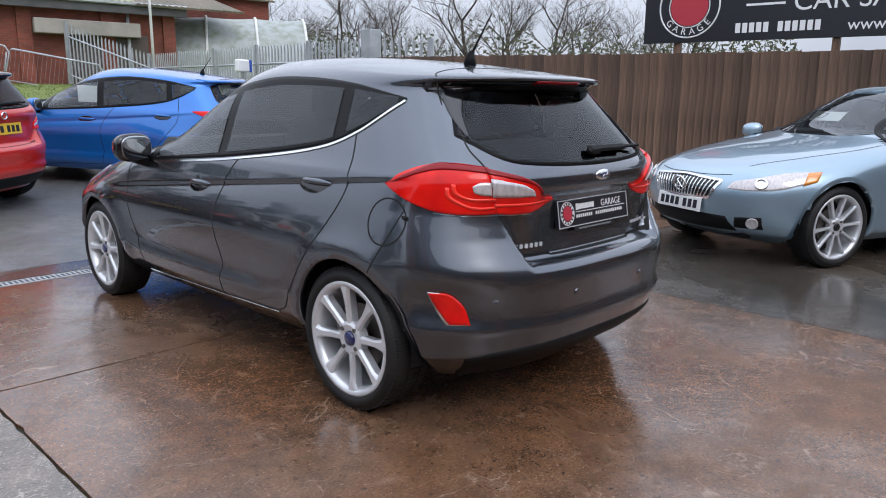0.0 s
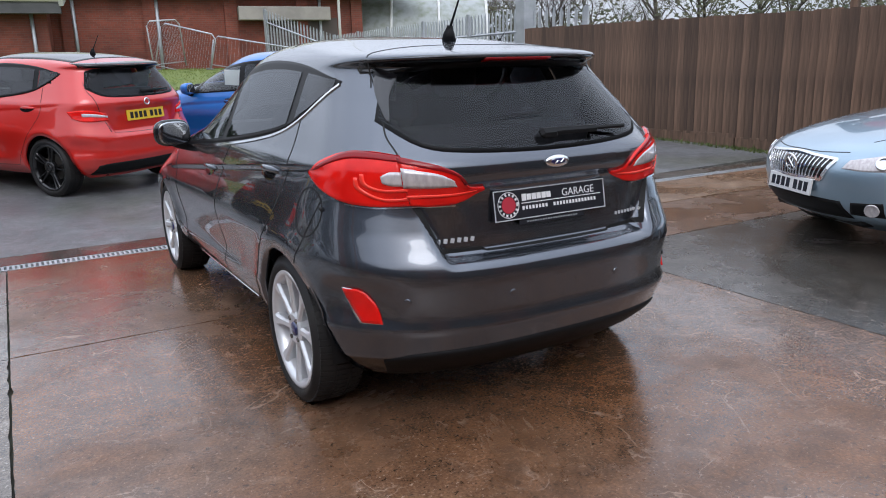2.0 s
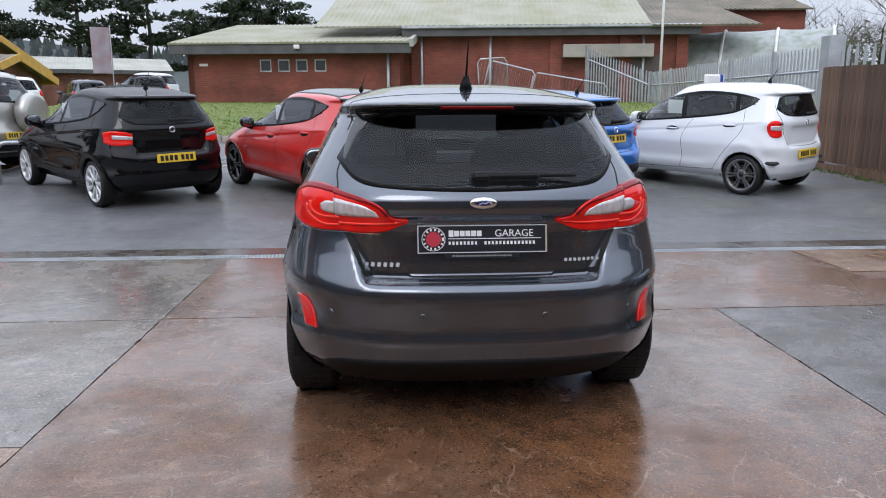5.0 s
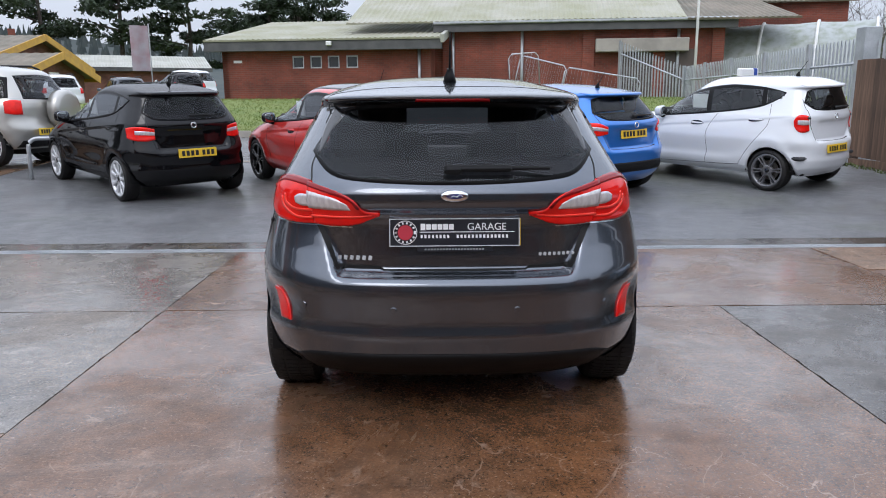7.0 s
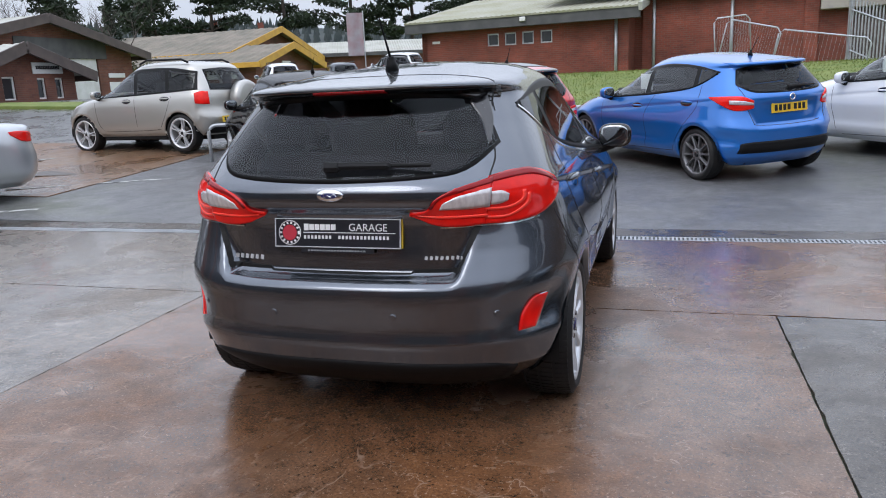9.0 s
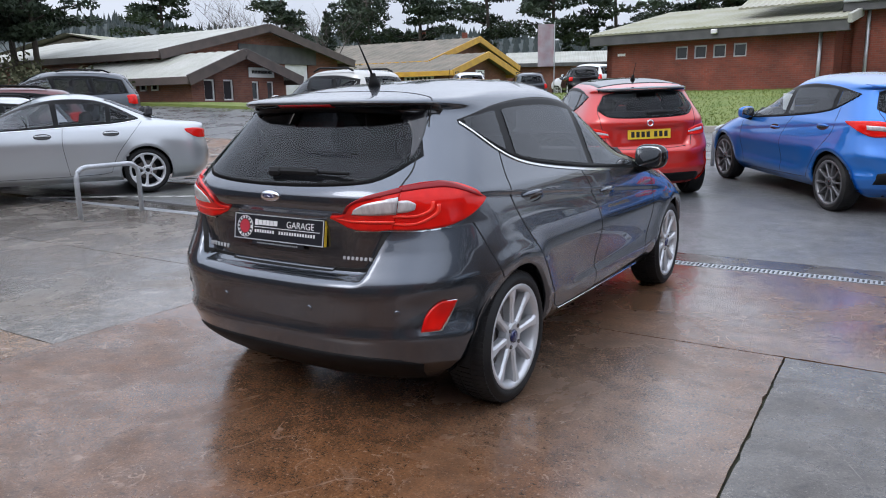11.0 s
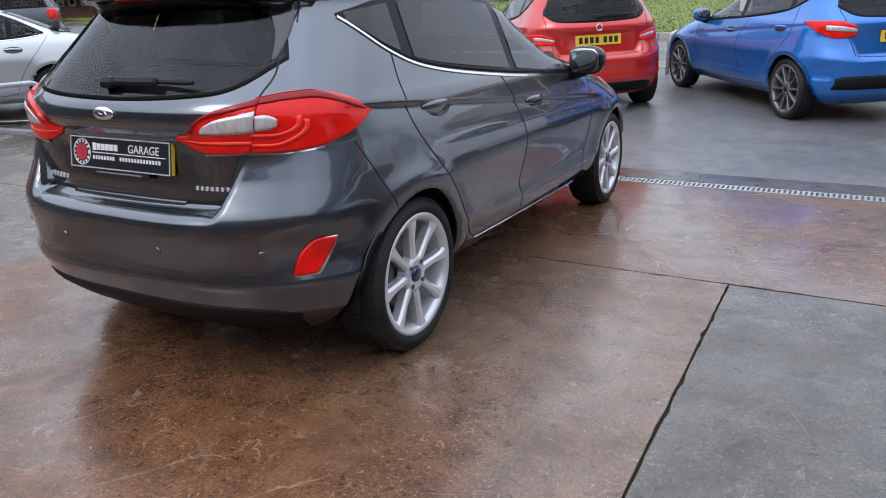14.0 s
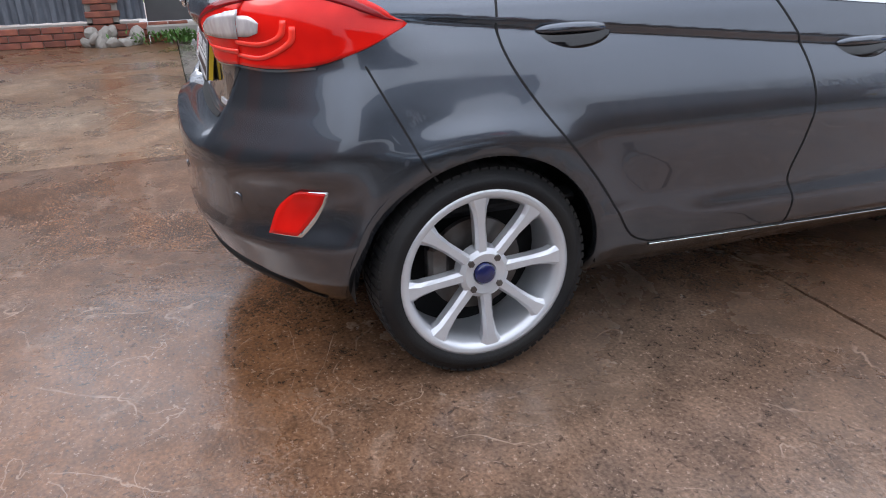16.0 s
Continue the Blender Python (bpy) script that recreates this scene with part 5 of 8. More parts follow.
def hero_car():
    c = Car(HATCH, "hatchback_car", pose(0, 0, 0), "dark grey metallic five-door hatchback parked on wet concrete", PAINT_GREY, wheel_r=0.303, fine=1.5, crease=0.013, recess=0.02)
    side_windows(c, HATCH_BELT, HATCH_TOP, [0.0, 0.155, 0.55, 0.875, 1.0], GLASS_DARK, GLASS_CLEAR,
                 [(1, -0.112, 1.262), (1, 0.075, 1.135), (1, 0.33, 1.054), (1, 0.91, 0.978), (1, 1.55, 0.924), (1, 2.02, 0.895)])
    rear_pane(c, [(-0.585, 0, 1.14), (-0.50, 0, 1.062), (-0.36, 0, 1.036), (0, 0, 1.024), (0.36, 0, 1.036), (0.50, 0, 1.062), (0.585, 0, 1.14)],
              [(-0.50, 0, 1.285), (-0.42, 0, 1.308), (-0.25, 0, 1.318), (0, 0, 1.322), (0.25, 0, 1.318), (0.42, 0, 1.308), (0.50, 0, 1.285)])
    windscreen(c, [(-0.62, 2, 1.04), (-0.3, 2, 1.015), (0, 2, 1.01), (0.3, 2, 1.015), (0.62, 2, 1.04)], [(-0.45, 1.5, 1.36), (0, 1.5, 1.39), (0.45, 1.5, 1.36)])
    # tail lamps: a red wrap-round lens split by the tailgate's edge, with a clear insert
    diag = (0.72, -0.69, 0)
    for s in (1, -1):
        f = lambda P: [(x * s, y, z) for x, y, z in P]
        d = (diag[0] * s, diag[1], 0)
        outer = c.patch("tail_lamp", f([(0.572, -0.56, 0.857), (0.66, -0.49, 0.856), (0.735, -0.40, 0.868), (0.775, -0.29, 0.905), (0.77, -0.185, 0.951)]),
                        f([(0.598, -0.54, 1.022), (0.66, -0.45, 1.036), (0.715, -0.36, 1.032), (0.755, -0.26, 1.0), (0.772, -0.183, 0.956)]), d, LAMP_RED, off=0.010, skirt=0.022, nu=34, nv=14, label="glossy red wrap-round lens")
        c.patch("lamp_upper_band", f([(0.597, -0.54, 1.002), (0.66, -0.45, 1.012), (0.715, -0.36, 1.008), (0.765, -0.20, 0.962)]),
                f([(0.598, -0.54, 1.021), (0.66, -0.45, 1.034), (0.715, -0.36, 1.030), (0.770, -0.19, 0.960)]), d, LAMP_DEEP, off=0.0125, skirt=0.003, nu=24, nv=3, parent=outer)
        c.patch("lamp_clear_insert", f([(0.588, -0.55, 0.929), (0.615, -0.525, 0.931), (0.637, -0.505, 0.940)]), f([(0.594, -0.55, 0.974), (0.62, -0.52, 0.974), (0.640, -0.50, 0.960)]), d, LAMP_CLEAR, off=0.0125, skirt=0.003, nu=12, nv=4, parent=outer, label="smoked clear insert")
        for grow in (0.0, 0.032):
            c.patch("lamp_light_guide", f([(0.578, -0.56, 0.910 - grow), (0.64, -0.50, 0.909 - grow), (0.680 + grow, -0.45, 0.932 - grow * 0.5), (0.685 + grow, -0.44, 0.968 - grow * 0.4)]),
                    f([(0.579, -0.56, 0.920 - grow), (0.635, -0.50, 0.919 - grow), (0.670 + grow, -0.46, 0.938 - grow * 0.5), (0.674 + grow, -0.45, 0.968 - grow * 0.4)]), d, LAMP_GUIDE, off=0.0125, skirt=0.003, nu=24, nv=2, parent=outer)
        e = (0.25 * s, -1, 0)
        g = lambda P: [((x + 0.1 * max(0.0, x - 0.45)) * s, -0.625 + 0.5 * max(0.0, x - 0.45), z) for x, z in P]
        inner = c.patch("tailgate_lamp", g([(0.300, 0.900), (0.35, 0.876), (0.41, 0.858), (0.48, 0.853), (0.552, 0.857)]),
                        g([(0.300, 0.906), (0.362, 0.914), (0.398, 0.955), (0.46, 0.985), (0.584, 1.019)]), e, LAMP_RED, off=0.012, skirt=0.03, nu=30, nv=14, label="glossy red lens on the tailgate")
        c.patch("lamp_upper_band", g([(0.385, 0.926), (0.412, 0.953), (0.47, 0.974), (0.581, 0.999)]), g([(0.372, 0.930), (0.400, 0.956), (0.46, 0.984), (0.583, 1.018)]), e, LAMP_DEEP, off=0.0145, skirt=0.003, nu=18, nv=3, parent=inner)
        c.patch("lamp_clear_insert", g([(0.412, 0.922), (0.49, 0.920), (0.570, 0.924)]), g([(0.424, 0.942), (0.48, 0.966), (0.577, 0.986)]), e, LAMP_CLEAR, off=0.0145, skirt=0.003, nu=14, nv=4, parent=inner, label="clear ribbed reversing insert")
        c.patch("lamp_light_guide", g([(0.33, 0.899), (0.42, 0.886), (0.562, 0.886)]), g([(0.33, 0.904), (0.42, 0.896), (0.563, 0.897)]), e, LAMP_GUIDE, off=0.0145, skirt=0.003, nu=16, nv=2, parent=inner)
        c.line("lamp_lower_strip", f([(0.41, -0.6, 0.848), (0.552, -0.58, 0.852), (0.66, -0.49, 0.851), (0.735, -0.40, 0.862)]), (0.4 * s, -0.9, 0), CHROME, 0.005, 0.004, 30, height=0.003)
        # bumper reflector in a bright-edged pocket
        pocket = c.patch("reflector_pocket", f([(0.766, -0.50, 0.446), (0.779, -0.47, 0.482), (0.793, -0.445, 0.53), (0.800, -0.43, 0.568)]), f([(0.722, -0.57, 0.449), (0.738, -0.55, 0.51), (0.760, -0.52, 0.552), (0.776, -0.50, 0.568)]), d, CHROME, off=0.002, skirt=0.004, nu=10, nv=6, label="satin bright reflector edge")
        c.patch("rear_reflector", f([(0.760, -0.51, 0.449), (0.773, -0.48, 0.484), (0.787, -0.45, 0.53), (0.795, -0.435, 0.566)]), f([(0.718, -0.578, 0.450), (0.733, -0.56, 0.515), (0.756, -0.525, 0.556), (0.773, -0.50, 0.569)]), d, LAMP_RED, off=0.007, skirt=0.007, nu=10, nv=6, parent=pocket, label="red reflector lens")
        # headlamp edge seen past the wing
        c.patch("headlamp", f([(0.62, 3.15, 0.66), (0.80, 2.9, 0.70), (0.84, 2.65, 0.80)]), f([(0.60, 3.1, 0.76), (0.78, 2.85, 0.82), (0.83, 2.62, 0.84)]), (0.8 * s, 0.6, 0.1), LAMP_CLEAR, off=0.005, skirt=0.012, nu=16, nv=6)
    # shut lines
    c.lines("tailgate_gap", [(0.565, -0.25, 1.352), (0.607, -0.45, 1.20), (0.618, -0.5, 1.10), (0.597, -0.55, 1.03), (0.575, -0.57, 0.94), (0.553, -0.58, 0.857)], (0.45, -0.9, 0.1), GAP, width=0.006)
    c.lines("tailgate_gap", [(0.545, -0.62, 0.858), (0.528, -0.62, 0.83), (0.502, -0.62, 0.77), (0.469, -0.62, 0.688)], (0.0, -1, 0), GAP, width=0.022)
    c.line("tailgate_gap", [(-0.475, 0, 0.694), (-0.45, 0, 0.684), (-0.38, 0, 0.678), (0, 0, 0.675), (0.38, 0, 0.678), (0.45, 0, 0.684), (0.475, 0, 0.694)], (0, -1, 0), GAP, 0.026)
    c.lines("tailgate_gap", [(0.0, -0.12, 1.4), (0.3, -0.13, 1.4), (0.50, -0.18, 1.38), (0.565, -0.25, 1.35)], (0.2, 0, 1), GAP, width=0.005)
    c.lines("bumper_gap", [(1, -0.375, 0.868), (1, -0.30, 0.75), (1, -0.22, 0.623), (1, -0.20, 0.59)], (0.93, -0.36, 0), GAP, width=0.005, curve=False)
    c.lines("door_gap", [(1, 0.078, 1.13), (1, 0.045, 1.02), (1, 0.046, 0.90), (1, 0.137, 0.748), (1, 0.314, 0.535), (1, 0.416, 0.39), (1, 0.455, 0.345), (1, 0.51, 0.318), (1, 0.60, 0.308), (1, 1.2, 0.285), (1, 1.85, 0.262)], (1, 0, 0), GAP, width=0.006, n=110)
    c.lines("door_gap", [(1, 0.86, 0.985), (1, 0.955, 0.86), (1, 1.01, 0.72), (1, 1.005, 0.58), (1, 0.99, 0.46), (1, 1.02, 0.385), (1, 1.03, 0.295)], (1, 0, 0), GAP, width=0.006)
    c.lines("door_gap", [(1, 2.02, 0.90), (1, 2.03, 0.82), (1, 2.0, 0.62), (1, 1.96, 0.45), (1, 1.92, 0.30)], (1, 0, 0), GAP, width=0.006)
    c.lines("sill_strip", [(1, 0.53, 0.300), (1, 1.2, 0.277), (1, 1.95, 0.252)], (1, 0, 0), CHROME, width=0.009, height=0.004)
    # fuel flap
    ring = [(-1, -0.215 + 0.088 * math.cos(a), 0.815 + 0.088 * math.sin(a)) for a in [2 * math.pi * i / 40 for i in range(41)]]
    c.line("fuel_flap_gap", ring, (-1, 0, 0), GAP, 0.006, n=70)
    hit, nn = c.project((-1, -0.295, 0.835), (-1, 0, 0), 0.002)
    part("fuel_flap_notch", box((0.006, 0.03, 0.018), hit, 0.005), GAP, c.root)
    # bumper lower valance, sensors, exhaust
    c.patch("rear_valance", [(-0.60, 0, 0.20), (-0.3, 0, 0.20), (0, 0, 0.20), (0.3, 0, 0.20), (0.60, 0, 0.20)], [(-0.66, 0, 0.300), (-0.52, 0, 0.335), (0, 0, 0.342), (0.52, 0, 0.335), (0.66, 0, 0.300)], (0, -1, 0), TRIM, off=0.004, skirt=0.01, nu=40, nv=8, label="matt black lower bumper insert")
    for x in (-0.62, -0.242, 0.242, 0.62):
        hit, nn = c.project((x, -0.7, 0.535), (0.2 * x, -1, 0), 0.001)
        v, f = lathe([(0.0, 0.013), (0.003, 0.011), (0.003, 0.009), (0.001, 0.009), (0.001, 0.0085), (0.0035, 0.008), (0.0035, 0)], 20)
        s = mesh_part("parking_sensor", v, f, PAINT_GREY, c.root, smooth=False)
        s.matrix_local = Matrix.Translation(hit) @ nn.to_track_quat("X", "Z").to_matrix().to_4x4()
    v, f = lathe([(0.0, 0.0), (0.0, 0.02), (0.09, 0.02), (0.09, 0.022), (0.0, 0.023), (-0.02, 0.023)], 20)
    e = mesh_part("exhaust_pipe", v, f, GAP, c.root, smooth=True)
    e.matrix_local = pose(0.45, -0.36, 0.255, 0, 0, -90) @ pose(0, 0, 0, 0, 18, 0)
    # high brake lamp and spoiler
    c.patch("high_brake_lamp", [(-0.155, 0, 1.336), (0.155, 0, 1.336)], [(-0.15, 0, 1.348), (0.15, 0, 1.348)], (0, -1, 0), LAMP_DEEP, off=0.006, skirt=0.004, nu=12, nv=2, curve=False)
    c.patch("spoiler_back", [(-0.55, -0.4, 1.298), (-0.3, -0.4, 1.312), (0, -0.4, 1.316), (0.3, -0.4, 1.312), (0.55, -0.4, 1.298)], [(-0.555, -0.4, 1.350), (-0.3, -0.4, 1.359), (0, -0.4, 1.361), (0.3, -0.4, 1.359), (0.555, -0.4, 1.350)], (0, -1, 0), GLOSSBLACK, off=0.002, skirt=0.004, nu=40, nv=6, label="gloss black back of the roof spoiler")
    c.both("spoiler_fin", [(0.580, -0.47, 1.128), (0.550, -0.42, 1.22), (0.50, -0.4, 1.290)], [(0.590, -0.46, 1.136), (0.598, -0.40, 1.23), (0.578, -0.36, 1.325)], (0.4, -0.9, 0), GLOSSBLACK, off=0.004, skirt=0.006, nu=14, nv=6, label="gloss black side fin beside the rear window")
    c.wiper(-0.005, 0.37, -0.585, 1.06, -42)
    c.aerial(0.10, 1.5, 0.21)
    c.mirror(1.80, 0.985, 0.80)
    c.handle(0.24, 0.917)
    c.handle(1.19, 0.833)
    # dealer plate: dark with a pale rim over the yellow plate, a round emblem, a word and bars for what is private
    p = part("dealer_plate", box((0.517, 0.016, 0.110), (0, 0.003, 0), 0.002), PLATE_DARK, c.root, "yellow-edged dark dealer plate")
    p.matrix_local = pose(0.0, -0.607, 0.826, -9, 0, 0)
    part("plate_edge", box((0.004, 0.012, 0.108), (0.2605, 0.002, 0)), PLATE_YELLOW, p, "yellow edge of the plate behind")
    part("plate_face", box((0.519, 0.004, 0.112), (0, -0.0065, 0)), PLATE_DARK, p)
    for sx, sz, x, z in ((0.517, 0.004, 0, 0.0535), (0.517, 0.004, 0, -0.0535), (0.004, 0.103, -0.2565, 0), (0.004, 0.103, 0.2565, 0)):
        part("plate_rim", box((sx, 0.004, sz), (x, -0.009, z)), SATIN, p)
    v, f = ring_geo(0.046, 0.0016, 40, 6)
    r = mesh_part("emblem_ring", v, f, SIGN_WHITE, p)
    r.matrix_local = pose(-0.195, -0.009, 0, 90, 0, 0)
    v, f = lathe([(0, 0), (0, 0.03), (0.002, 0.03), (0.002, 0)], 28)
    r = mesh_part("emblem_disc", v, f, SIGN_RED, p)
    r.matrix_local = pose(-0.195, -0.009, 0, 0, 0, -90)
    for i in range(9):
        a = radians(205 - 25 * i)
        for up in (1, -1):
            b3 = part("bar", box((0.007, 0.002, 0.009), (0, 0, 0)), SIGN_WHITE, p)
            b3.matrix_local = pose(-0.195 + 0.038 * math.cos(a), -0.0095, up * 0.038 * math.sin(a), 0, 90 - math.degrees(a) * up, 0)
    for i in range(6):
        part("bar", box((0.019, 0.002, 0.026 if i in (0,) else 0.022), (-0.125 + 0.0225 * i, -0.0095, 0.022)), SIGN_WHITE, p)
    lettering("lettering", "GARAGE", 0.040, pose(0.128, -0.0095, 0.021, 90, 0, 0), SIGN_WHITE, p, 0.0006)
    part("bar", box((0.375, 0.002, 0.003), (0.05, -0.0095, 0.0015)), SIGN_WHITE, p)
    for x, w in ((-0.078, 0.12), (0.11, 0.21)):
        k = int(w / 0.0145)
        for i in range(k):
            part("bar", box((0.0085, 0.002, 0.013), (x - w / 2 + w * (i + 0.5) / k, -0.0095, -0.016)), SIGN_WHITE, p)
    part("plate_footer", box((0.30, 0.006, 0.018), (0.0, -0.004, -0.067)), PLATE_DARK, p)
    for i in range(20):
        part("bar", box((0.008, 0.002, 0.006), (-0.115 + 0.012 * i, -0.008, -0.067)), GALV, p)
    # oval badge, maker's and trim plaques as plain strokes
    bm = bmesh.new()
    bmesh.ops.create_uvsphere(bm, u_segments=32, v_segments=12, radius=1)
    for v in bm.verts:
        v.co = Vector((v.co.x * 0.054, v.co.y * 0.009, v.co.z * 0.0225))
    b4 = part("oval_badge", bm, CHROME, c.root, smooth=True)
    b4.matrix_local = pose(0, -0.648, 0.975, -3, 0, 0)
    bm = bmesh.new()
    bmesh.ops.create_uvsphere(bm, u_segments=32, v_segments=12, radius=1)
    for v in bm.verts:
        v.co = Vector((v.co.x * 0.047, v.co.y * 0.010, v.co.z * 0.0175))
    o = part("badge_field", bm, BADGE_BLUE, b4, smooth=True)
    v, f = tube_along([(-0.03, -0.0105, 0.005), (-0.02, -0.0105, 0.009), (-0.018, -0.0105, -0.008), (-0.005, -0.0108, 0.002), (0.008, -0.0108, -0.004), (0.02, -0.0105, 0.008), (0.03, -0.0105, -0.003)], 0.0014, sides=5)
    mesh_part("badge_stroke", v, f, CHROME, b4)

    def plaque(x0, x1, z, n, h, slant):
        for i in range(n):
            x = x0 + (x1 - x0) * (i + 0.5) / n
            hit, nn = c.project((x, -0.6, z), (0, -1, 0), 0.002)
            w = (x1 - x0) / n * 0.72
            bm = bmesh.new()
            add_box(bm, (w * 0.78, 0.003, h), (0, 0, 0))
            q = part("plaque_stroke", bm, SATIN, c.root)
            q.matrix_local = Matrix.Translation(hit) @ pose(0, 0, 0, -4, slant, math.degrees(math.atan2(nn.x, -nn.y)))
    plaque(-0.475, -0.325, 0.722, 6, 0.017, 14)
    plaque(0.335, 0.49, 0.733, 8, 0.013, 14)
    c.wheels("eight", ALLOY, 0.205, 0.838)
    c.cabin()
    c.finish_body()
    return c


HERO = hero_car()


def hatchback(name, label, x, y, yaw, paint, dims, lamps, plate_z=0.82, wheel="five", alloy=None, roof=None, bumper_black=(0.26, 0.36), mirror=None, lamp_insert=True, plate_y=None, wheel_r=0.31, strip=False, spoiler=True, category="car", rear_low=1.03, fine=0.9, glass=None, card_or_glare=False, boxy=0.0):
    """A parked hatchback with its panes, lamps, plate and trim."""
    wb, tail, nose, half, high = dims
    c = Car(upright(HATCH, boxy), name, pose(x, y, ground_z(x, y), 0, 0, yaw), label, paint, wb, tail, nose, half, high, wheel_r, fine, "cars parked in the yard", crease=0.008, recess=0.02, category=category)
    # let the car stand on the slope with all wheels
    f = Vector((-math.sin(radians(yaw)), math.cos(radians(yaw)), 0))
    r = Vector((f.y, -f.x, 0))
    p = Vector((x, y, 0))
    zf, zr = ground_z(*(p + f * wb).xy), ground_z(*p.xy)
    zl, zt = ground_z(*(p - r * 0.7 + f * wb / 2).xy), ground_z(*(p + r * 0.7 + f * wb / 2).xy)
    c.root.matrix_world = pose(x, y, zr, 0, 0, yaw) @ pose(0, 0, 0, math.degrees(math.atan2(zf - zr, wb)), -math.degrees(math.atan2(zt - zl, 1.4)), 0)
    side_windows(c, HATCH_BELT, HATCH_TOP, [0.0, 0.155, 0.55, 0.875, 1.0], glass or GLASS_DARK, GLASS_CLEAR, [(1, -0.135, 1.272), (1, 0.075, 1.135), (1, 0.33, 1.054), (1, 0.91, 0.978), (1, 1.55, 0.924), (1, 2.02, 0.895)] if strip else None)
    rl = rear_low
    rear_pane(c, [(-0.585, 0, rl + 0.10), (-0.50, 0, rl + 0.03), (-0.36, 0, rl + 0.008), (0, 0, rl), (0.36, 0, rl + 0.008), (0.50, 0, rl + 0.03), (0.585, 0, rl + 0.10)],
              [(-0.50, 0, 1.285), (-0.42, 0, 1.308), (-0.25, 0, 1.318), (0, 0, 1.322), (0.25, 0, 1.318), (0.42, 0, 1.308), (0.50, 0, 1.285)], glass or GLASS_REAR)
    windscreen(c, [(-0.62, 2, 1.04), (-0.3, 2, 1.015), (0, 2, 1.01), (0.3, 2, 1.015), (0.62, 2, 1.04)], [(-0.45, 1.5, 1.36), (0, 1.5, 1.39), (0.45, 1.5, 1.36)])
    for s in (1, -1):
        g = lambda P: [(q[0] * s, q[1], q[2]) for q in P]
        low, up = lamps
        lamp = c.patch("tail_lamp", g(low), g(up), (0.62 * s, -0.78, 0), LAMP_RED, off=0.010, skirt=0.02, nu=24, nv=8, label="glossy red tail lamp")
        if lamp_insert:
            a = [Vector(q) for q in low]
            b2 = [Vector(q) for q in up]
            n = len(a)
            lo = [(a[i].lerp(b2[i], 0.42)) for i in range(n)][: max(2, n - 1)]
            hi = [(a[i].lerp(b2[i], 0.72)) for i in range(n)][: max(2, n - 1)]
            c.patch("lamp_clear_insert", g([tuple(q) for q in lo]), g([tuple(q) for q in hi]), (0.62 * s, -0.78, 0), LAMP_CLEAR, off=0.013, skirt=0.003, nu=12, nv=3, parent=lamp)
        c.patch("headlamp", g([(0.62, 3.15, 0.66), (0.80, 2.9, 0.70), (0.84, 2.65, 0.80)]), g([(0.60, 3.1, 0.76), (0.78, 2.85, 0.82), (0.83, 2.62, 0.84)]), (0.8 * s, 0.6, 0.1), LAMP_CLEAR, off=0.005, skirt=0.012, nu=12, nv=4)
    if bumper_black:
        z0, z1 = bumper_black
        c.patch("bumper_insert", [(-0.66, 0, z0), (0, 0, z0), (0.66, 0, z0)], [(-0.64, 0, z1), (-0.5, 0, z1 + 0.02), (0, 0, z1 + 0.02), (0.5, 0, z1 + 0.02), (0.64, 0, z1)], (0, -1, 0), TRIM, off=0.004, nu=30, nv=5, label="matt black bumper insert")
    if roof:
        c.patch("roof_panel", [(-0.52, -0.2, 1.4), (-0.52, 0.6, 1.4), (-0.50, 1.35, 1.4)], [(0.52, -0.2, 1.4), (0.52, 0.6, 1.4), (0.50, 1.35, 1.4)], (0, 0, 1), roof, off=0.002, skirt=0.003, nu=24, nv=16, curve=False)
    if spoiler:
        c.patch("spoiler_lip", [(-0.54, 0, 1.330), (0, 0, 1.334), (0.54, 0, 1.330)], [(-0.55, 0, 1.372), (0, 0, 1.38), (0.55, 0, 1.372)], (0, -1, 0), GLOSSBLACK if roof else paint, off=0.006, skirt=0.01, nu=24, nv=5)
    c.lines("tailgate_gap", [(0.607, -0.45, 1.20), (0.618, -0.5, 1.10), (0.597, -0.55, 1.03), (0.557, -0.58, 0.857), (0.525, -0.6, 0.77), (0.49, -0.6, 0.68)], (0.45, -0.9, 0.1), GAP, width=0.007, n=30)
    c.line("tailgate_gap", [(-0.49, 0, 0.685), (-0.38, 0, 0.667), (0, 0, 0.66), (0.38, 0, 0.667), (0.49, 0, 0.685)], (0, -1, 0), GAP, 0.012, n=30)
    c.lines("door_gap", [(1, 0.078, 1.13), (1, 0.046, 0.90), (1, 0.137, 0.748), (1, 0.314, 0.535), (1, 0.455, 0.345), (1, 0.60, 0.308), (1, 1.85, 0.262)], (1, 0, 0), GAP, width=0.006, n=50)
    c.lines("door_gap", [(1, 0.86, 0.985), (1, 0.955, 0.86), (1, 1.01, 0.72), (1, 0.99, 0.46), (1, 1.03, 0.295)], (1, 0, 0), GAP, width=0.006, n=24)
    c.lines("door_gap", [(1, 2.02, 0.90), (1, 2.0, 0.62), (1, 1.92, 0.30)], (1, 0, 0), GAP, width=0.006, n=16)
    kz = c.k[4]
    hit, nn = c.project((0, -1, plate_z * kz), (0, -1, 0), 0.008)
    c.plate(hit.y, hit.z, 0, 6)
    hit, nn = c.project((0, -1, 1.065 * kz), (0, -1, 0), 0.0)
    c.wiper(0.0, 0.36, hit.y, hit.z, -42)
    hit, nn = c.project((0, -1, 0.965 * kz), (0, -1, 0), 0.003)
    v, f2 = ring_geo(0.034, 0.008, 20, 6)
    b5 = mesh_part("round_badge", v, f2, CHROME, c.root, smooth=True)
    b5.matrix_local = Matrix.Translation(hit) @ pose(0, 0, 0, 86, 0, 0)
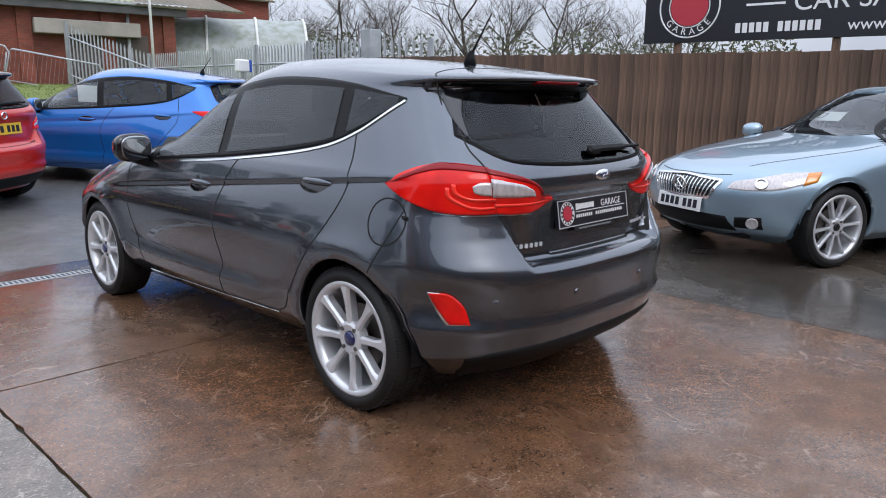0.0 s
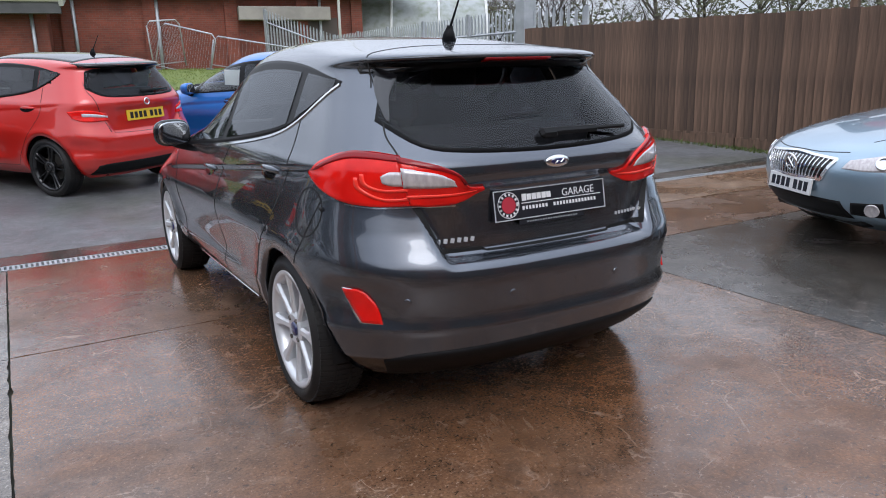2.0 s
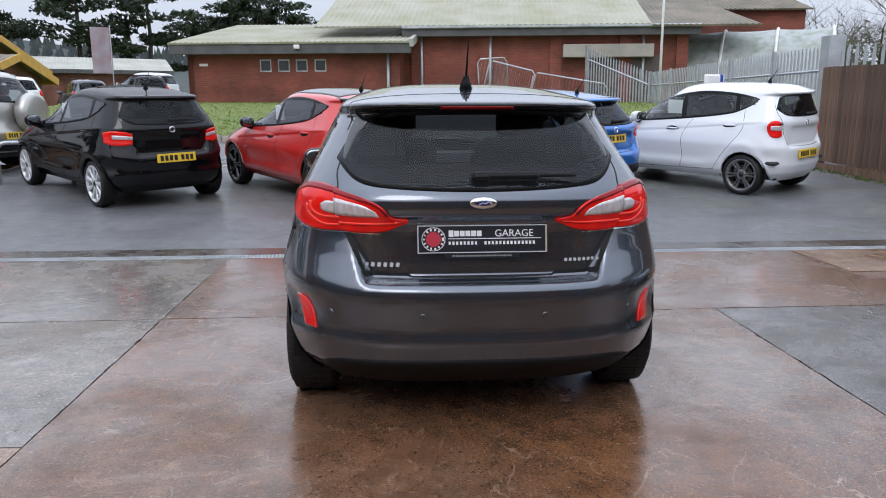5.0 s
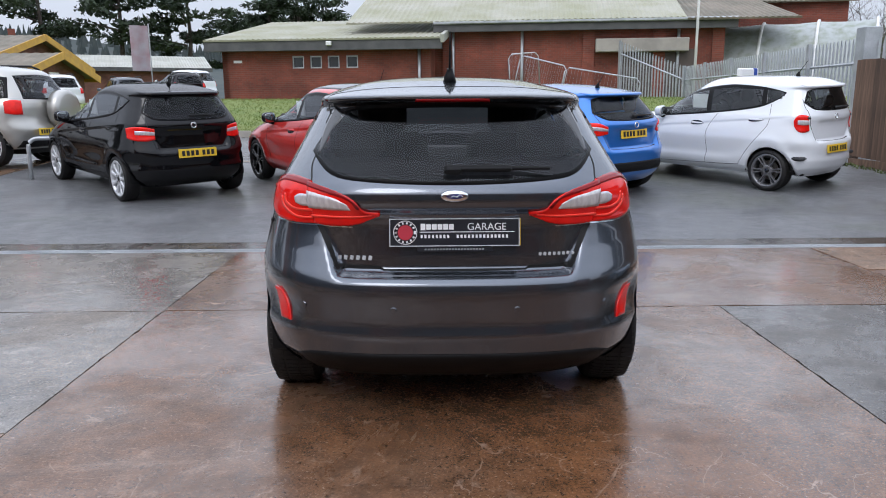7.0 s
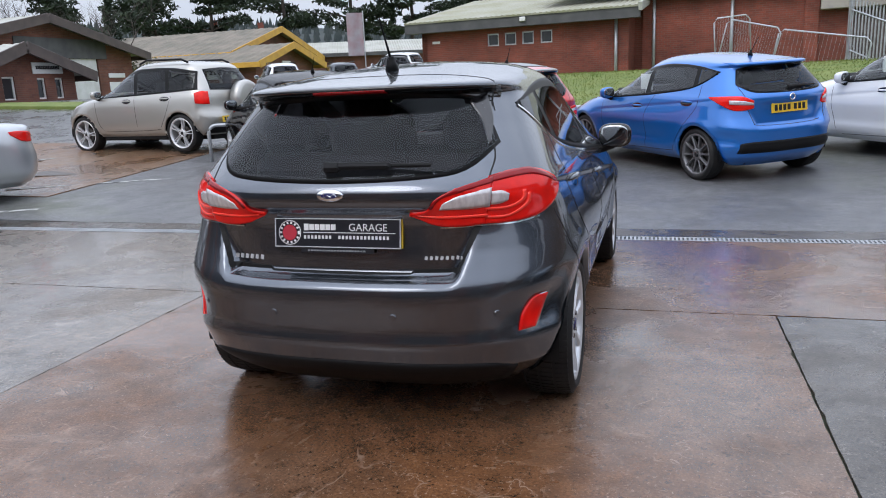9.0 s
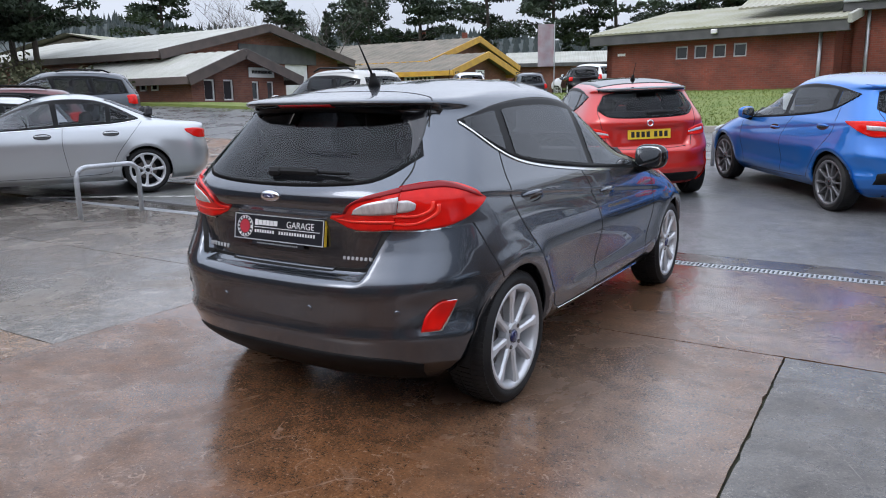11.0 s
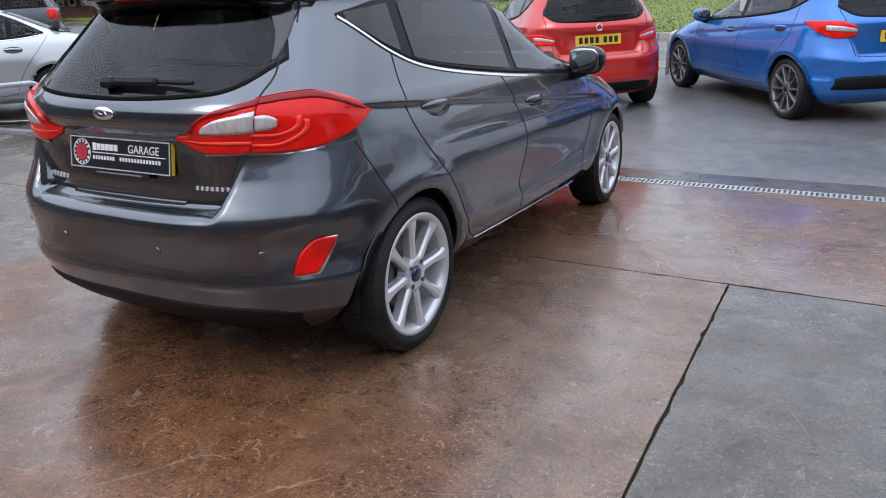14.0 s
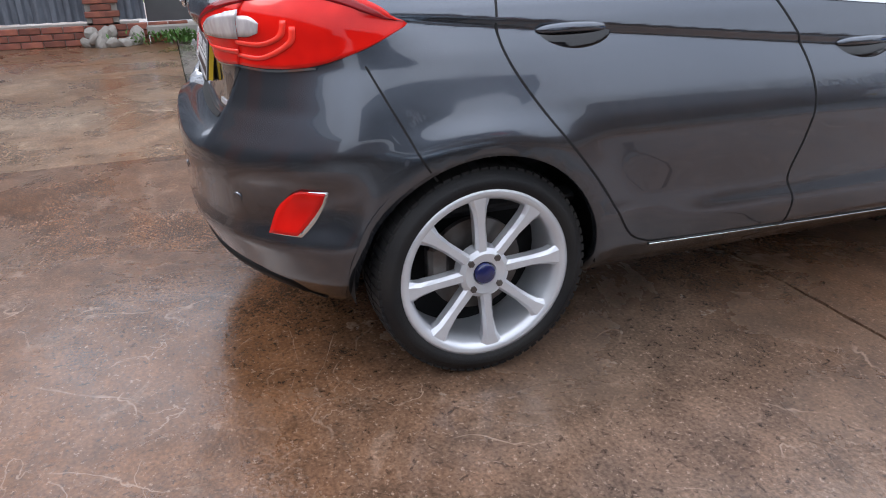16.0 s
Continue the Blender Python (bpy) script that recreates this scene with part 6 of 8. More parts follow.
    c.aerial(0.10, 1.6, 0.2)
    mx = c.at(0.80, 1.80, 0.985)
    c.mirror(mx[1], mx[2], mx[0], mirror or paint)
    c.handle(0.24, 0.917)
    c.handle(1.19, 0.833)
    c.wheels(wheel, alloy or ALLOY, 0.2, half - 0.03, GLOSSBLACK)
    # a real card in blue and white cars; a painted window reflection in red and black
    if card_or_glare:
        q = part("price_card", box((0.012, 0.26, 0.2), (-0.60 * c.k[3], c.at(0, 1.3, 0)[1], 1.13 * kz), 0.002), CARD, c.root, "white panel behind the side glass, card and stand-in reflection")
    c.cabin()
    c.finish_body()
    return c


hatchback("red_hatchback", "red five-door hatchback with black roof and black wheels", -0.72, 6.53, 35, PAINT_RED, (2.465, 0.70, 0.83, 0.866, 1.475),
          ([(0.50, -0.6, 0.80), (0.62, -0.54, 0.795), (0.70, -0.45, 0.80), (0.745, -0.36, 0.83)], [(0.50, -0.58, 0.87), (0.61, -0.53, 0.905), (0.69, -0.44, 0.915), (0.75, -0.30, 0.90)]),
          0.83, "five", ALLOY_BLACK, GLOSSBLACK, (0.24, 0.34), GLOSSBLACK, plate_y=None, card_or_glare=True, boxy=0.5)
hatchback("blue_hatchback", "bright blue metallic five-door hatchback with black bumper insert", 2.23, 6.69, 36.5, PAINT_BLUE, (2.525, 0.66, 0.80, 0.87, 1.455),
          ([(0.50, -0.6, 0.87), (0.60, -0.55, 0.845), (0.70, -0.44, 0.86), (0.79, -0.17, 0.985)], [(0.49, -0.58, 0.955), (0.60, -0.52, 1.0), (0.70, -0.40, 1.005), (0.79, -0.165, 0.995)]),
          0.85, "ten", ALLOY_TWO, None, (0.36, 0.47), None, card_or_glare=True)
hatchback("white_hatchback", "small white five-door hatchback parked beside the wooden fence", 5.14, 7.02, 35, PAINT_WHITE, (2.425, 0.55, 0.64, 0.80, 1.54),
          ([(0.60, -0.58, 0.80), (0.66, -0.52, 0.78), (0.72, -0.43, 0.80), (0.74, -0.37, 0.87)], [(0.61, -0.55, 0.985), (0.66, -0.49, 1.0), (0.71, -0.41, 0.99), (0.74, -0.36, 0.93)]),
          0.56, "six", ALLOY_TWO, None, None, None, wheel_r=0.285, card_or_glare=True, rear_low=1.05, boxy=0.95)
hatchback("black_hatchback", "black five-door hatchback with silver wheel covers", -3.58, 6.70, 43, PAINT_BLACK, (2.45, 0.62, 0.78, 0.865, 1.5),
          ([(0.52, -0.6, 0.80), (0.60, -0.55, 0.785), (0.70, -0.44, 0.79), (0.76, -0.33, 0.82)], [(0.50, -0.58, 0.93), (0.60, -0.53, 0.955), (0.69, -0.42, 0.96), (0.76, -0.30, 0.94)]),
          0.62, "cover", ALLOY, None, None, None, wheel_r=0.295, card_or_glare=True, boxy=0.5)


def saloon(name, label, x, y, yaw, paint, dims, front=False, wheel="ten", wheel_r=0.32):
    wb, tail, nose, half, high = dims
    c = Car(SEDAN, name, pose(x, y, ground_z(x, y), 0, 0, yaw), label, paint, wb, tail, nose, half, high, wheel_r, 0.75, "cars parked in the yard", base=(2.73, 0.985, 0.82, 0.868, 1.44))
    belt = [(1, 0.06, 1.06), (1, 0.4, 1.005), (1, 0.95, 0.975), (1, 1.6, 0.94), (1, 2.12, 0.92)]
    top = [(1, 0.055, 1.07), (1, 0.42, 1.27), (1, 0.72, 1.345), (1, 1.2, 1.335), (1, 1.65, 1.2), (1, 2.14, 0.935)]
    side_windows(c, belt, top, [0.0, 0.2, 0.52, 0.9, 1.0], GLASS_REAR, GLASS_CLEAR, [(1, 0.04, 1.052), (1, 0.4, 0.997), (1, 0.95, 0.966), (1, 1.6, 0.931), (1, 2.14, 0.912)])
    windscreen(c, [(-0.62, 2, 1.03), (-0.3, 2, 1.0), (0, 2, 0.995), (0.3, 2, 1.0), (0.62, 2, 1.03)], [(-0.46, 1.5, 1.34), (0, 1.5, 1.375), (0.46, 1.5, 1.34)])
    rear_pane(c, [(-0.60, 0, 1.07), (0, 0, 1.055), (0.60, 0, 1.07)], [(-0.46, 0, 1.33), (0, 0, 1.36), (0.46, 0, 1.33)])
    for s in (1, -1):
        g = lambda P: [(q[0] * s, q[1], q[2]) for q in P]
        c.patch("tail_lamp", g([(0.50, -0.94, 0.76), (0.66, -0.85, 0.76), (0.76, -0.72, 0.78), (0.80, -0.58, 0.86)]), g([(0.50, -0.94, 0.87), (0.66, -0.85, 0.90), (0.76, -0.70, 0.91), (0.80, -0.56, 0.90)]), (0.7 * s, -0.7, 0), LAMP_RED, off=0.008, skirt=0.02, nu=20, nv=6)
        lamp = c.patch("headlamp", g([(0.40, 3.40, 0.60), (0.55, 3.34, 0.595), (0.70, 3.2, 0.615), (0.80, 2.98, 0.68)]), g([(0.42, 3.36, 0.655), (0.55, 3.28, 0.69), (0.68, 3.12, 0.74), (0.795, 2.92, 0.755)]), (0.42 * s, 0.9, 0.1), LAMP_CLEAR, off=0.004, skirt=0.015, nu=24, nv=8, label="large clear headlamp")
        c.patch("indicator_lens", g([(0.76, 3.06, 0.645), (0.80, 2.96, 0.68)]), g([(0.765, 3.02, 0.745), (0.798, 2.92, 0.752)]), (0.7 * s, 0.7, 0.1), LAMP_AMBER, off=0.008, skirt=0.003, nu=6, nv=4, parent=lamp, curve=False)
        hit, nn = c.project(c.at(0.60 * s, 3.28, 0.655), (0.42 * s, 0.9, 0.0), 0.004)
        v, f = lathe([(0.0, 0.05), (0.006, 0.048), (0.01, 0.035), (0.004, 0.033), (0.012, 0.0)], 24)
        o = mesh_part("lamp_projector", v, f, CHROME, lamp, smooth=True)
        o.matrix_local = Matrix.Translation(hit) @ nn.to_track_quat("X", "Z").to_matrix().to_4x4()
        fog = c.patch("fog_lamp_pocket", g([(0.46, 3.4, 0.30), (0.64, 3.3, 0.30)]), g([(0.48, 3.4, 0.385), (0.64, 3.3, 0.40)]), (0.3 * s, 0.95, 0), TRIM, off=0.003, skirt=0.004, nu=10, nv=5, curve=False)
        hit, nn = c.project(c.at(0.575 * s, 3.3, 0.345), (0.3 * s, 0.95, 0), 0.004)
        v, f = lathe([(0.0, 0.047), (0.008, 0.044), (0.004, 0.036), (0.01, 0.0)], 20)
        o = mesh_part("fog_lamp", v, f, LAMP_CLEAR, fog, smooth=True)
        o.matrix_local = Matrix.Translation(hit) @ nn.to_track_quat("X", "Z").to_matrix().to_4x4()
    # grille: a dark pocket, bright surround and upright bars
    gl = c.patch("grille", [(-0.30, 3.5, 0.52), (0, 3.5, 0.515), (0.30, 3.5, 0.52)], [(-0.37, 3.5, 0.655), (0, 3.5, 0.675), (0.37, 3.5, 0.655)], (0, 1, 0), GLOSSBLACK, off=0.003, skirt=0.005, nu=20, nv=6)
    for i in range(19):
        t = i / 18
        c.line("grille_bar", [(-0.29 + 0.58 * t, 3.5, 0.524), (-0.36 + 0.72 * t, 3.5, 0.664 - 0.01 * abs(2 * t - 1))], (0, 1, 0), CHROME, 0.010, 0.004, 6, curve=False, parent=gl, height=0.004)
    c.line("grille_rim", [(-0.30, 3.5, 0.518), (-0.375, 3.5, 0.662), (0, 3.5, 0.684), (0.375, 3.5, 0.662), (0.30, 3.5, 0.518), (0, 3.5, 0.512), (-0.30, 3.5, 0.518)], (0, 1, 0), CHROME, 0.02, 0.002, 80, curve=False, parent=gl, height=0.006)
    hit, nn = c.project(c.at(0, 3.5, 0.60), (0, 1, 0), 0.012)
    v, f = ring_geo(0.058, 0.008, 28, 6)
    o = mesh_part("oval_emblem", [(a * 1.15, b2, z) for a, b2, z in v], f, CHROME, gl, smooth=True)
    o.matrix_local = Matrix.Translation(hit) @ pose(0, 0, 0, 80, 0, 0)
    v, f = tube_along([(0.03, 0.03, 0), (-0.02, -0.03, 0), (0.035, -0.03, 0)], 0.007, sides=6)
    mesh_part("emblem_stroke", v, f, CHROME, o)
    c.patch("lower_grille", [(-0.46, 3.5, 0.27), (0, 3.5, 0.26), (0.46, 3.5, 0.27)], [(-0.42, 3.5, 0.385), (0, 3.5, 0.39), (0.42, 3.5, 0.385)], (0, 1, 0), TRIM, off=0.003, skirt=0.005, nu=20, nv=5, label="black lower grille")
    kz = c.k[4]
    hit, nn = c.project((0, 4, 0.455 * kz), (0, 1, 0), 0.012)
    c.plate(hit.y, hit.z, 0, 6, PLATE_WHITE, front=True)
    c.line("bonnet_gap", [(-0.40, 3.30, 0.70), (-0.2, 3.4, 0.69), (0, 3.4, 0.69), (0.2, 3.4, 0.69), (0.40, 3.30, 0.70)], (0, 1, 0.1), GAP, 0.007)
    c.lines("bonnet_gap", [(0.42, 3.25, 0.75), (0.58, 2.9, 0.85), (0.68, 2.5, 0.92), (0.70, 2.2, 0.96)], (0.15, 0.2, 1), GAP, width=0.007)
    c.lines("door_gap", [(1, 0.02, 1.03), (1, 0.16, 0.86), (1, 0.36, 0.60), (1, 0.47, 0.40), (1, 0.60, 0.29), (1, 1.9, 0.27)], (1, 0, 0), GAP, width=0.006, n=40)
    c.lines("door_gap", [(1, 1.06, 0.965), (1, 1.08, 0.7), (1, 1.02, 0.29)], (1, 0, 0), GAP, width=0.006, n=20)
    c.lines("door_gap", [(1, 2.16, 0.91), (1, 2.18, 0.7), (1, 2.08, 0.28)], (1, 0, 0), GAP, width=0.006, n=20)
    mx = c.at(0.80, 1.92, 0.985)
    c.mirror(mx[1], mx[2], mx[0], paint)
    c.handle(0.45, 0.865)
    c.handle(1.32, 0.845)
    c.wheels(wheel, ALLOY, 0.22, half - 0.03, GLOSSBLACK)
    v, f = tube_along([(-0.5, 2.02, 0.995), (-0.1, 1.98, 1.015), (0.3, 2.0, 1.0)], 0.012, sides=6)
    v = [c.at(*q) for q in v]
    mesh_part("front_wiper", v, f, TRIM, c.root)
    c.cabin()
    c.finish_body()
    return c


LEX = saloon("pale_blue_saloon", "pale blue metallic saloon parked nose towards the hatchback", 6.34, -0.92, 65.8, PAINT_ICE, (2.73, 0.99, 0.82, 0.9, 1.425), True, "ten")
q = part("price_card", box((0.34, 0.006, 0.13), (0, 0, 0), 0.002), CARD, LEX.root, "white price card inside the windscreen")
q.matrix_local = pose(0.33, 1.60, 1.13, -50, 0, 180)
lettering("lettering", "£7", 0.11, pose(-0.06, -0.005, 0, 90, 0, 0), PLATE_DARK, q, 0.0006)
saloon("silver_saloon", "silver four-door saloon parked behind a steel hoop", -8.02, 4.5, 150, PAINT_SILVER, (2.76, 1.0, 0.78, 0.885, 1.45), False, "seven")


def offroader(name, label, x, y, yaw, paint, wheel_r=0.35, spare=True, dims=(2.49, 0.76, 0.80, 0.868, 1.68), fine=0.6, group="cars parked in the yard", sunk=0.0):
    wb, tail, nose, half, high = dims
    c = Car(SUV, name, pose(x, y, ground_z(x, y) - sunk, 0, 0, yaw), label, paint, wb, tail, nose, half, high, wheel_r, fine, group, base=(2.49, 0.76, 0.80, 0.862, 1.68))
    belt = [(1, -0.42, 1.12), (1, 0.2, 1.09), (1, 1.0, 1.06), (1, 1.7, 1.04), (1, 2.15, 1.03)]
    top = [(1, -0.32, 1.45), (1, 0.2, 1.53), (1, 0.8, 1.545), (1, 1.2, 1.52), (1, 1.7, 1.35), (1, 2.16, 1.05)]
    side_windows(c, belt, top, [0.0, 0.26, 0.56, 0.9, 1.0], GLASS_REAR, GLASS_CLEAR)
    rear_pane(c, [(-0.58, 0, 1.12), (0, 0, 1.11), (0.58, 0, 1.12)], [(-0.50, 0, 1.47), (0, 0, 1.5), (0.50, 0, 1.47)])
    windscreen(c, [(-0.62, 2, 1.15), (0, 2, 1.12), (0.62, 2, 1.15)], [(-0.5, 1.5, 1.53), (0, 1.5, 1.57), (0.5, 1.5, 1.53)])
    for s in (1, -1):
        g = lambda P: [(q2[0] * s, q2[1], q2[2]) for q2 in P]
        c.patch("tail_lamp", g([(0.66, -0.6, 0.86), (0.74, -0.5, 0.86), (0.80, -0.38, 0.88)]), g([(0.65, -0.58, 1.08), (0.73, -0.48, 1.09), (0.78, -0.36, 1.06)]), (0.7 * s, -0.7, 0), LAMP_RED, off=0.01, skirt=0.02, nu=12, nv=8)
        c.patch("headlamp", g([(0.5, 3.1, 0.78), (0.72, 2.95, 0.80), (0.82, 2.7, 0.86)]), g([(0.5, 3.05, 0.9), (0.72, 2.9, 0.93), (0.82, 2.65, 0.95)]), (0.6 * s, 0.8, 0.1), LAMP_CLEAR, off=0.005, skirt=0.012, nu=12, nv=4)
        v, f = tube_along([(s * 0.56, -0.1, 1.62 * high / 1.68), (s * 0.56, 0.05, 1.68 * high / 1.68), (s * 0.56, 0.9, 1.70 * high / 1.68), (s * 0.54, 1.1, 1.64 * high / 1.68)], 0.02, sides=8)
        mesh_part("roof_rail", v, f, TRIM, c.root, smooth=True)
    c.lines("door_gap", [(1, 0.12, 1.08), (1, 0.25, 0.8), (1, 0.43, 0.5), (1, 0.6, 0.42), (1, 1.9, 0.40)], (1, 0, 0), GAP, width=0.007, n=30)
    c.lines("door_gap", [(1, 1.05, 1.05), (1, 1.04, 0.42)], (1, 0, 0), GAP, width=0.007, n=10, curve=False)
    c.lines("door_gap", [(1, 2.1, 1.02), (1, 2.05, 0.6), (1, 1.95, 0.42)], (1, 0, 0), GAP, width=0.007, n=12)
    c.patch("bumper_insert", [(-0.7, 0, 0.33), (0, 0, 0.33), (0.7, 0, 0.33)], [(-0.7, 0, 0.44), (0, 0, 0.46), (0.7, 0, 0.44)], (0, -1, 0), TRIM, off=0.004, nu=20, nv=4)
    if spare:
        v, f = lathe([(-0.10, 0.0), (-0.10, 0.27), (-0.07, 0.33), (0.06, 0.345), (0.12, 0.32), (0.135, 0.26), (0.14, 0.0)], 40)
        o = mesh_part("spare_wheel_cover", v, f, paint, c.root, "moulded spare wheel cover", smooth=True)
        o.matrix_local = pose(0.08, -0.80, 0.93, 0, 0, -90)
    c.plate(c.at(0, -0.775, 0)[1], 0.58, -0.3 if spare else 0, 4)
    mx = c.at(0.82, 1.95, 1.1)
    c.mirror(mx[1], mx[2], mx[0], paint)
    c.handle(0.3, 0.98)
    c.handle(1.25, 0.96)
    c.wheels("five", ALLOY, 0.225, half - 0.03, GLOSSBLACK)
    c.cabin(0.6)
    c.finish_body()
    return c


offroader("silver_offroader", "muddy champagne-silver off-roader with spare wheel on its tail", -7.22, 9.47, 82, PAINT_BEIGE)
# cars further off, along the road and before the workshops
offroader("white_offroader", "white sport utility car parked far off", -15.8, 28.5, 40, PAINT_WHITE, 0.34, False, fine=0.35, group="cars parked far off", sunk=0.45)
offroader("dark_offroader", "dark slate sport utility car parked far off", -14.3, 32.0, 35, PAINT_SLATE, 0.34, False, fine=0.35, group="cars parked far off", sunk=0.45)
offroader("black_estate", "black estate car parked by the workshops", -12.4, 34.5, 30, PAINT_BLACK, 0.33, False, (2.6, 0.85, 0.85, 0.87, 1.5), 0.35, "cars parked far off")
offroader("white_van", "white van parked beside the grey shed", -13.5, 40.0, 70, PAINT_WHITE, 0.33, False, (2.7, 0.9, 0.9, 0.92, 1.9), 0.35, "cars parked far off")
offroader("maroon_estate", "maroon estate car parked behind the silver saloon", -13.2, 6.0, 150, PAINT_MAROON, 0.32, False, (2.7, 0.95, 0.85, 0.87, 1.5), 0.4, "cars parked far off")
offroader("dark_people_carrier", "dark grey people carrier with tinted rear glass", -15.5, 9.0, 150, PAINT_SLATE, 0.33, False, (2.75, 0.9, 0.85, 0.9, 1.72), 0.4, "cars parked far off")
offroader("white_estate", "white estate car beside the silver saloon", -10.6, 4.2, 150, PAINT_WHITE, 0.31, False, (2.6, 0.85, 0.85, 0.87, 1.42), 0.4, "cars parked far off")

# ---------- wooden fence and the sign over it ----------
FENCE_LINE = [Vector((7.0, 8.95, 0)), Vector((7.16, 6.9, 0)), Vector((7.45, 4.44, 0)), Vector((7.6, 3.2, 0)), Vector((7.95, 0.0, 0)), Vector((8.35, -3.6, 0)), Vector((8.6, -6.0, 0))]
fence = thing("wooden_fence", pose(0, 0, 0), "tall brown featheredge timber fence, weathered and stained", "fence")


def fence_boards():
    rnd = random.Random(5)
    pts = resample(FENCE_LINE, 126, False)
    bm = box((0.018, 0.136, 1.0), (0, 0, 0.5))
    for v in bm.verts:
        if v.co.y > 0:
            v.co.x -= 0.008
    me = finish(bm, "plank", FENCEWOOD)
    for i, (a, b2) in enumerate(zip(pts, pts[1:])):
        c = (a + b2) / 2
        d = (b2 - a)
        z0 = ground_z(c.x, c.y) + 0.14
        top = 1.92 + 0.012 * (c.y - 3) + rnd.uniform(-0.008, 0.012)
        ob = new("plank", me)
        ob.parent = fence
        ob.matrix_local = pose(c.x + rnd.uniform(-0.004, 0.004), c.y, z0, rnd.uniform(-0.3, 0.3), rnd.uniform(-0.3, 0.3), math.degrees(math.atan2(-d.x, d.y)) + 180 + 6 + rnd.uniform(-1, 1)) @ Matrix.Diagonal((1, 1, top - z0, 1))
    for a, b2 in zip(FENCE_LINE, FENCE_LINE[1:]):
        n = max(1, round((b2 - a).length / 2.2))
        for k in range(n):
            p, q = a.lerp(b2, k / n), a.lerp(b2, (k + 1) / n)
            d = q - p
            ang = math.degrees(math.atan2(-d.x, d.y))
            z0 = min(ground_z(p.x, p.y), ground_z(q.x, q.y))
            g = part("gravel_board", box((0.03, d.length - 0.02, 0.34), (0, 0, 0), 0.003), FENCEWOOD, fence)
            g.matrix_local = pose((p.x + q.x) / 2, (p.y + q.y) / 2, z0 + 0.03, 0, 0, ang)
            r = part("post", box((0.1, 0.1, 1.75), (-0.09, 0, 0), 0.005), FENCEWOOD, fence)
            r.matrix_local = pose(p.x, p.y, z0 + 0.9, 0, 0, ang)
            for z in (0.45, 1.1, 1.7):
                r = part("rail", box((0.05, d.length, 0.08), (-0.05, 0, 0)), FENCEWOOD, fence)
                r.matrix_local = pose((p.x + q.x) / 2, (p.y + q.y) / 2, z0 + z, 0, 0, ang)


fence_boards()


def moss_strip():
    """Weeds and moss along the foot of the fence."""
    rnd = random.Random(8)
    vs, fs = [], []
    for i in range(2600):
        t = rnd.random() ** 0.8
        p = resample_at(t)
        x, y = p.x - 0.04 - abs(rnd.gauss(0, 0.10)), p.y
        z = ground_z(x, y)
        h, w, a = rnd.uniform(0.01, 0.05) * (2.2 if rnd.random() < 0.06 else 1), rnd.uniform(0.008, 0.02), rnd.uniform(0, 6.28)
        o = len(vs)
        lean = rnd.uniform(-0.03, 0.03)
        vs += [(x - w * math.cos(a), y - w * math.sin(a), z - 0.005), (x + w * math.cos(a), y + w * math.sin(a), z - 0.005), (x + lean, y + lean, z + h)]
        fs.append((o, o + 1, o + 2))
    tagged(mesh_part("weeds", vs, fs, MOSS), "moss and small weeds along the fence foot", "weeds", kind="stuff")


def resample_at(t):
    k = t * (len(FENCE_LINE) - 2)
    i = min(int(k), len(FENCE_LINE) - 2)
    return FENCE_LINE[i].lerp(FENCE_LINE[i + 1], k - i)


moss_strip()


def big_sign():
    s = thing("sign_board", pose(7.66, 3.52, 2.07, 0, 0, 6.3), "long black sign board with white lettering above the fence", "sign")
    L = 7.0
    part("board", box((0.03, L, 1.15), (0, -L / 2, 0.575), 0.004), BLACK_BOARD, s)
    for y in (-0.5, -2.6, -4.7, -6.6):
        part("post", box((0.09, 0.09, 3.1), (0.07, y, -0.5)), FENCEWOOD, s)
    face = pose(-0.017, 0, 0, 90, 0, -90)
    for r, w in ((0.43, 0.012), (0.29, 0.008)):
        v, f = ring_geo(r, w, 56, 6)
        o = mesh_part("emblem_ring", v, f, SIGN_WHITE, s, smooth=True)
        o.matrix_local = pose(-0.02, -0.66, 0.50, 0, 90, 0)
    v, f = lathe([(0.0, 0.0), (0.0, 0.27), (0.006, 0.27), (0.006, 0.0)], 40)
    o = mesh_part("emblem_disc", v, f, SIGN_RED, s)
    o.matrix_local = pose(-0.016, -0.66, 0.50, 0, 0, 180)
    for i, ch in enumerate("GARAGE"):
        a = radians(-90 - 50 + 20 * i)
        lettering("lettering", ch, 0.13, pose(-0.022, -0.66 - 0.355 * math.cos(a), 0.50 + 0.355 * math.sin(a), 0, 0, -90) @ pose(0, 0, 0, 90, 0, 0) @ pose(0, 0, 0, 0, 0, math.degrees(a) + 90), SIGN_WHITE, s, 0.002)
    lettering("lettering", "CAR SALES", 0.34, pose(-0.018, -2.05, 0.47, 0, 0, -90) @ pose(0, 0, 0, 90, 0, 0), SIGN_WHITE, s, 0.002, "LEFT")
    part("bar", box((0.006, 0.5, 0.03), (-0.018, -1.7, 0.47)), SIGN_WHITE, s)
    for i in range(12):
        if i != 5:
            part("bar", box((0.006, 0.065, 0.13), (-0.018, -1.36 - 0.092 * i, 0.17)), SIGN_WHITE, s)
    lettering("lettering", "www.", 0.2, pose(-0.018, -2.72, 0.15, 0, 0, -90) @ pose(0, 0, 0, 90, 0, 0), SIGN_WHITE, s, 0.002, "LEFT")
    for i in range(14):
        part("bar", box((0.006, 0.08, 0.12), (-0.018, -3.28 - 0.11 * i, 0.15)), SIGN_WHITE, s)


big_sign()

# ---------- palisade, polytunnel, site fences, pole ----------


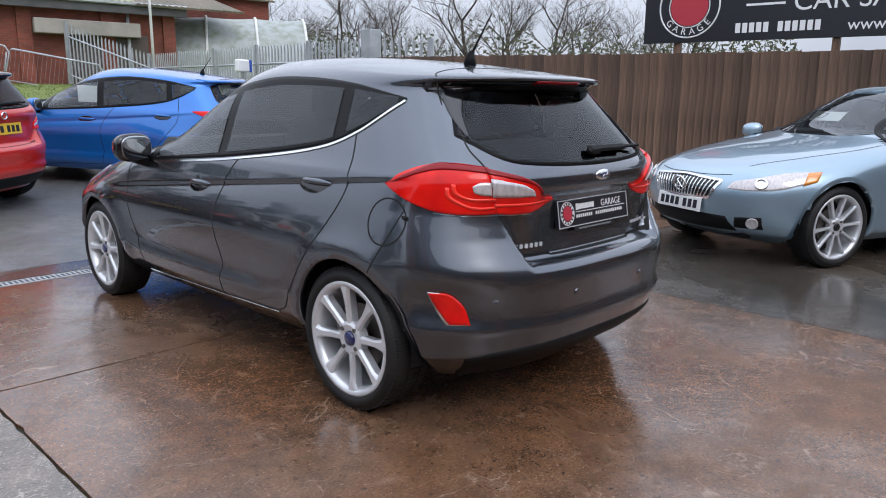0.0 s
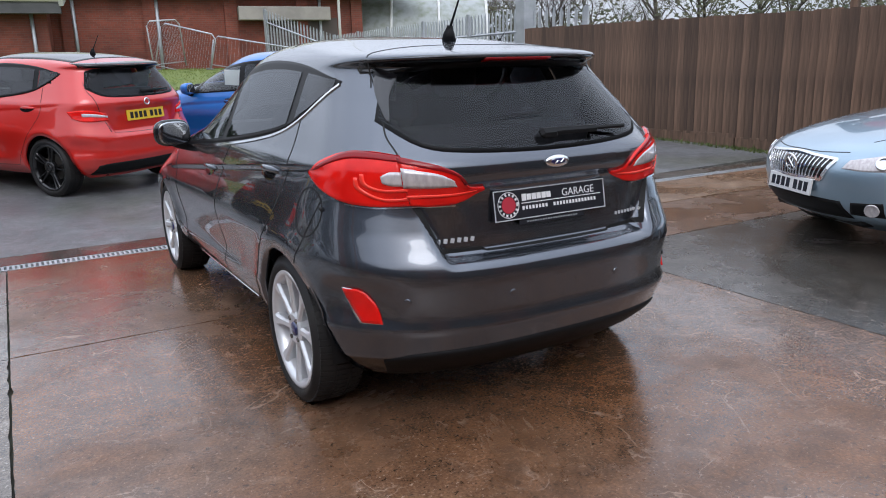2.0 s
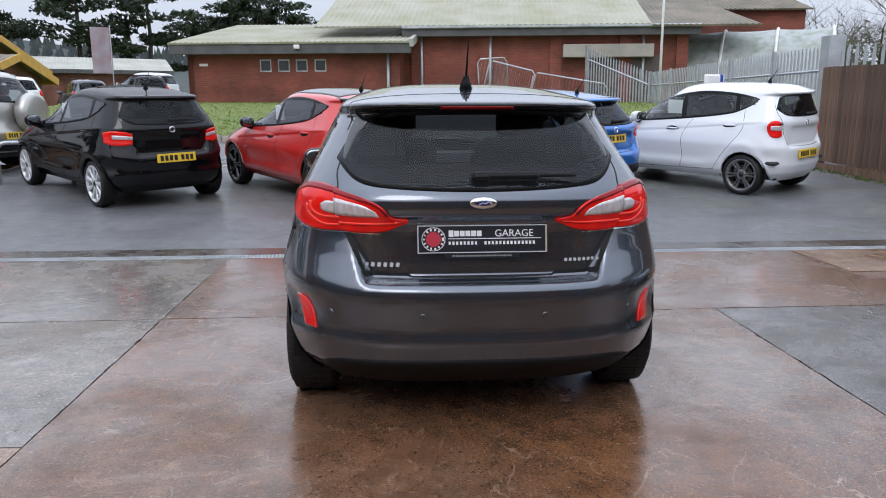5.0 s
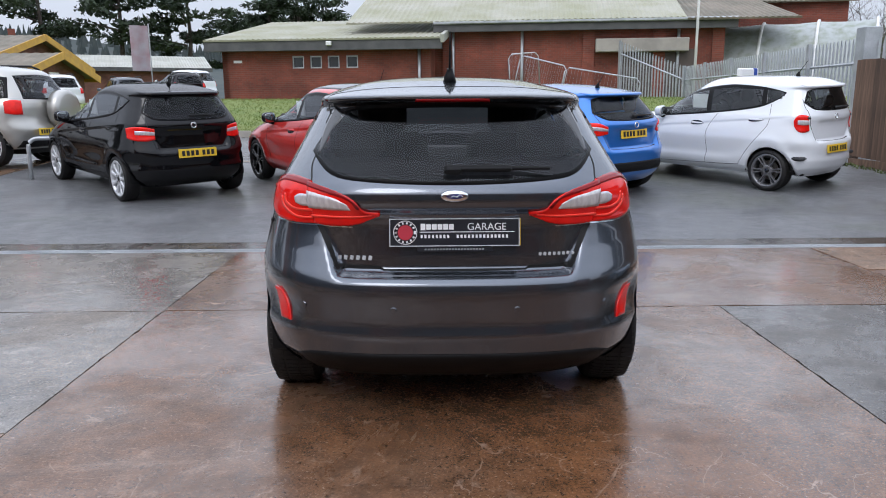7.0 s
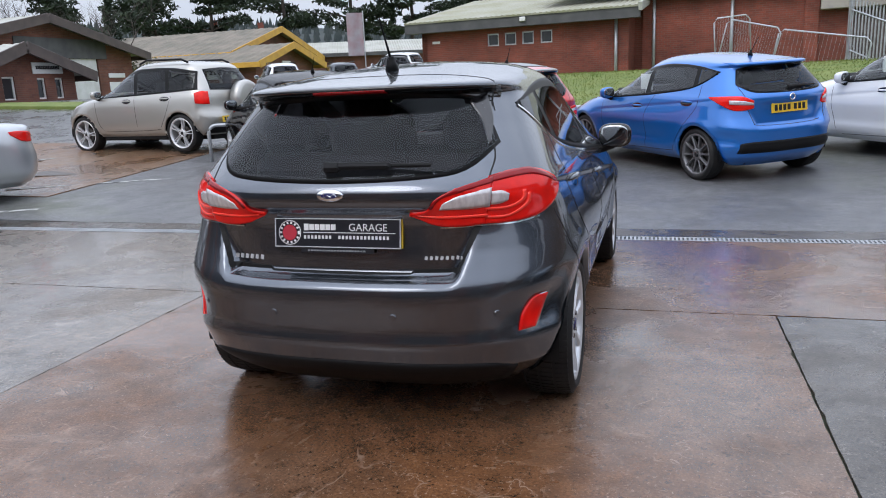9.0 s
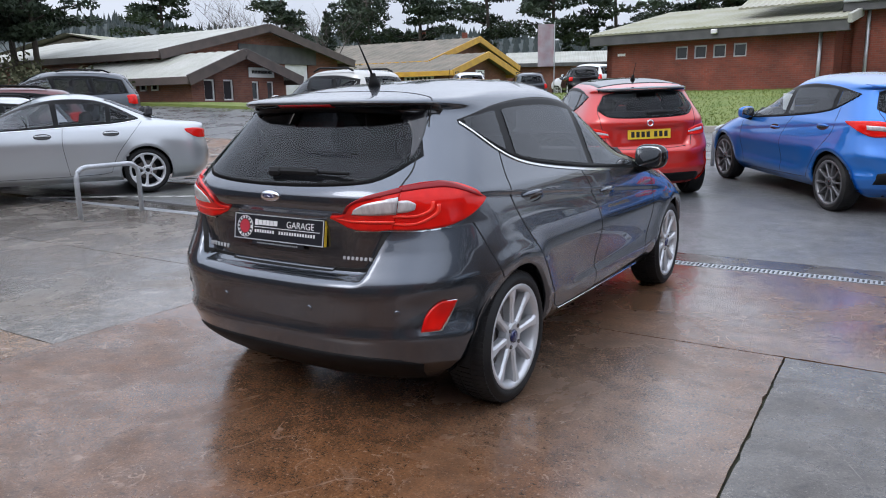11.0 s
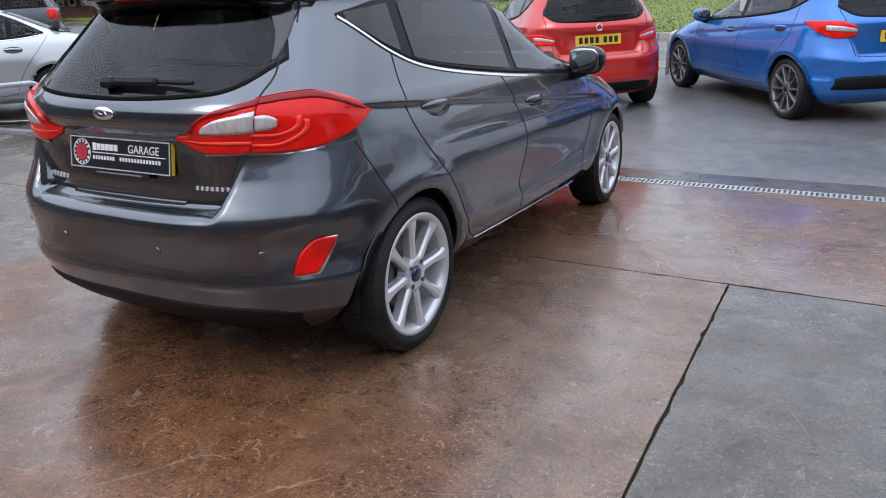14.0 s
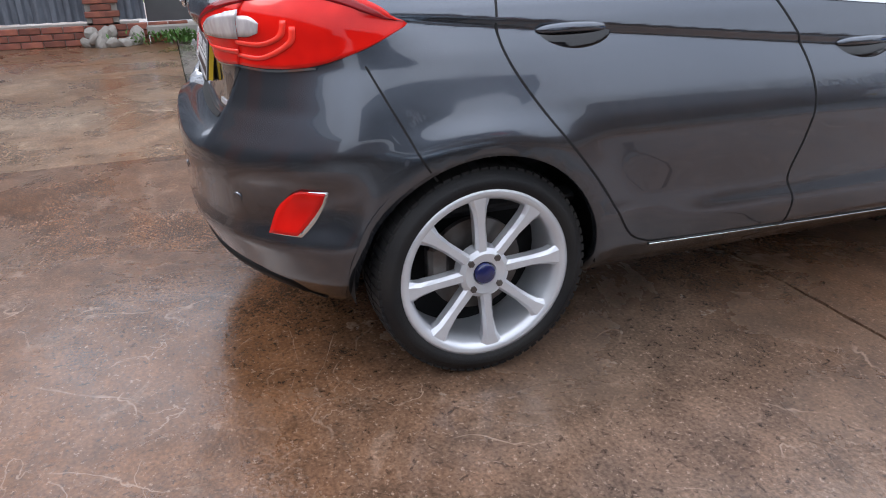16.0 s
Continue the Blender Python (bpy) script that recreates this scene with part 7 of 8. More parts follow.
def palisade(points, tops, height, label):
    t = thing("palisade_fence", pose(0, 0, 0), label, "fence")
    bm = bmesh.new()
    prof = [(-0.034, 0), (-0.014, 0.018), (0.014, 0.018), (0.034, 0), (0.034, -0.004), (0.012, 0.012), (-0.012, 0.012), (-0.034, -0.004)]
    lo = [bm.verts.new((x, y, 0)) for x, y in prof]
    hi = [bm.verts.new((x, y, height - 0.09)) for x, y in prof]
    tip = [bm.verts.new((x * 0.25, y, height)) for x, y in prof]
    for ring, nxt in ((lo, hi), (hi, tip)):
        for i in range(8):
            bm.faces.new((ring[i], ring[(i + 1) % 8], nxt[(i + 1) % 8], nxt[i]))
    bm.faces.new(tip)
    pale = finish(bm, "pale", GALV)
    for (a, b2), (ta, tb) in zip(zip(points, points[1:]), zip(tops, tops[1:])):
        a, b2 = Vector((*a, ta)), Vector((*b2, tb))
        d = b2 - a
        L = math.hypot(d.x, d.y)
        ang = math.degrees(math.atan2(d.y, d.x))
        n = int(L / 0.155)
        for i in range(n):
            p = a.lerp(b2, (i + 0.5) / n)
            ob = new("pale", pale)
            ob.parent = t
            ob.matrix_local = pose(p.x, p.y, p.z - height, 0, 0, ang)
        for off in (0.45, 1.75):
            v, f = tube_along([a - Vector((0, 0, off)), b2 - Vector((0, 0, off))], 0.028, sides=4)
            mesh_part("rail", v, f, GALV, t)
        m = max(1, round(L / 2.75))
        for i in range(m + 1):
            p = a.lerp(b2, i / m)
            r = part("post", box((0.10, 0.06, height + 0.05), (0, -0.05, -height / 2)), GALV, t)
            r.matrix_local = pose(p.x, p.y, p.z, 0, 0, ang)


palisade([(7.15, 25.3), (8.6, 22.2)], [3.6, 2.52], 2.3, "galvanised steel palisade fence beside the brick hall")
palisade([(8.6, 22.2), (7.65, 9.7), (8.05, 8.4)], [2.52, 2.45, 2.36], 2.2, "galvanised steel palisade fence behind the white car")
part_gate = part("gate_post", box((0.3, 0.3, 2.7), (7.6, 9.75, 1.25), 0.01), GALV)
tagged(part_gate, "thick square galvanised gate post at the fence corner", "post")


def polytunnel():
    a, b2 = Vector((11.7, 28.2, 0)), Vector((16.9, 25.3, 0))
    d = (b2 - a)
    t = thing("polytunnel", pose(a.x, a.y, 0.8, 0, 0, math.degrees(math.atan2(d.y, d.x))), "milky plastic polytunnel with algae-green stains and white hoops", "polytunnel")
    L, R, wall = d.length, 2.2, 0.7
    arc = [(-R, 0), (-R, wall)] + [(-R * math.cos(math.pi * k / 20), wall + 2.9 * math.sin(math.pi * k / 20)) for k in range(1, 20)] + [(R, wall), (R, 0)]
    vs, fs = [], []
    nx = 24
    for i in range(nx + 1):
        sag = 0.05 * math.sin(math.pi * ((i % 8) / 8.0))
        for y, z in arc:
            vs.append((L * i / nx, y * (1 - sag / 3), z - sag * (1 if z > wall else 0)))
    n = len(arc)
    for i in range(nx):
        for k in range(n - 1):
            fs.append((i * n + k, (i + 1) * n + k, (i + 1) * n + k + 1, i * n + k + 1))
    mesh_part("sheet", vs, fs, POLYTUNNEL, t, smooth=True)
    for x in (0.0, L):
        mesh_part("end_sheet", [(x, y, z) for y, z in arc], [tuple(range(n))], POLYTUNNEL, t)
    for k in range(4):
        x = L * k / 3
        v, f = tube_along([(x, y * 1.01, z * 1.008) for y, z in arc], 0.06, sides=6)
        mesh_part("hoop", v, f, WHITE_PAINT, t, smooth=True)


polytunnel()


def site_panel(x, y, yaw, lean, w=2.6, h=1.5, z=None):
    t = thing("site_fence_panel", pose(x, y, ground_z(x, y) + 0.12 if z is None else z, 0, lean, yaw), "temporary wire mesh site fence panel on grass", "fence panel", "site fence panels")
    v, f = tube_along([(0, 0, 0), (0, 0, h - 0.15), (0.15, 0, h), (w - 0.15, 0, h), (w, 0, h - 0.15), (w, 0, 0)], 0.024, sides=8)
    mesh_part("tube_frame", v, f, GALV, t, smooth=True)
    v, f = tube_along([(0, 0, 0.15), (w, 0, 0.15)], 0.018, sides=6)
    mesh_part("lower_tube", v, f, GALV, t, smooth=True)
    geo = [tube_along([(w * (i + 1) / 22, 0, 0.15), (w * (i + 1) / 22, 0, h)], 0.0025, sides=3, closed_end=False) for i in range(21)]
    v, f = join_geo(geo)
    mesh_part("wire_mesh", v, f, GALV, t, kind="stuff")
    part("foot_block", box((0.25, 0.6, 0.14), (0, 0, -0.05), 0.03), FASCIA, t)


site_panel(4.55, 23.6, -22, 10, 2.7, 2.6 - ground_z(4.55, 23.6) - 0.12)
site_panel(2.9, 24.6, -32, 14, 1.9, 3.1 - ground_z(2.9, 24.6) - 0.12)
site_panel(2.9, 24.68, 27, -5, 1.35, 3.1 - ground_z(2.9, 24.6) - 0.12)
v, f = tube_along([(9.64, 24.2, 0.4), (9.64, 24.2, 9.0)], 0.055, 0.04, 10)
tagged(mesh_part("flag_pole", v, f, WHITE_PAINT, smooth=True), "tall slim white pole standing before the brick hall", "pole")
sg = thing("advert_box", pose(7.6, 14.72, 1.97, 0, 0, 20), "small white and blue advertising box on a post", "sign")
part("case", box((0.56, 0.16, 0.31), (0, 0, 0), 0.03), SIGN_WHITE, sg)
part("stripe", box((0.13, 0.17, 0.312), (0.17, 0, 0), 0.02), SIGN_BLUE, sg)
part("post", box((0.08, 0.08, 1.9), (0, 0.02, -1.1)), GALV, sg)

# ---------- workshops beyond the road ----------


def gable_block(parent, x, y0, y1, depth, base, eave, apex, wall_material, roof_material, fascia_material, over=0.6, holes=(), ymid=None):
    """A block whose gable looks along +x, at x; it runs back to x - depth."""
    ym = (y0 + y1) / 2 if ymid is None else ymid
    ys = sorted({y0, y1, ym, *[h[0] for h in holes], *[h[1] for h in holes]})

    def top(y):
        return eave + (apex - eave) * (1 - abs(y - ym) / ((ym - y0) if y < ym else (y1 - ym)))
    bm = bmesh.new()
    for a, b2 in zip(ys, ys[1:]):
        c = (a + b2) / 2
        cuts = [(h[2], h[3]) for h in holes if h[0] < c < h[1]]
        z = base
        for lo, hi in cuts + [(None, None)]:
            za, zb = (top(a), top(b2)) if lo is None else (lo, lo)
            vs = [bm.verts.new(p) for p in [(x, a, z), (x, b2, z), (x, b2, zb), (x, a, za), (x - 0.25, a, z), (x - 0.25, b2, z), (x - 0.25, b2, zb), (x - 0.25, a, za)]]
            for q in ((0, 1, 2, 3), (7, 6, 5, 4), (3, 2, 6, 7), (0, 4, 5, 1), (1, 5, 6, 2), (0, 3, 7, 4)):
                bm.faces.new([vs[i] for i in q])
            z = hi
    part("gable_wall", bm, wall_material, parent)
    for y in (y0, y1 - 0.25):
        part("side_wall", box((depth - 0.25, 0.25, eave - base), (x - 0.25 - (depth - 0.25) / 2, y + 0.125, (eave + base) / 2)), wall_material, parent)
    for s, ye in ((-1, y0), (1, y1)):
        slope = (apex - eave) / abs(ym - ye)
        ylow = ye + s * over
        zl = eave - slope * over
        a, b2 = (x + over, ylow, zl + 0.12), (x - depth, ylow, zl + 0.12)
        c, d = (x - depth, ym, apex + 0.12), (x + over, ym, apex + 0.12)
        if s < 0:
            ribbed_roof("roof", b2, a, d, c, parent, roof_material, 0.6, 0.04)
        else:
            ribbed_roof("roof", a, b2, c, d, parent, roof_material, 0.6, 0.04)
        part("eave_board", box((depth + over, 0.06, 0.3), (x + over - (depth + over) / 2, ylow, zl), 0.01), fascia_material, parent)
        L = math.hypot(ym - ylow, apex - zl)
        o = part("verge_board", box((0.08, L, 0.42), (0, 0, 0), 0.01), fascia_material, parent)
        o.matrix_local = pose(x + over + 0.02, (ylow + ym) / 2, (zl + apex) / 2 + 0.0, -s * math.degrees(math.atan2(apex - zl, abs(ym - ylow))), 0, 0)


ws = thing("brick_workshop", pose(0, 0, 0), "low brown brick workshop with pale sheet roofs and brown verges", "building")
win_h = [(17.75, 18.3, 1.45, 2.3), (18.75, 19.3, 1.45, 2.3), (20.35, 20.75, 1.45, 2.25), (21.25, 21.65, 1.45, 2.25)]
gable_block(ws, -22.0, 17.1, 22.3, 9.0, 1.0, 2.45, 3.35, BRICK_DARK, ROOF_GREY, FASCIA_BROWN, 0.6, win_h, 19.5)
for y0, y1, z0, z1 in win_h:
    o = window(ws, 0, 0, y1 - y0, z1 - z0, 0, 0, WHITE_PAINT)
    o.matrix_local = pose(-22.1, (y0 + y1) / 2, (z0 + z1) / 2, 0, 0, 90)
part("sign_panel", box((0.04, 1.5, 0.42), (-21.95, 20.9, 2.62)), SIGN_WHITE, ws, "long white sign with unreadable dark letters")
for i in range(14):
    part("bar", box((0.01, 0.065, 0.13), (-21.925, 20.35 + 0.085 * i, 2.64)), PLATE_DARK, ws)
for i in range(4):
    o = window(ws, 0, 0, 0.42, 0.45, 0, 0, WHITE_PAINT)
    o.matrix_local = pose(-24.2 - 0.75 * i, 17.09, 2.1, 0, 0, 0)
gable_block(ws, -26.0, 19.0, 30.9, 18.0, 1.0, 3.6, 5.0, BRICK_DARK, ROOF_GREY, FASCIA_BROWN, 0.7, [(26.6, 28.4, 1.1, 3.3)], 24.9)
part("shutter", box((0.08, 1.75, 2.2), (-26.1, 27.5, 2.2), 0.01), WHITE_PAINT, ws, "cream roller shutter")
part("cladding_panel", box((0.05, 5.6, 0.9), (-25.95, 26.2, 3.75)), FASCIA, ws, "blue-grey gable cladding")
for z, h in ((2.5, 0.22), (1.95, 0.45)):
    part("wall_sign", box((0.03, 1.2, h), (-25.96, 29.6, z)), SIGN_WHITE, ws)
shed = thing("grey_shed", pose(-47, 33, 1.2, 0, 0, 12), "grey steel shed with a curved-edge roof behind trees", "building")
v, f = prism([(-7, 0), (7, 0), (7, 3.4), (0, 4.6), (-7, 3.4)], 12)
mesh_part("wall", [(a, b2 - 6, c) for a, b2, c in v], f, ROOF_BROWN, shed)
ribbed_roof("roof", (-7.5, -6.5, 3.45), (-7.5, 6.5, 3.45), (0, 6.5, 4.8), (0, -6.5, 4.8), shed, ROOF)
ribbed_roof("roof", (0, -6.5, 4.8), (0, 6.5, 4.8), (7.5, 6.5, 3.45), (7.5, -6.5, 3.45), shed, ROOF)

yb = thing("yellow_trimmed_workshop", pose(0, 0, 0), "brick workshop with yellow gable boards and mossy brown roof", "building")
gable_block(yb, -22.0, 36.7, 44.3, 12.0, 1.2, 3.1, 4.15, BRICK_DARK, ROOF_BROWN, YELLOW, 0.7)
gable_block(yb, -25.5, 39.5, 51.5, 22.0, 1.2, 3.9, 5.6, BRICK_DARK, ROOF_BROWN, YELLOW, 0.7, (), 45.6)
part("sign_panel", box((2.2, 0.05, 0.75), (-24.2, 36.64, 2.55)), SIGN_WHITE, yb, "white sign board with dark unreadable letters")
for i in range(6):
    part("bar", box((0.2, 0.02, 0.3), (-25.0 + 0.32 * i, 36.6, 2.58)), PLATE_DARK, yb)
part("sign_panel", box((2.0, 0.05, 0.6), (-27.2, 36.64, 2.4)), SIGN_WHITE, yb)
part("sign_panel", box((0.05, 1.1, 0.8), (-21.95, 40.5, 2.8)), SIGN_WHITE, yb, "square white sign with dark bars")
for z in (2.95, 2.75, 2.6):
    part("bar", box((0.02, 0.85, 0.1), (-21.91, 40.5, z)), PLATE_DARK, yb)
for y in (38.0, 42.8):
    o = window(yb, 0, 0, 1.0, 1.1, 0, 1, WHITE_PAINT)
    o.matrix_local = pose(-21.99, y, 2.1, 0, 0, 90)

fs2 = thing("far_brick_shed", pose(-23.0, 57.0, 1.4, 0, 0, 23), "far brick shed with a pale grey roof", "building")
part("wall", box((9.5, 8, 2.8), (0, 4, 1.4)), BRICK_DARK, fs2)
ribbed_roof("roof", (-5.2, -0.5, 2.8), (5.2, -0.5, 2.8), (5.2, 4.5, 4.0), (-5.2, 4.5, 4.0), fs2, ROOF_GREY)
part("fascia", box((10.4, 0.1, 0.3), (0, -0.5, 2.68)), FASCIA, fs2)
window(fs2, 3.6, 1.6, 0.9, 0.9, 0.02, 1)
fl = thing("advert_flag", pose(-14.2, 34.8, 1.4, 0, 0, 20), "grey and red advertising flag on a pole", "flag")
v, f = tube_along([(0, 0, 0), (0, 0, 3.9)], 0.03, sides=8)
mesh_part("pole", v, f, GALV, fl)
vs = [(-0.04 - 0.85 * (i / 8), 0.05 * math.sin(i * 0.9), 1.6 + 2.2 * j / 6) for j in range(7) for i in range(9)]
mesh_part("cloth", vs, [(j * 9 + i, j * 9 + i + 1, j * 9 + i + 10, j * 9 + i + 9) for j in range(6) for i in range(8)], mat("flag_cloth", (0.35, 0.33, 0.36), 0.8, 0, (0.3, 0.2, 0.22), 1.5), fl, smooth=True)
for x, y, z, s in ((-38, 66, 1.5, 1.0), (-46, 70, 2.5, 1.1), (-62, 58, 3.0, 1.0)):
    h = thing("house", pose(x, y, z, 0, 0, 30), "far rendered house with a pitched tiled roof", "house", "far houses")
    v, f = prism([(-4 * s, 0), (4 * s, 0), (4 * s, 3.6), (0, 5.8), (-4 * s, 3.6)], 7)
    mesh_part("wall", v, f, GREY_RENDER, h)
    ribbed_roof("roof", (-4.4 * s, -0.3, 3.4), (-4.4 * s, 7.3, 3.4), (0, 7.3, 6.0), (0, -0.3, 6.0), h, ROOF_BROWN)
    ribbed_roof("roof", (0, -0.3, 6.0), (0, 7.3, 6.0), (4.4 * s, 7.3, 3.4), (4.4 * s, -0.3, 3.4), h, ROOF_BROWN)
    part("chimney", box((0.6, 0.6, 1.2), (0, 2, 6.2)), BRICK, h)
    window(h, -1.5, 2.0, 1.0, 1.1, -0.02, 1, WHITE_PAINT)

# ---------- steel hoops, yard edge, wall beside the forecourt ----------


def hoop(x0, y0, x1, y1, h=0.62):
    a, b2 = Vector((x0, y0, ground_z(x0, y0))), Vector((x1, y1, ground_z(x1, y1)))
    up = Vector((0, 0, 1))
    d = (b2 - a).normalized()
    pts = [a - up * 0.1, a + up * (h - 0.14)]
    for k in range(1, 6):
        q = radians(18 * k)
        pts.append(a + up * (h - 0.14 + 0.14 * math.sin(q)) + d * (0.14 - 0.14 * math.cos(q)))
    for k in range(5, -1, -1):
        q = radians(18 * k)
        pts.append(b2 + up * (h - 0.14 + 0.14 * math.sin(q)) - d * (0.14 - 0.14 * math.cos(q)))
    pts.append(b2 - up * 0.1)
    v, f = tube_along(pts, 0.03, sides=12)
    tagged(mesh_part("steel_hoop", v, f, GALV, smooth=True), "bent galvanised steel hoop barrier set in the ground", "hoop barrier", "steel hoop barriers")


hoop(-6.15, 2.25, -6.15, 3.1)
hoop(-6.25, 7.9, -5.3, 8.2)
hoop(-0.35, 9.4, 0.55, 9.75)
PAINTLINE = mat("worn_white_line", (0.5, 0.5, 0.48), 0.6, 0, (0.12, 0.12, 0.12), 6, 6, (0.45, 0.6))
for x, y, l, yaw in ((-7.5, 3.6, 2.6, 28), (-9.8, 8.2, 5.0, 84), (-6.9, 5.9, 2.5, 30)):
    o = part("bay_line", box((l, 0.09, 0.006), (0, 0, 0)), PAINTLINE)
    o.matrix_world = pose(x, y, ground_z(x, y) + 0.006, 1, 0, yaw)
    tagged(o, "worn white bay line painted on the asphalt", "marking", kind="structure")
for nm, x, y, w, d in (("manhole_cover", -8.3, 6.7, 0.9, 0.6), ):
    o = part(nm, box((w, d, 0.012), (0, 0, 0), 0.003), STEEL)
    o.matrix_world = pose(x, y, ground_z(x, y) + 0.008, 1.5, 1.2, 20)
    tagged(o, "rusty rectangular steel manhole cover in the asphalt", "manhole", kind="structure")

side = thing("lean_to_wall", pose(-7.1, 0, 0), "old lean-to wall of grey corrugated sheets on a brick plinth", "wall", kind="structure")
CORR = mat("grey_corrugated_sheet", (0.16, 0.18, 0.21), 0.5, 0.2, (0.1, 0.11, 0.13), 2.5, 7, bump_scale=30, fine=0.15, stretch=(1, 1, 0.3))
for y0, y1 in ((-9.0, -1.55), (-1.22, -0.92)):
    n = int((y1 - y0) / 0.025)
    vs = []
    for i in range(n + 1):
        y = y0 + (y1 - y0) * i / n
        w = 0.028 * max(-0.6, min(0.6, math.sin(2 * math.pi * y / 0.16))) / 0.6
        vs += [(w, y, 0.26), (w, y, 3.0)]
    mesh_part("corrugated_sheet", vs, [(2 * i, 2 * i + 2, 2 * i + 3, 2 * i + 1) for i in range(n)], CORR, side)
OLDBRICK = mat("old_red_brick", (0.3, 0.1, 0.06), 0.8, 0, (0.2, 0.07, 0.05), 6, 5, bump=0.4, bump_scale=50, vary=0.3)
brick = finish(box((0.10, 0.215, 0.065), (0, 0, 0), 0.006), "brick", OLDBRICK)
for row in range(3):
    for i in range(38):
        y = -8.9 + 0.225 * i + (0.11 if row % 2 else 0)
        ob = new("brick", brick)
        ob.parent = side
        ob.location = (0.02, y, 0.035 + 0.075 * row)
for row in range(38):
    for i, y in enumerate((-1.45, -1.3)) if row % 2 else enumerate((-1.38,)):
        ob = new("brick", brick)
        ob.parent = side
        ob.location = (0.03, y, 0.26 + 0.075 * row)
    for y in ((0.0, 0.22, 0.44, 0.66) if row % 2 else (0.1, 0.33, 0.55)):
        ob = new("brick", brick)
        ob.parent = side
        ob.location = (0.03, y, 0.035 + 0.075 * row)
part("mortar_core", box((0.08, 0.34, 3.0), (0.0, -1.38, 1.5)), GREY_RENDER, side)
part("mortar_core", box((0.08, 0.84, 2.9), (0.0, 0.33, 1.45)), GREY_RENDER, side)
part("mortar_core", box((0.08, 8.0, 0.24), (0.0, -5.0, 0.12)), GREY_RENDER, side)
part("dark_door", box((0.05, 0.86, 2.6), (-0.08, -0.48, 1.52)), FASCIA, side, "dark boarded doorway")
part("door_sill", box((0.3, 0.9, 0.1), (0.0, -0.48, 0.14), 0.015), GREY_RENDER, side)
part("roof_edge", box((0.5, 10, 0.12), (-0.1, -4.1, 3.05)), FASCIA, side)
rnd = random.Random(3)
for i in range(16):
    bm = bmesh.new()
    bmesh.ops.create_icosphere(bm, subdivisions=2, radius=1)
    k = Vector((rnd.uniform(0, 9), 0, 0))
    for v in bm.verts:
        v.co *= 1 + 0.35 * noise.noise(v.co * 1.3 + k)
        v.co.x, v.co.y, v.co.z = v.co.x * rnd.uniform(0.06, 0.065), v.co.y * 0.08, v.co.z * 0.05
    o = part("rubble_stone", bm, GREY_RENDER, smooth=False)
    o.matrix_world = pose(-6.9 + rnd.uniform(-0.06, 0.12), -1.35 + rnd.gauss(0, 0.22), 0.035 + 0.06 * (i % 3) * (i % 2), rnd.uniform(0, 90), 0, rnd.uniform(0, 360)) @ Matrix.Diagonal((rnd.uniform(0.7, 1.5),) * 3 + (1,))
    tagged(o, "broken grey stone lying at the foot of the lean-to", "stone", "rubble stones")
vs, fs = [], []
for i in range(420):
    x, y = -6.85 + abs(rnd.gauss(0, 0.1)), -0.5 + rnd.gauss(0, 0.28)
    z, a, h = rnd.uniform(0.0, 0.13), rnd.uniform(0, 6.28), rnd.uniform(0.03, 0.07)
    o = len(vs)
    vs += [(x, y, z), (x + 0.02 * math.cos(a), y + 0.02 * math.sin(a), z + h * 0.6), (x + 0.04 * math.cos(a + 0.5), y + 0.04 * math.sin(a + 0.5), z + h), (x + 0.03 * math.cos(a + 1.1), y + 0.03 * math.sin(a + 1.1), z + h * 0.4)]
    fs.append((o, o + 1, o + 2, o + 3))
tagged(mesh_part("weeds", vs, fs, mat("fresh_weed_leaves", (0.07, 0.16, 0.025), 0.6)), "fresh green weeds at the wall foot", "weeds", kind="stuff")

# unseen garage added behind the camera to darken the paint's reflections; closes the yard
gb = thing("garage_building", pose(0, -9.5, 0), "plain unseen brick garage added behind the camera for darker reflections", "building", kind="structure")
part("wall", box((30, 0.3, 4.2), (0, -0.15, 2.1)), BRICK_DARK, gb)
for x in (-6.0, 0.5, 7.0):
    part("shutter", box((4.2, 0.06, 3.2), (x, 0.03, 1.62), 0.01), FASCIA, gb, "dark roller shutter added out of view")
part("parapet", box((30.4, 0.5, 0.3), (0, -0.15, 4.35), 0.01), GALV, gb)

# ---------- trees and far woods ----------


def bare_tree(seed, height, spread=0.5, levels=5):
    rnd = random.Random(seed)
    trunk, twigs = [], []

    def grow(p, d, length, r, lev):
        pts = [p]
        q, dd = p.copy(), d.copy()
        n = 4 if lev < 2 else 3
        for i in range(n):
            dd = (dd + Vector((rnd.gauss(0, 0.14), rnd.gauss(0, 0.14), rnd.gauss(0.05, 0.1)))).normalized()
            q = q + dd * (length / n)
            pts.append(q.copy())
        (trunk if lev < 2 else twigs).append(tube_along(pts, r, r * 0.55, 6 if lev < 2 else 3, False))
        if lev >= levels:
            return
        k = rnd.randint(3, 4) if lev < 3 else rnd.randint(2, 4)
        for i in range(k):
            at_i = rnd.choice(pts[1:] if lev else pts[2:])
            a = rnd.uniform(0, 6.28)
            side = Vector((math.cos(a), math.sin(a), rnd.uniform(0.0, 0.7)))
            nd = (dd * (1 - spread) + side * spread * 1.2).normalized()
            grow(at_i.copy(), nd, length * rnd.uniform(0.55, 0.8), r * rnd.uniform(0.4, 0.55), lev + 1)
    for s in range(rnd.randint(1, 2)):
        grow(Vector((rnd.uniform(-0.3, 0.3) * s, 0, 0)), Vector((rnd.gauss(0, 0.1), rnd.gauss(0, 0.1), 1)).normalized(), height * 0.42, height * 0.014, 0)
    return join_geo(trunk), join_geo(twigs)


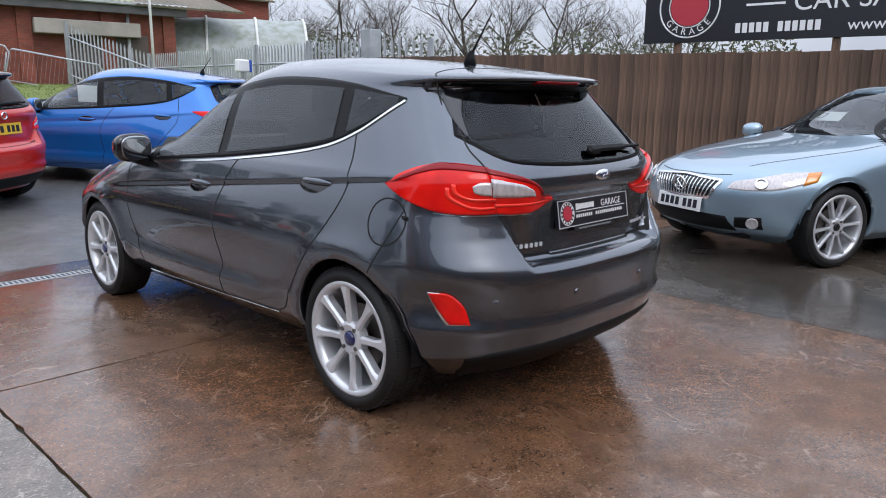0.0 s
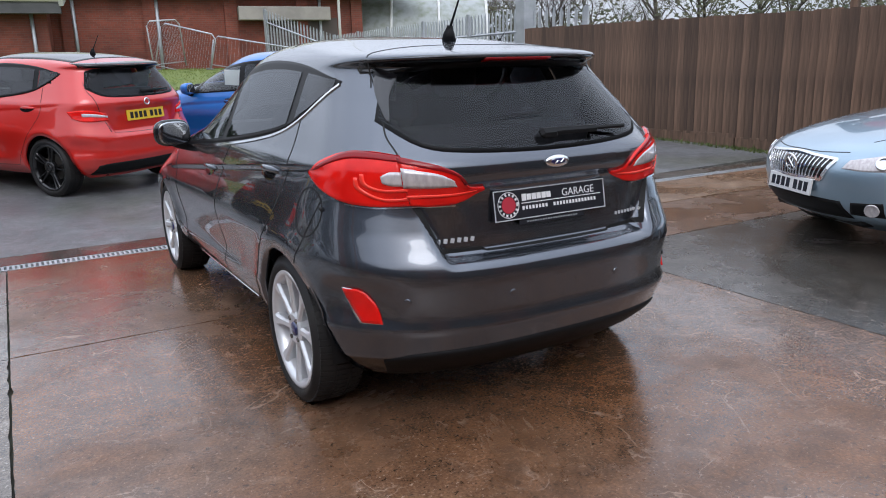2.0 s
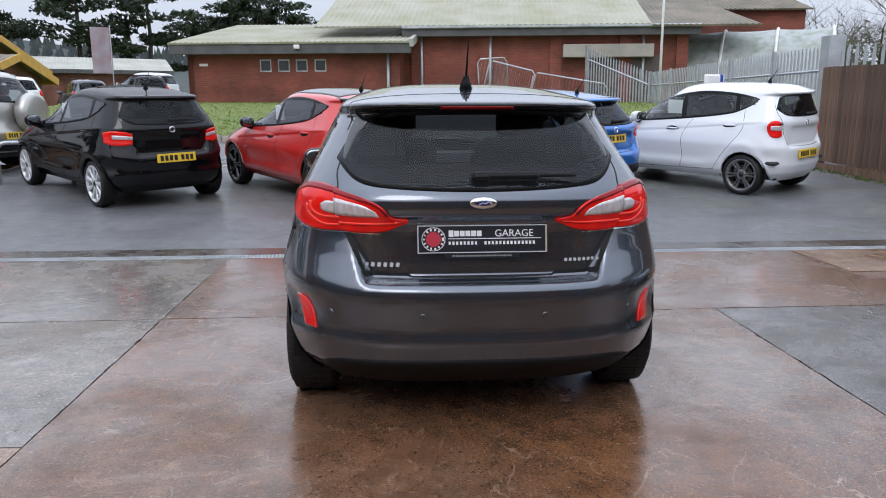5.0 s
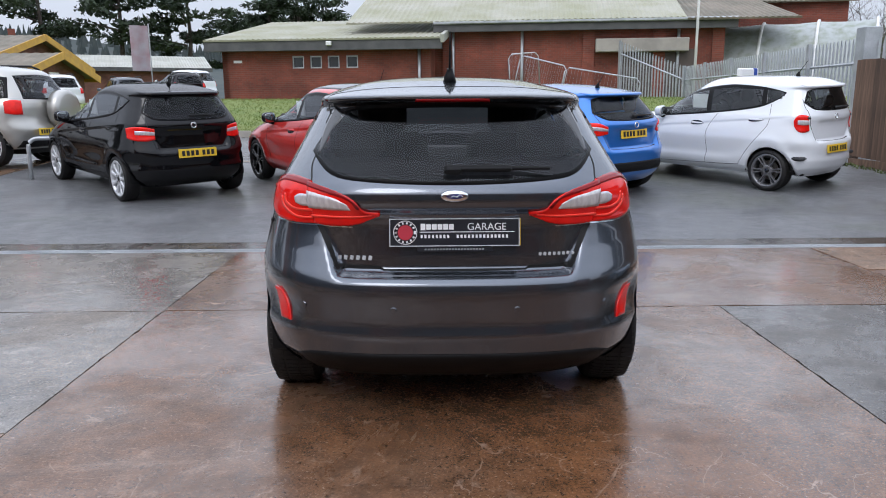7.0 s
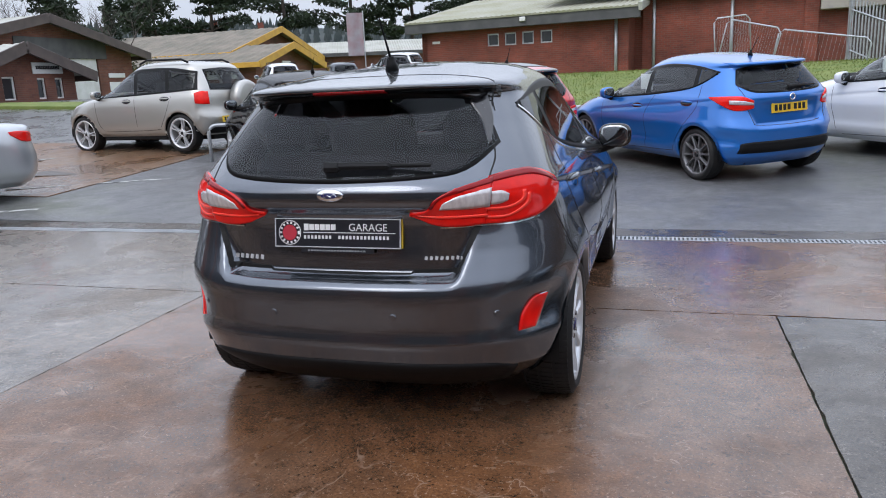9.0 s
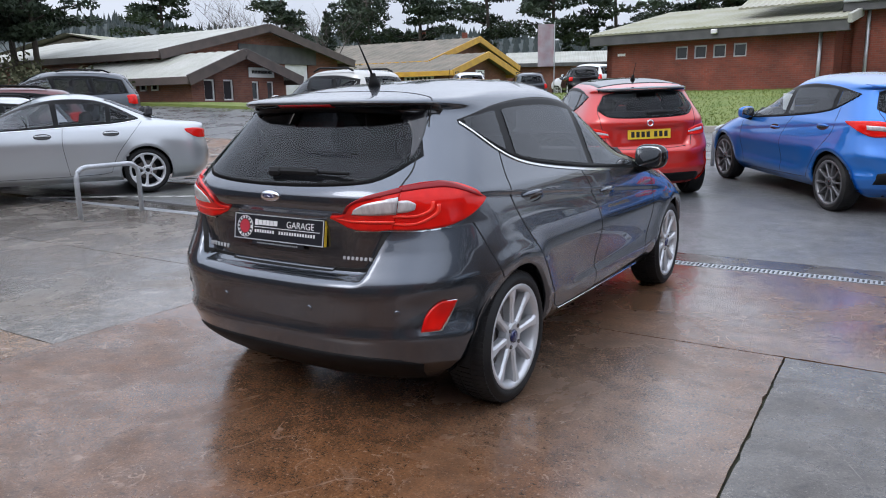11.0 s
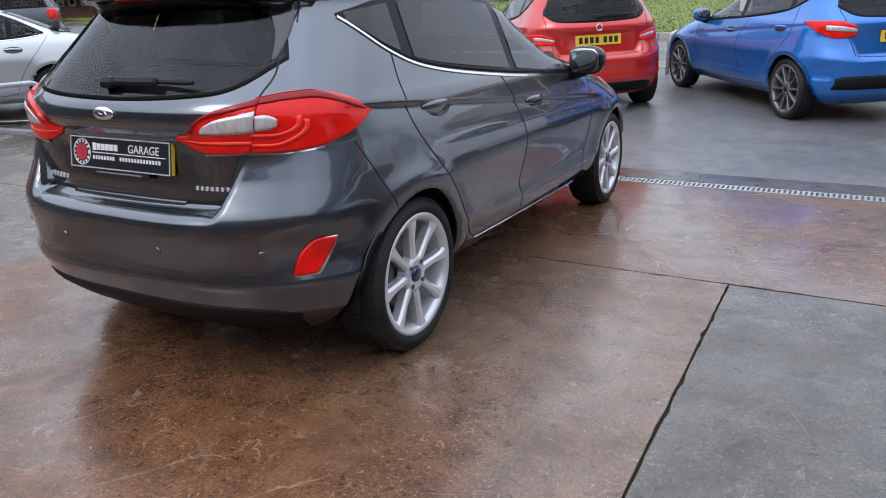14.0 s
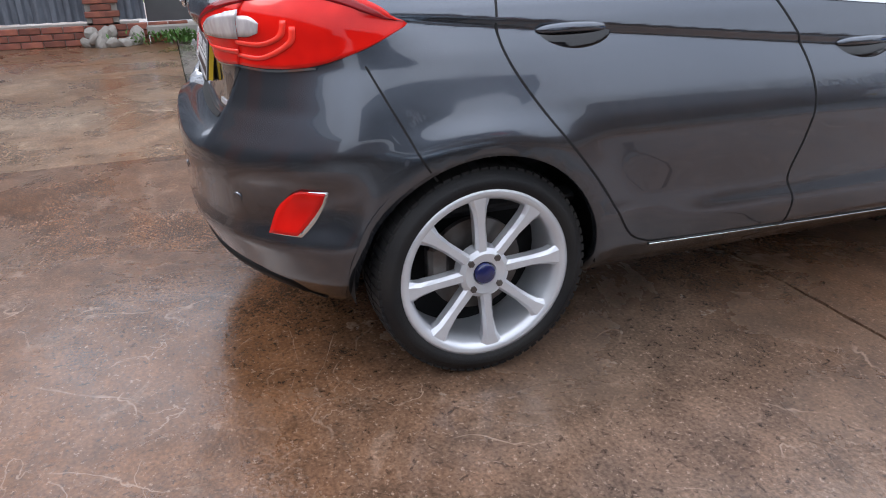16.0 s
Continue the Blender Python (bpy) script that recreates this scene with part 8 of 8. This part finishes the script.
def make_bare(seed, height):
    t = thing("bare_tree", pose(0, 0, -50), "leafless winter tree with fine grey-brown twigs", "tree", "bare winter trees")
    (v, f), (v2, f2) = bare_tree(seed, height)
    mesh_part("trunk", v, f, BARK, t, smooth=True)
    mesh_part("crown", v2, f2, TWIG, t, "fine bare twigs")
    return t


def place_bare():
    rnd = random.Random(11)
    kinds = [make_bare(i, 6.5 + 0.8 * (i % 3)) for i in range(5)]
    first = [True] * 5
    spots = []
    for i in range(34):
        a = radians(30 + 36 * (i + rnd.uniform(-0.4, 0.4)) / 34)
        D = 36 + rnd.uniform(0, 14) + (10 if i % 3 == 0 else 0)
        spots.append((-2.6 + D * math.sin(a), -2.3 + D * math.cos(a)))
    spots += [(-9.5, 62), (-12, 66), (-5, 70), (-42, 52), (-31, 60), (-29, 34), (-31, 28), (-33, 17)]
    for i, (x, y) in enumerate(spots):
        k = i % 5
        s = rnd.uniform(0.75, 1.15)
        m = pose(x, y, ground_z(x, y) - 0.1, 0, 0, rnd.uniform(0, 360)) @ Matrix.Diagonal((s, s, s, 1))
        if first[k]:
            kinds[k].matrix_world = m
            first[k] = False
        else:
            c = copy_thing(kinds[k], m)
            c.matrix_world = m


place_bare()


def clump_tree(seed, height, kind):
    """A pine: bare lower trunk, limbs, needles in flat uneven pads. Or a cone-shaped fir."""
    rnd = random.Random(seed)
    vs, fs, limbs = [], [], []

    def needles(c, rx, rz, n):
        for i in range(n):
            a, u, w = rnd.uniform(0, 6.28), rnd.random() ** 0.5, rnd.uniform(-1, 1)
            p = c + Vector((rx * u * math.cos(a), rx * u * math.sin(a), rz * w * (1 - u * u * 0.6)))
            s = height * rnd.uniform(0.012, 0.026)
            d = Vector((rnd.gauss(0, 1), rnd.gauss(0, 1), rnd.gauss(0.3, 0.6))).normalized()
            e = d.cross(Vector((rnd.gauss(0, 1), rnd.gauss(0, 1), 1))).normalized()
            o = len(vs)
            vs.extend([p - e * s * 0.45, p + d * s * 1.5, p + e * s * 0.45, p - d * s * 0.5])
            fs.append((o, o + 1, o + 2, o + 3))
    top = Vector((rnd.gauss(0, 0.02) * height, rnd.gauss(0, 0.02) * height, height * 0.95))
    limbs.append(tube_along([Vector((0, 0, 0)), top * 0.5 + Vector((rnd.gauss(0, 0.01) * height, 0, 0)), top], height * 0.022, height * 0.006, 7))
    if kind == "pine":
        for i in range(26):
            h = rnd.uniform(0.38, 0.97)
            a = rnd.uniform(0, 6.28)
            L = height * rnd.uniform(0.10, 0.30) * (1.15 - 0.75 * max(0, h - 0.5))
            p = top * h
            q = p + Vector((L * math.cos(a), L * math.sin(a), L * rnd.uniform(0.0, 0.35)))
            limbs.append(tube_along([p, (p + q) / 2 + Vector((0, 0, L * 0.05)), q], height * 0.008, height * 0.003, 4, False))
            needles(q, height * rnd.uniform(0.07, 0.12), height * 0.036, 120)
            needles((p + q) / 2, height * 0.06, height * 0.026, 55)
    else:
        for i in range(34):
            h = 0.08 + 0.9 * i / 34
            for k in range(6):
                a = rnd.uniform(0, 6.28)
                L = height * 0.24 * (1.02 - h) * rnd.uniform(0.7, 1.15)
                p = top * h
                q = p + Vector((L * math.cos(a), L * math.sin(a), -L * 0.25))
                needles(p.lerp(q, 0.75), max(0.1, L * 0.4), height * 0.015, 16)
    return (vs, fs), join_geo(limbs)


def plant(kind, seed, height, spots, label, name):
    (v, f), (v2, f2) = clump_tree(seed, height, kind)
    t = thing(name, pose(*spots[0][:2], ground_z(*spots[0][:2])), label, "tree", "evergreen trees")
    mesh_part("trunk", v2, f2, BARK, t, smooth=True)
    mesh_part("crown", v, f, NEEDLE, t, "dark needles in uneven clumps")
    rnd = random.Random(seed)
    for i, (x, y, s) in enumerate(spots):
        m = pose(x, y, ground_z(x, y) - 0.1, 0, 0, rnd.uniform(0, 360)) @ Matrix.Diagonal((s, s, s, 1))
        if i == 0:
            t.matrix_world = m
        else:
            copy_thing(t, m).matrix_world = m


plant("pine", 21, 13.0, [(-44.7, 67.8, 1.05), (-31.0, 72.6, 1.15), (-19.0, 86.0, 1.1), (-13.5, 93.0, 1.0), (-60, 62, 1.0), (-66, 50, 1.1)], "tall dark Scots pine with a bare lower trunk", "pine_tree")
plant("pine", 22, 12.0, [(-37.8, 70.0, 1.2), (-25.3, 75.0, 1.2), (-16.5, 90.0, 1.15), (-23, 82, 0.9), (-51, 66, 1.0), (-57, 72, 1.2)], "tall dark Scots pine with a bare lower trunk", "pine_tree")
plant("pine", 23, 7.5, [(-30.6, 16.0, 1.0), (-37.0, 15.5, 1.1), (-30.5, 13.0, 1.1), (-35.0, 11.0, 1.3), (-36, 18, 1.2), (-33.0, 15.0, 1.15)], "dark spreading pine beside the workshops", "pine_tree")
plant("fir", 31, 9.0, [(-38.0, 44.0, 0.85), (-29.0, 80.0, 1.0), (-34.0, 84.0, 1.0)], "dense dark green cone-shaped fir", "fir_tree")


def bushes(name, label, spots, seed, material, count=900, size=0.06):
    rnd = random.Random(seed)
    for x, y, r, h in spots:
        vs, fs = [], []
        for i in range(count):
            a, u, w = rnd.uniform(0, 6.28), rnd.random() ** 0.4, rnd.random()
            k = 1 + 0.3 * noise.noise(Vector((3 * math.cos(a), 3 * math.sin(a), 3 * w + x)))
            p = Vector((r * u * k * math.cos(a), r * u * k * math.sin(a), h * w * k * math.sqrt(max(0.05, 1 - 0.7 * u * u))))
            d = Vector((rnd.gauss(0, 1), rnd.gauss(0, 1), rnd.gauss(0, 1))).normalized()
            e = d.orthogonal().normalized()
            o = len(vs)
            s = size * rnd.uniform(0.6, 1.5)
            vs += [p - e * s * 0.5, p + d * s, p + e * s * 0.5, p - d * s]
            fs.append((o, o + 1, o + 2, o + 3))
        ob = mesh_part(name, vs, fs, material)
        ob.location = (x, y, ground_z(x, y))
        tagged(ob, label, "bush", "hedge bushes")


bushes("hedge_bush", "ragged dark evergreen bush behind the fence", [(16, 30, 1.6, 3.0), (19, 26.5, 2.0, 3.2), (22, 24, 2.0, 3.0), (24.5, 20.5, 2.2, 3.4), (27, 17.5, 2.2, 3.2), (29, 14, 2.2, 3.3), (30, 11, 2.2, 3.2), (21, 30, 2.2, 3.6)], 41, HEDGE, 1400, 0.11)
bushes("shrub", "dark evergreen shrub beside the workshops", [(-28.2, 33.4, 1.6, 2.4), (-24.5, 14.6, 1.3, 1.5), (-27, 13.2, 1.6, 1.8), (-30, 14.5, 1.6, 2.2), (-33.5, 31, 2.2, 2.6)], 42, HEDGE, 1200, 0.09)


def far_ridge():
    """Wooded hills that close the view."""
    rnd = random.Random(51)
    vs, fs = [], []
    n = 160
    for i in range(n + 1):
        a = radians(88 - 120 * i / n)
        D = 520
        h = 44 + 7 * math.sin(i * 0.045) + 3 * math.sin(i * 0.17 + 1)
        h *= 1.0 if math.degrees(a) > 10 else max(0.25, 1 - (10 - math.degrees(a)) / 30)
        for d, z in ((D - 260, 0), (D - 90, h * 0.55), (D, h)):
            vs.append((-d * math.sin(a), d * math.cos(a), z))
    for i in range(n):
        for k in range(2):
            fs.append((i * 3 + k, i * 3 + k + 1, i * 3 + k + 4, i * 3 + k + 3))
    tagged(mesh_part("far_hill", vs, fs, FAR_WOOD, smooth=True), "far wooded hill along the horizon", "hill", kind="structure")
    tv, tf = [], []
    for i in range(2600):
        k = rnd.uniform(0, n)
        j = int(k)
        row = rnd.random()
        p, q = Vector(vs[min(j, n) * 3 + 2]), Vector(vs[min(j, n) * 3 + 1])
        p2 = Vector(vs[min(j + 1, n) * 3 + 2])
        c = p.lerp(p2, k - j).lerp(q, row * 0.9)
        h, r = rnd.uniform(4, 8), rnd.uniform(1.2, 2.4)
        o = len(tv)
        tv.append(c + Vector((0, 0, h)))
        for s in range(5):
            w = 6.283 * s / 5
            tv.append(c + Vector((r * math.cos(w), r * math.sin(w), -1)))
        for s in range(5):
            tf.append((o, o + 1 + s, o + 1 + (s + 1) % 5))
    tagged(mesh_part("far_woods", tv, tf, FAR_WOOD), "far dark conifer woods on the hill", "woods", kind="stuff")


far_ridge()


def grass_blades():
    """Tufts on the bank and along the kerbs."""
    rnd = random.Random(61)
    vs, fs = [], []
    for i in range(26000):
        x, y = rnd.uniform(-10.7, 9), 14.36 + 11.5 * rnd.random() ** 1.4
        z = ground_z(x, y) + 0.1
        h, a = rnd.uniform(0.02, 0.055), rnd.uniform(0, 6.28)
        o = len(vs)
        w = 0.014
        vs += [(x - w * math.cos(a), y - w * math.sin(a), z), (x + w * math.cos(a), y + w * math.sin(a), z), (x + rnd.gauss(0, 0.025), y + rnd.gauss(0, 0.025), z + h)]
        fs.append((o, o + 1, o + 2))
    tagged(mesh_part("grass_tufts", vs, fs, GRASS), "short green grass blades on the bank", "grass", kind="stuff")


grass_blades()
ground_strip = ground_patch("verge_strip", -24.5, -11.2, 15.9, 17.0, 0.06, GRASS, 0.8, label="narrow green verge before the workshop", category="grass")
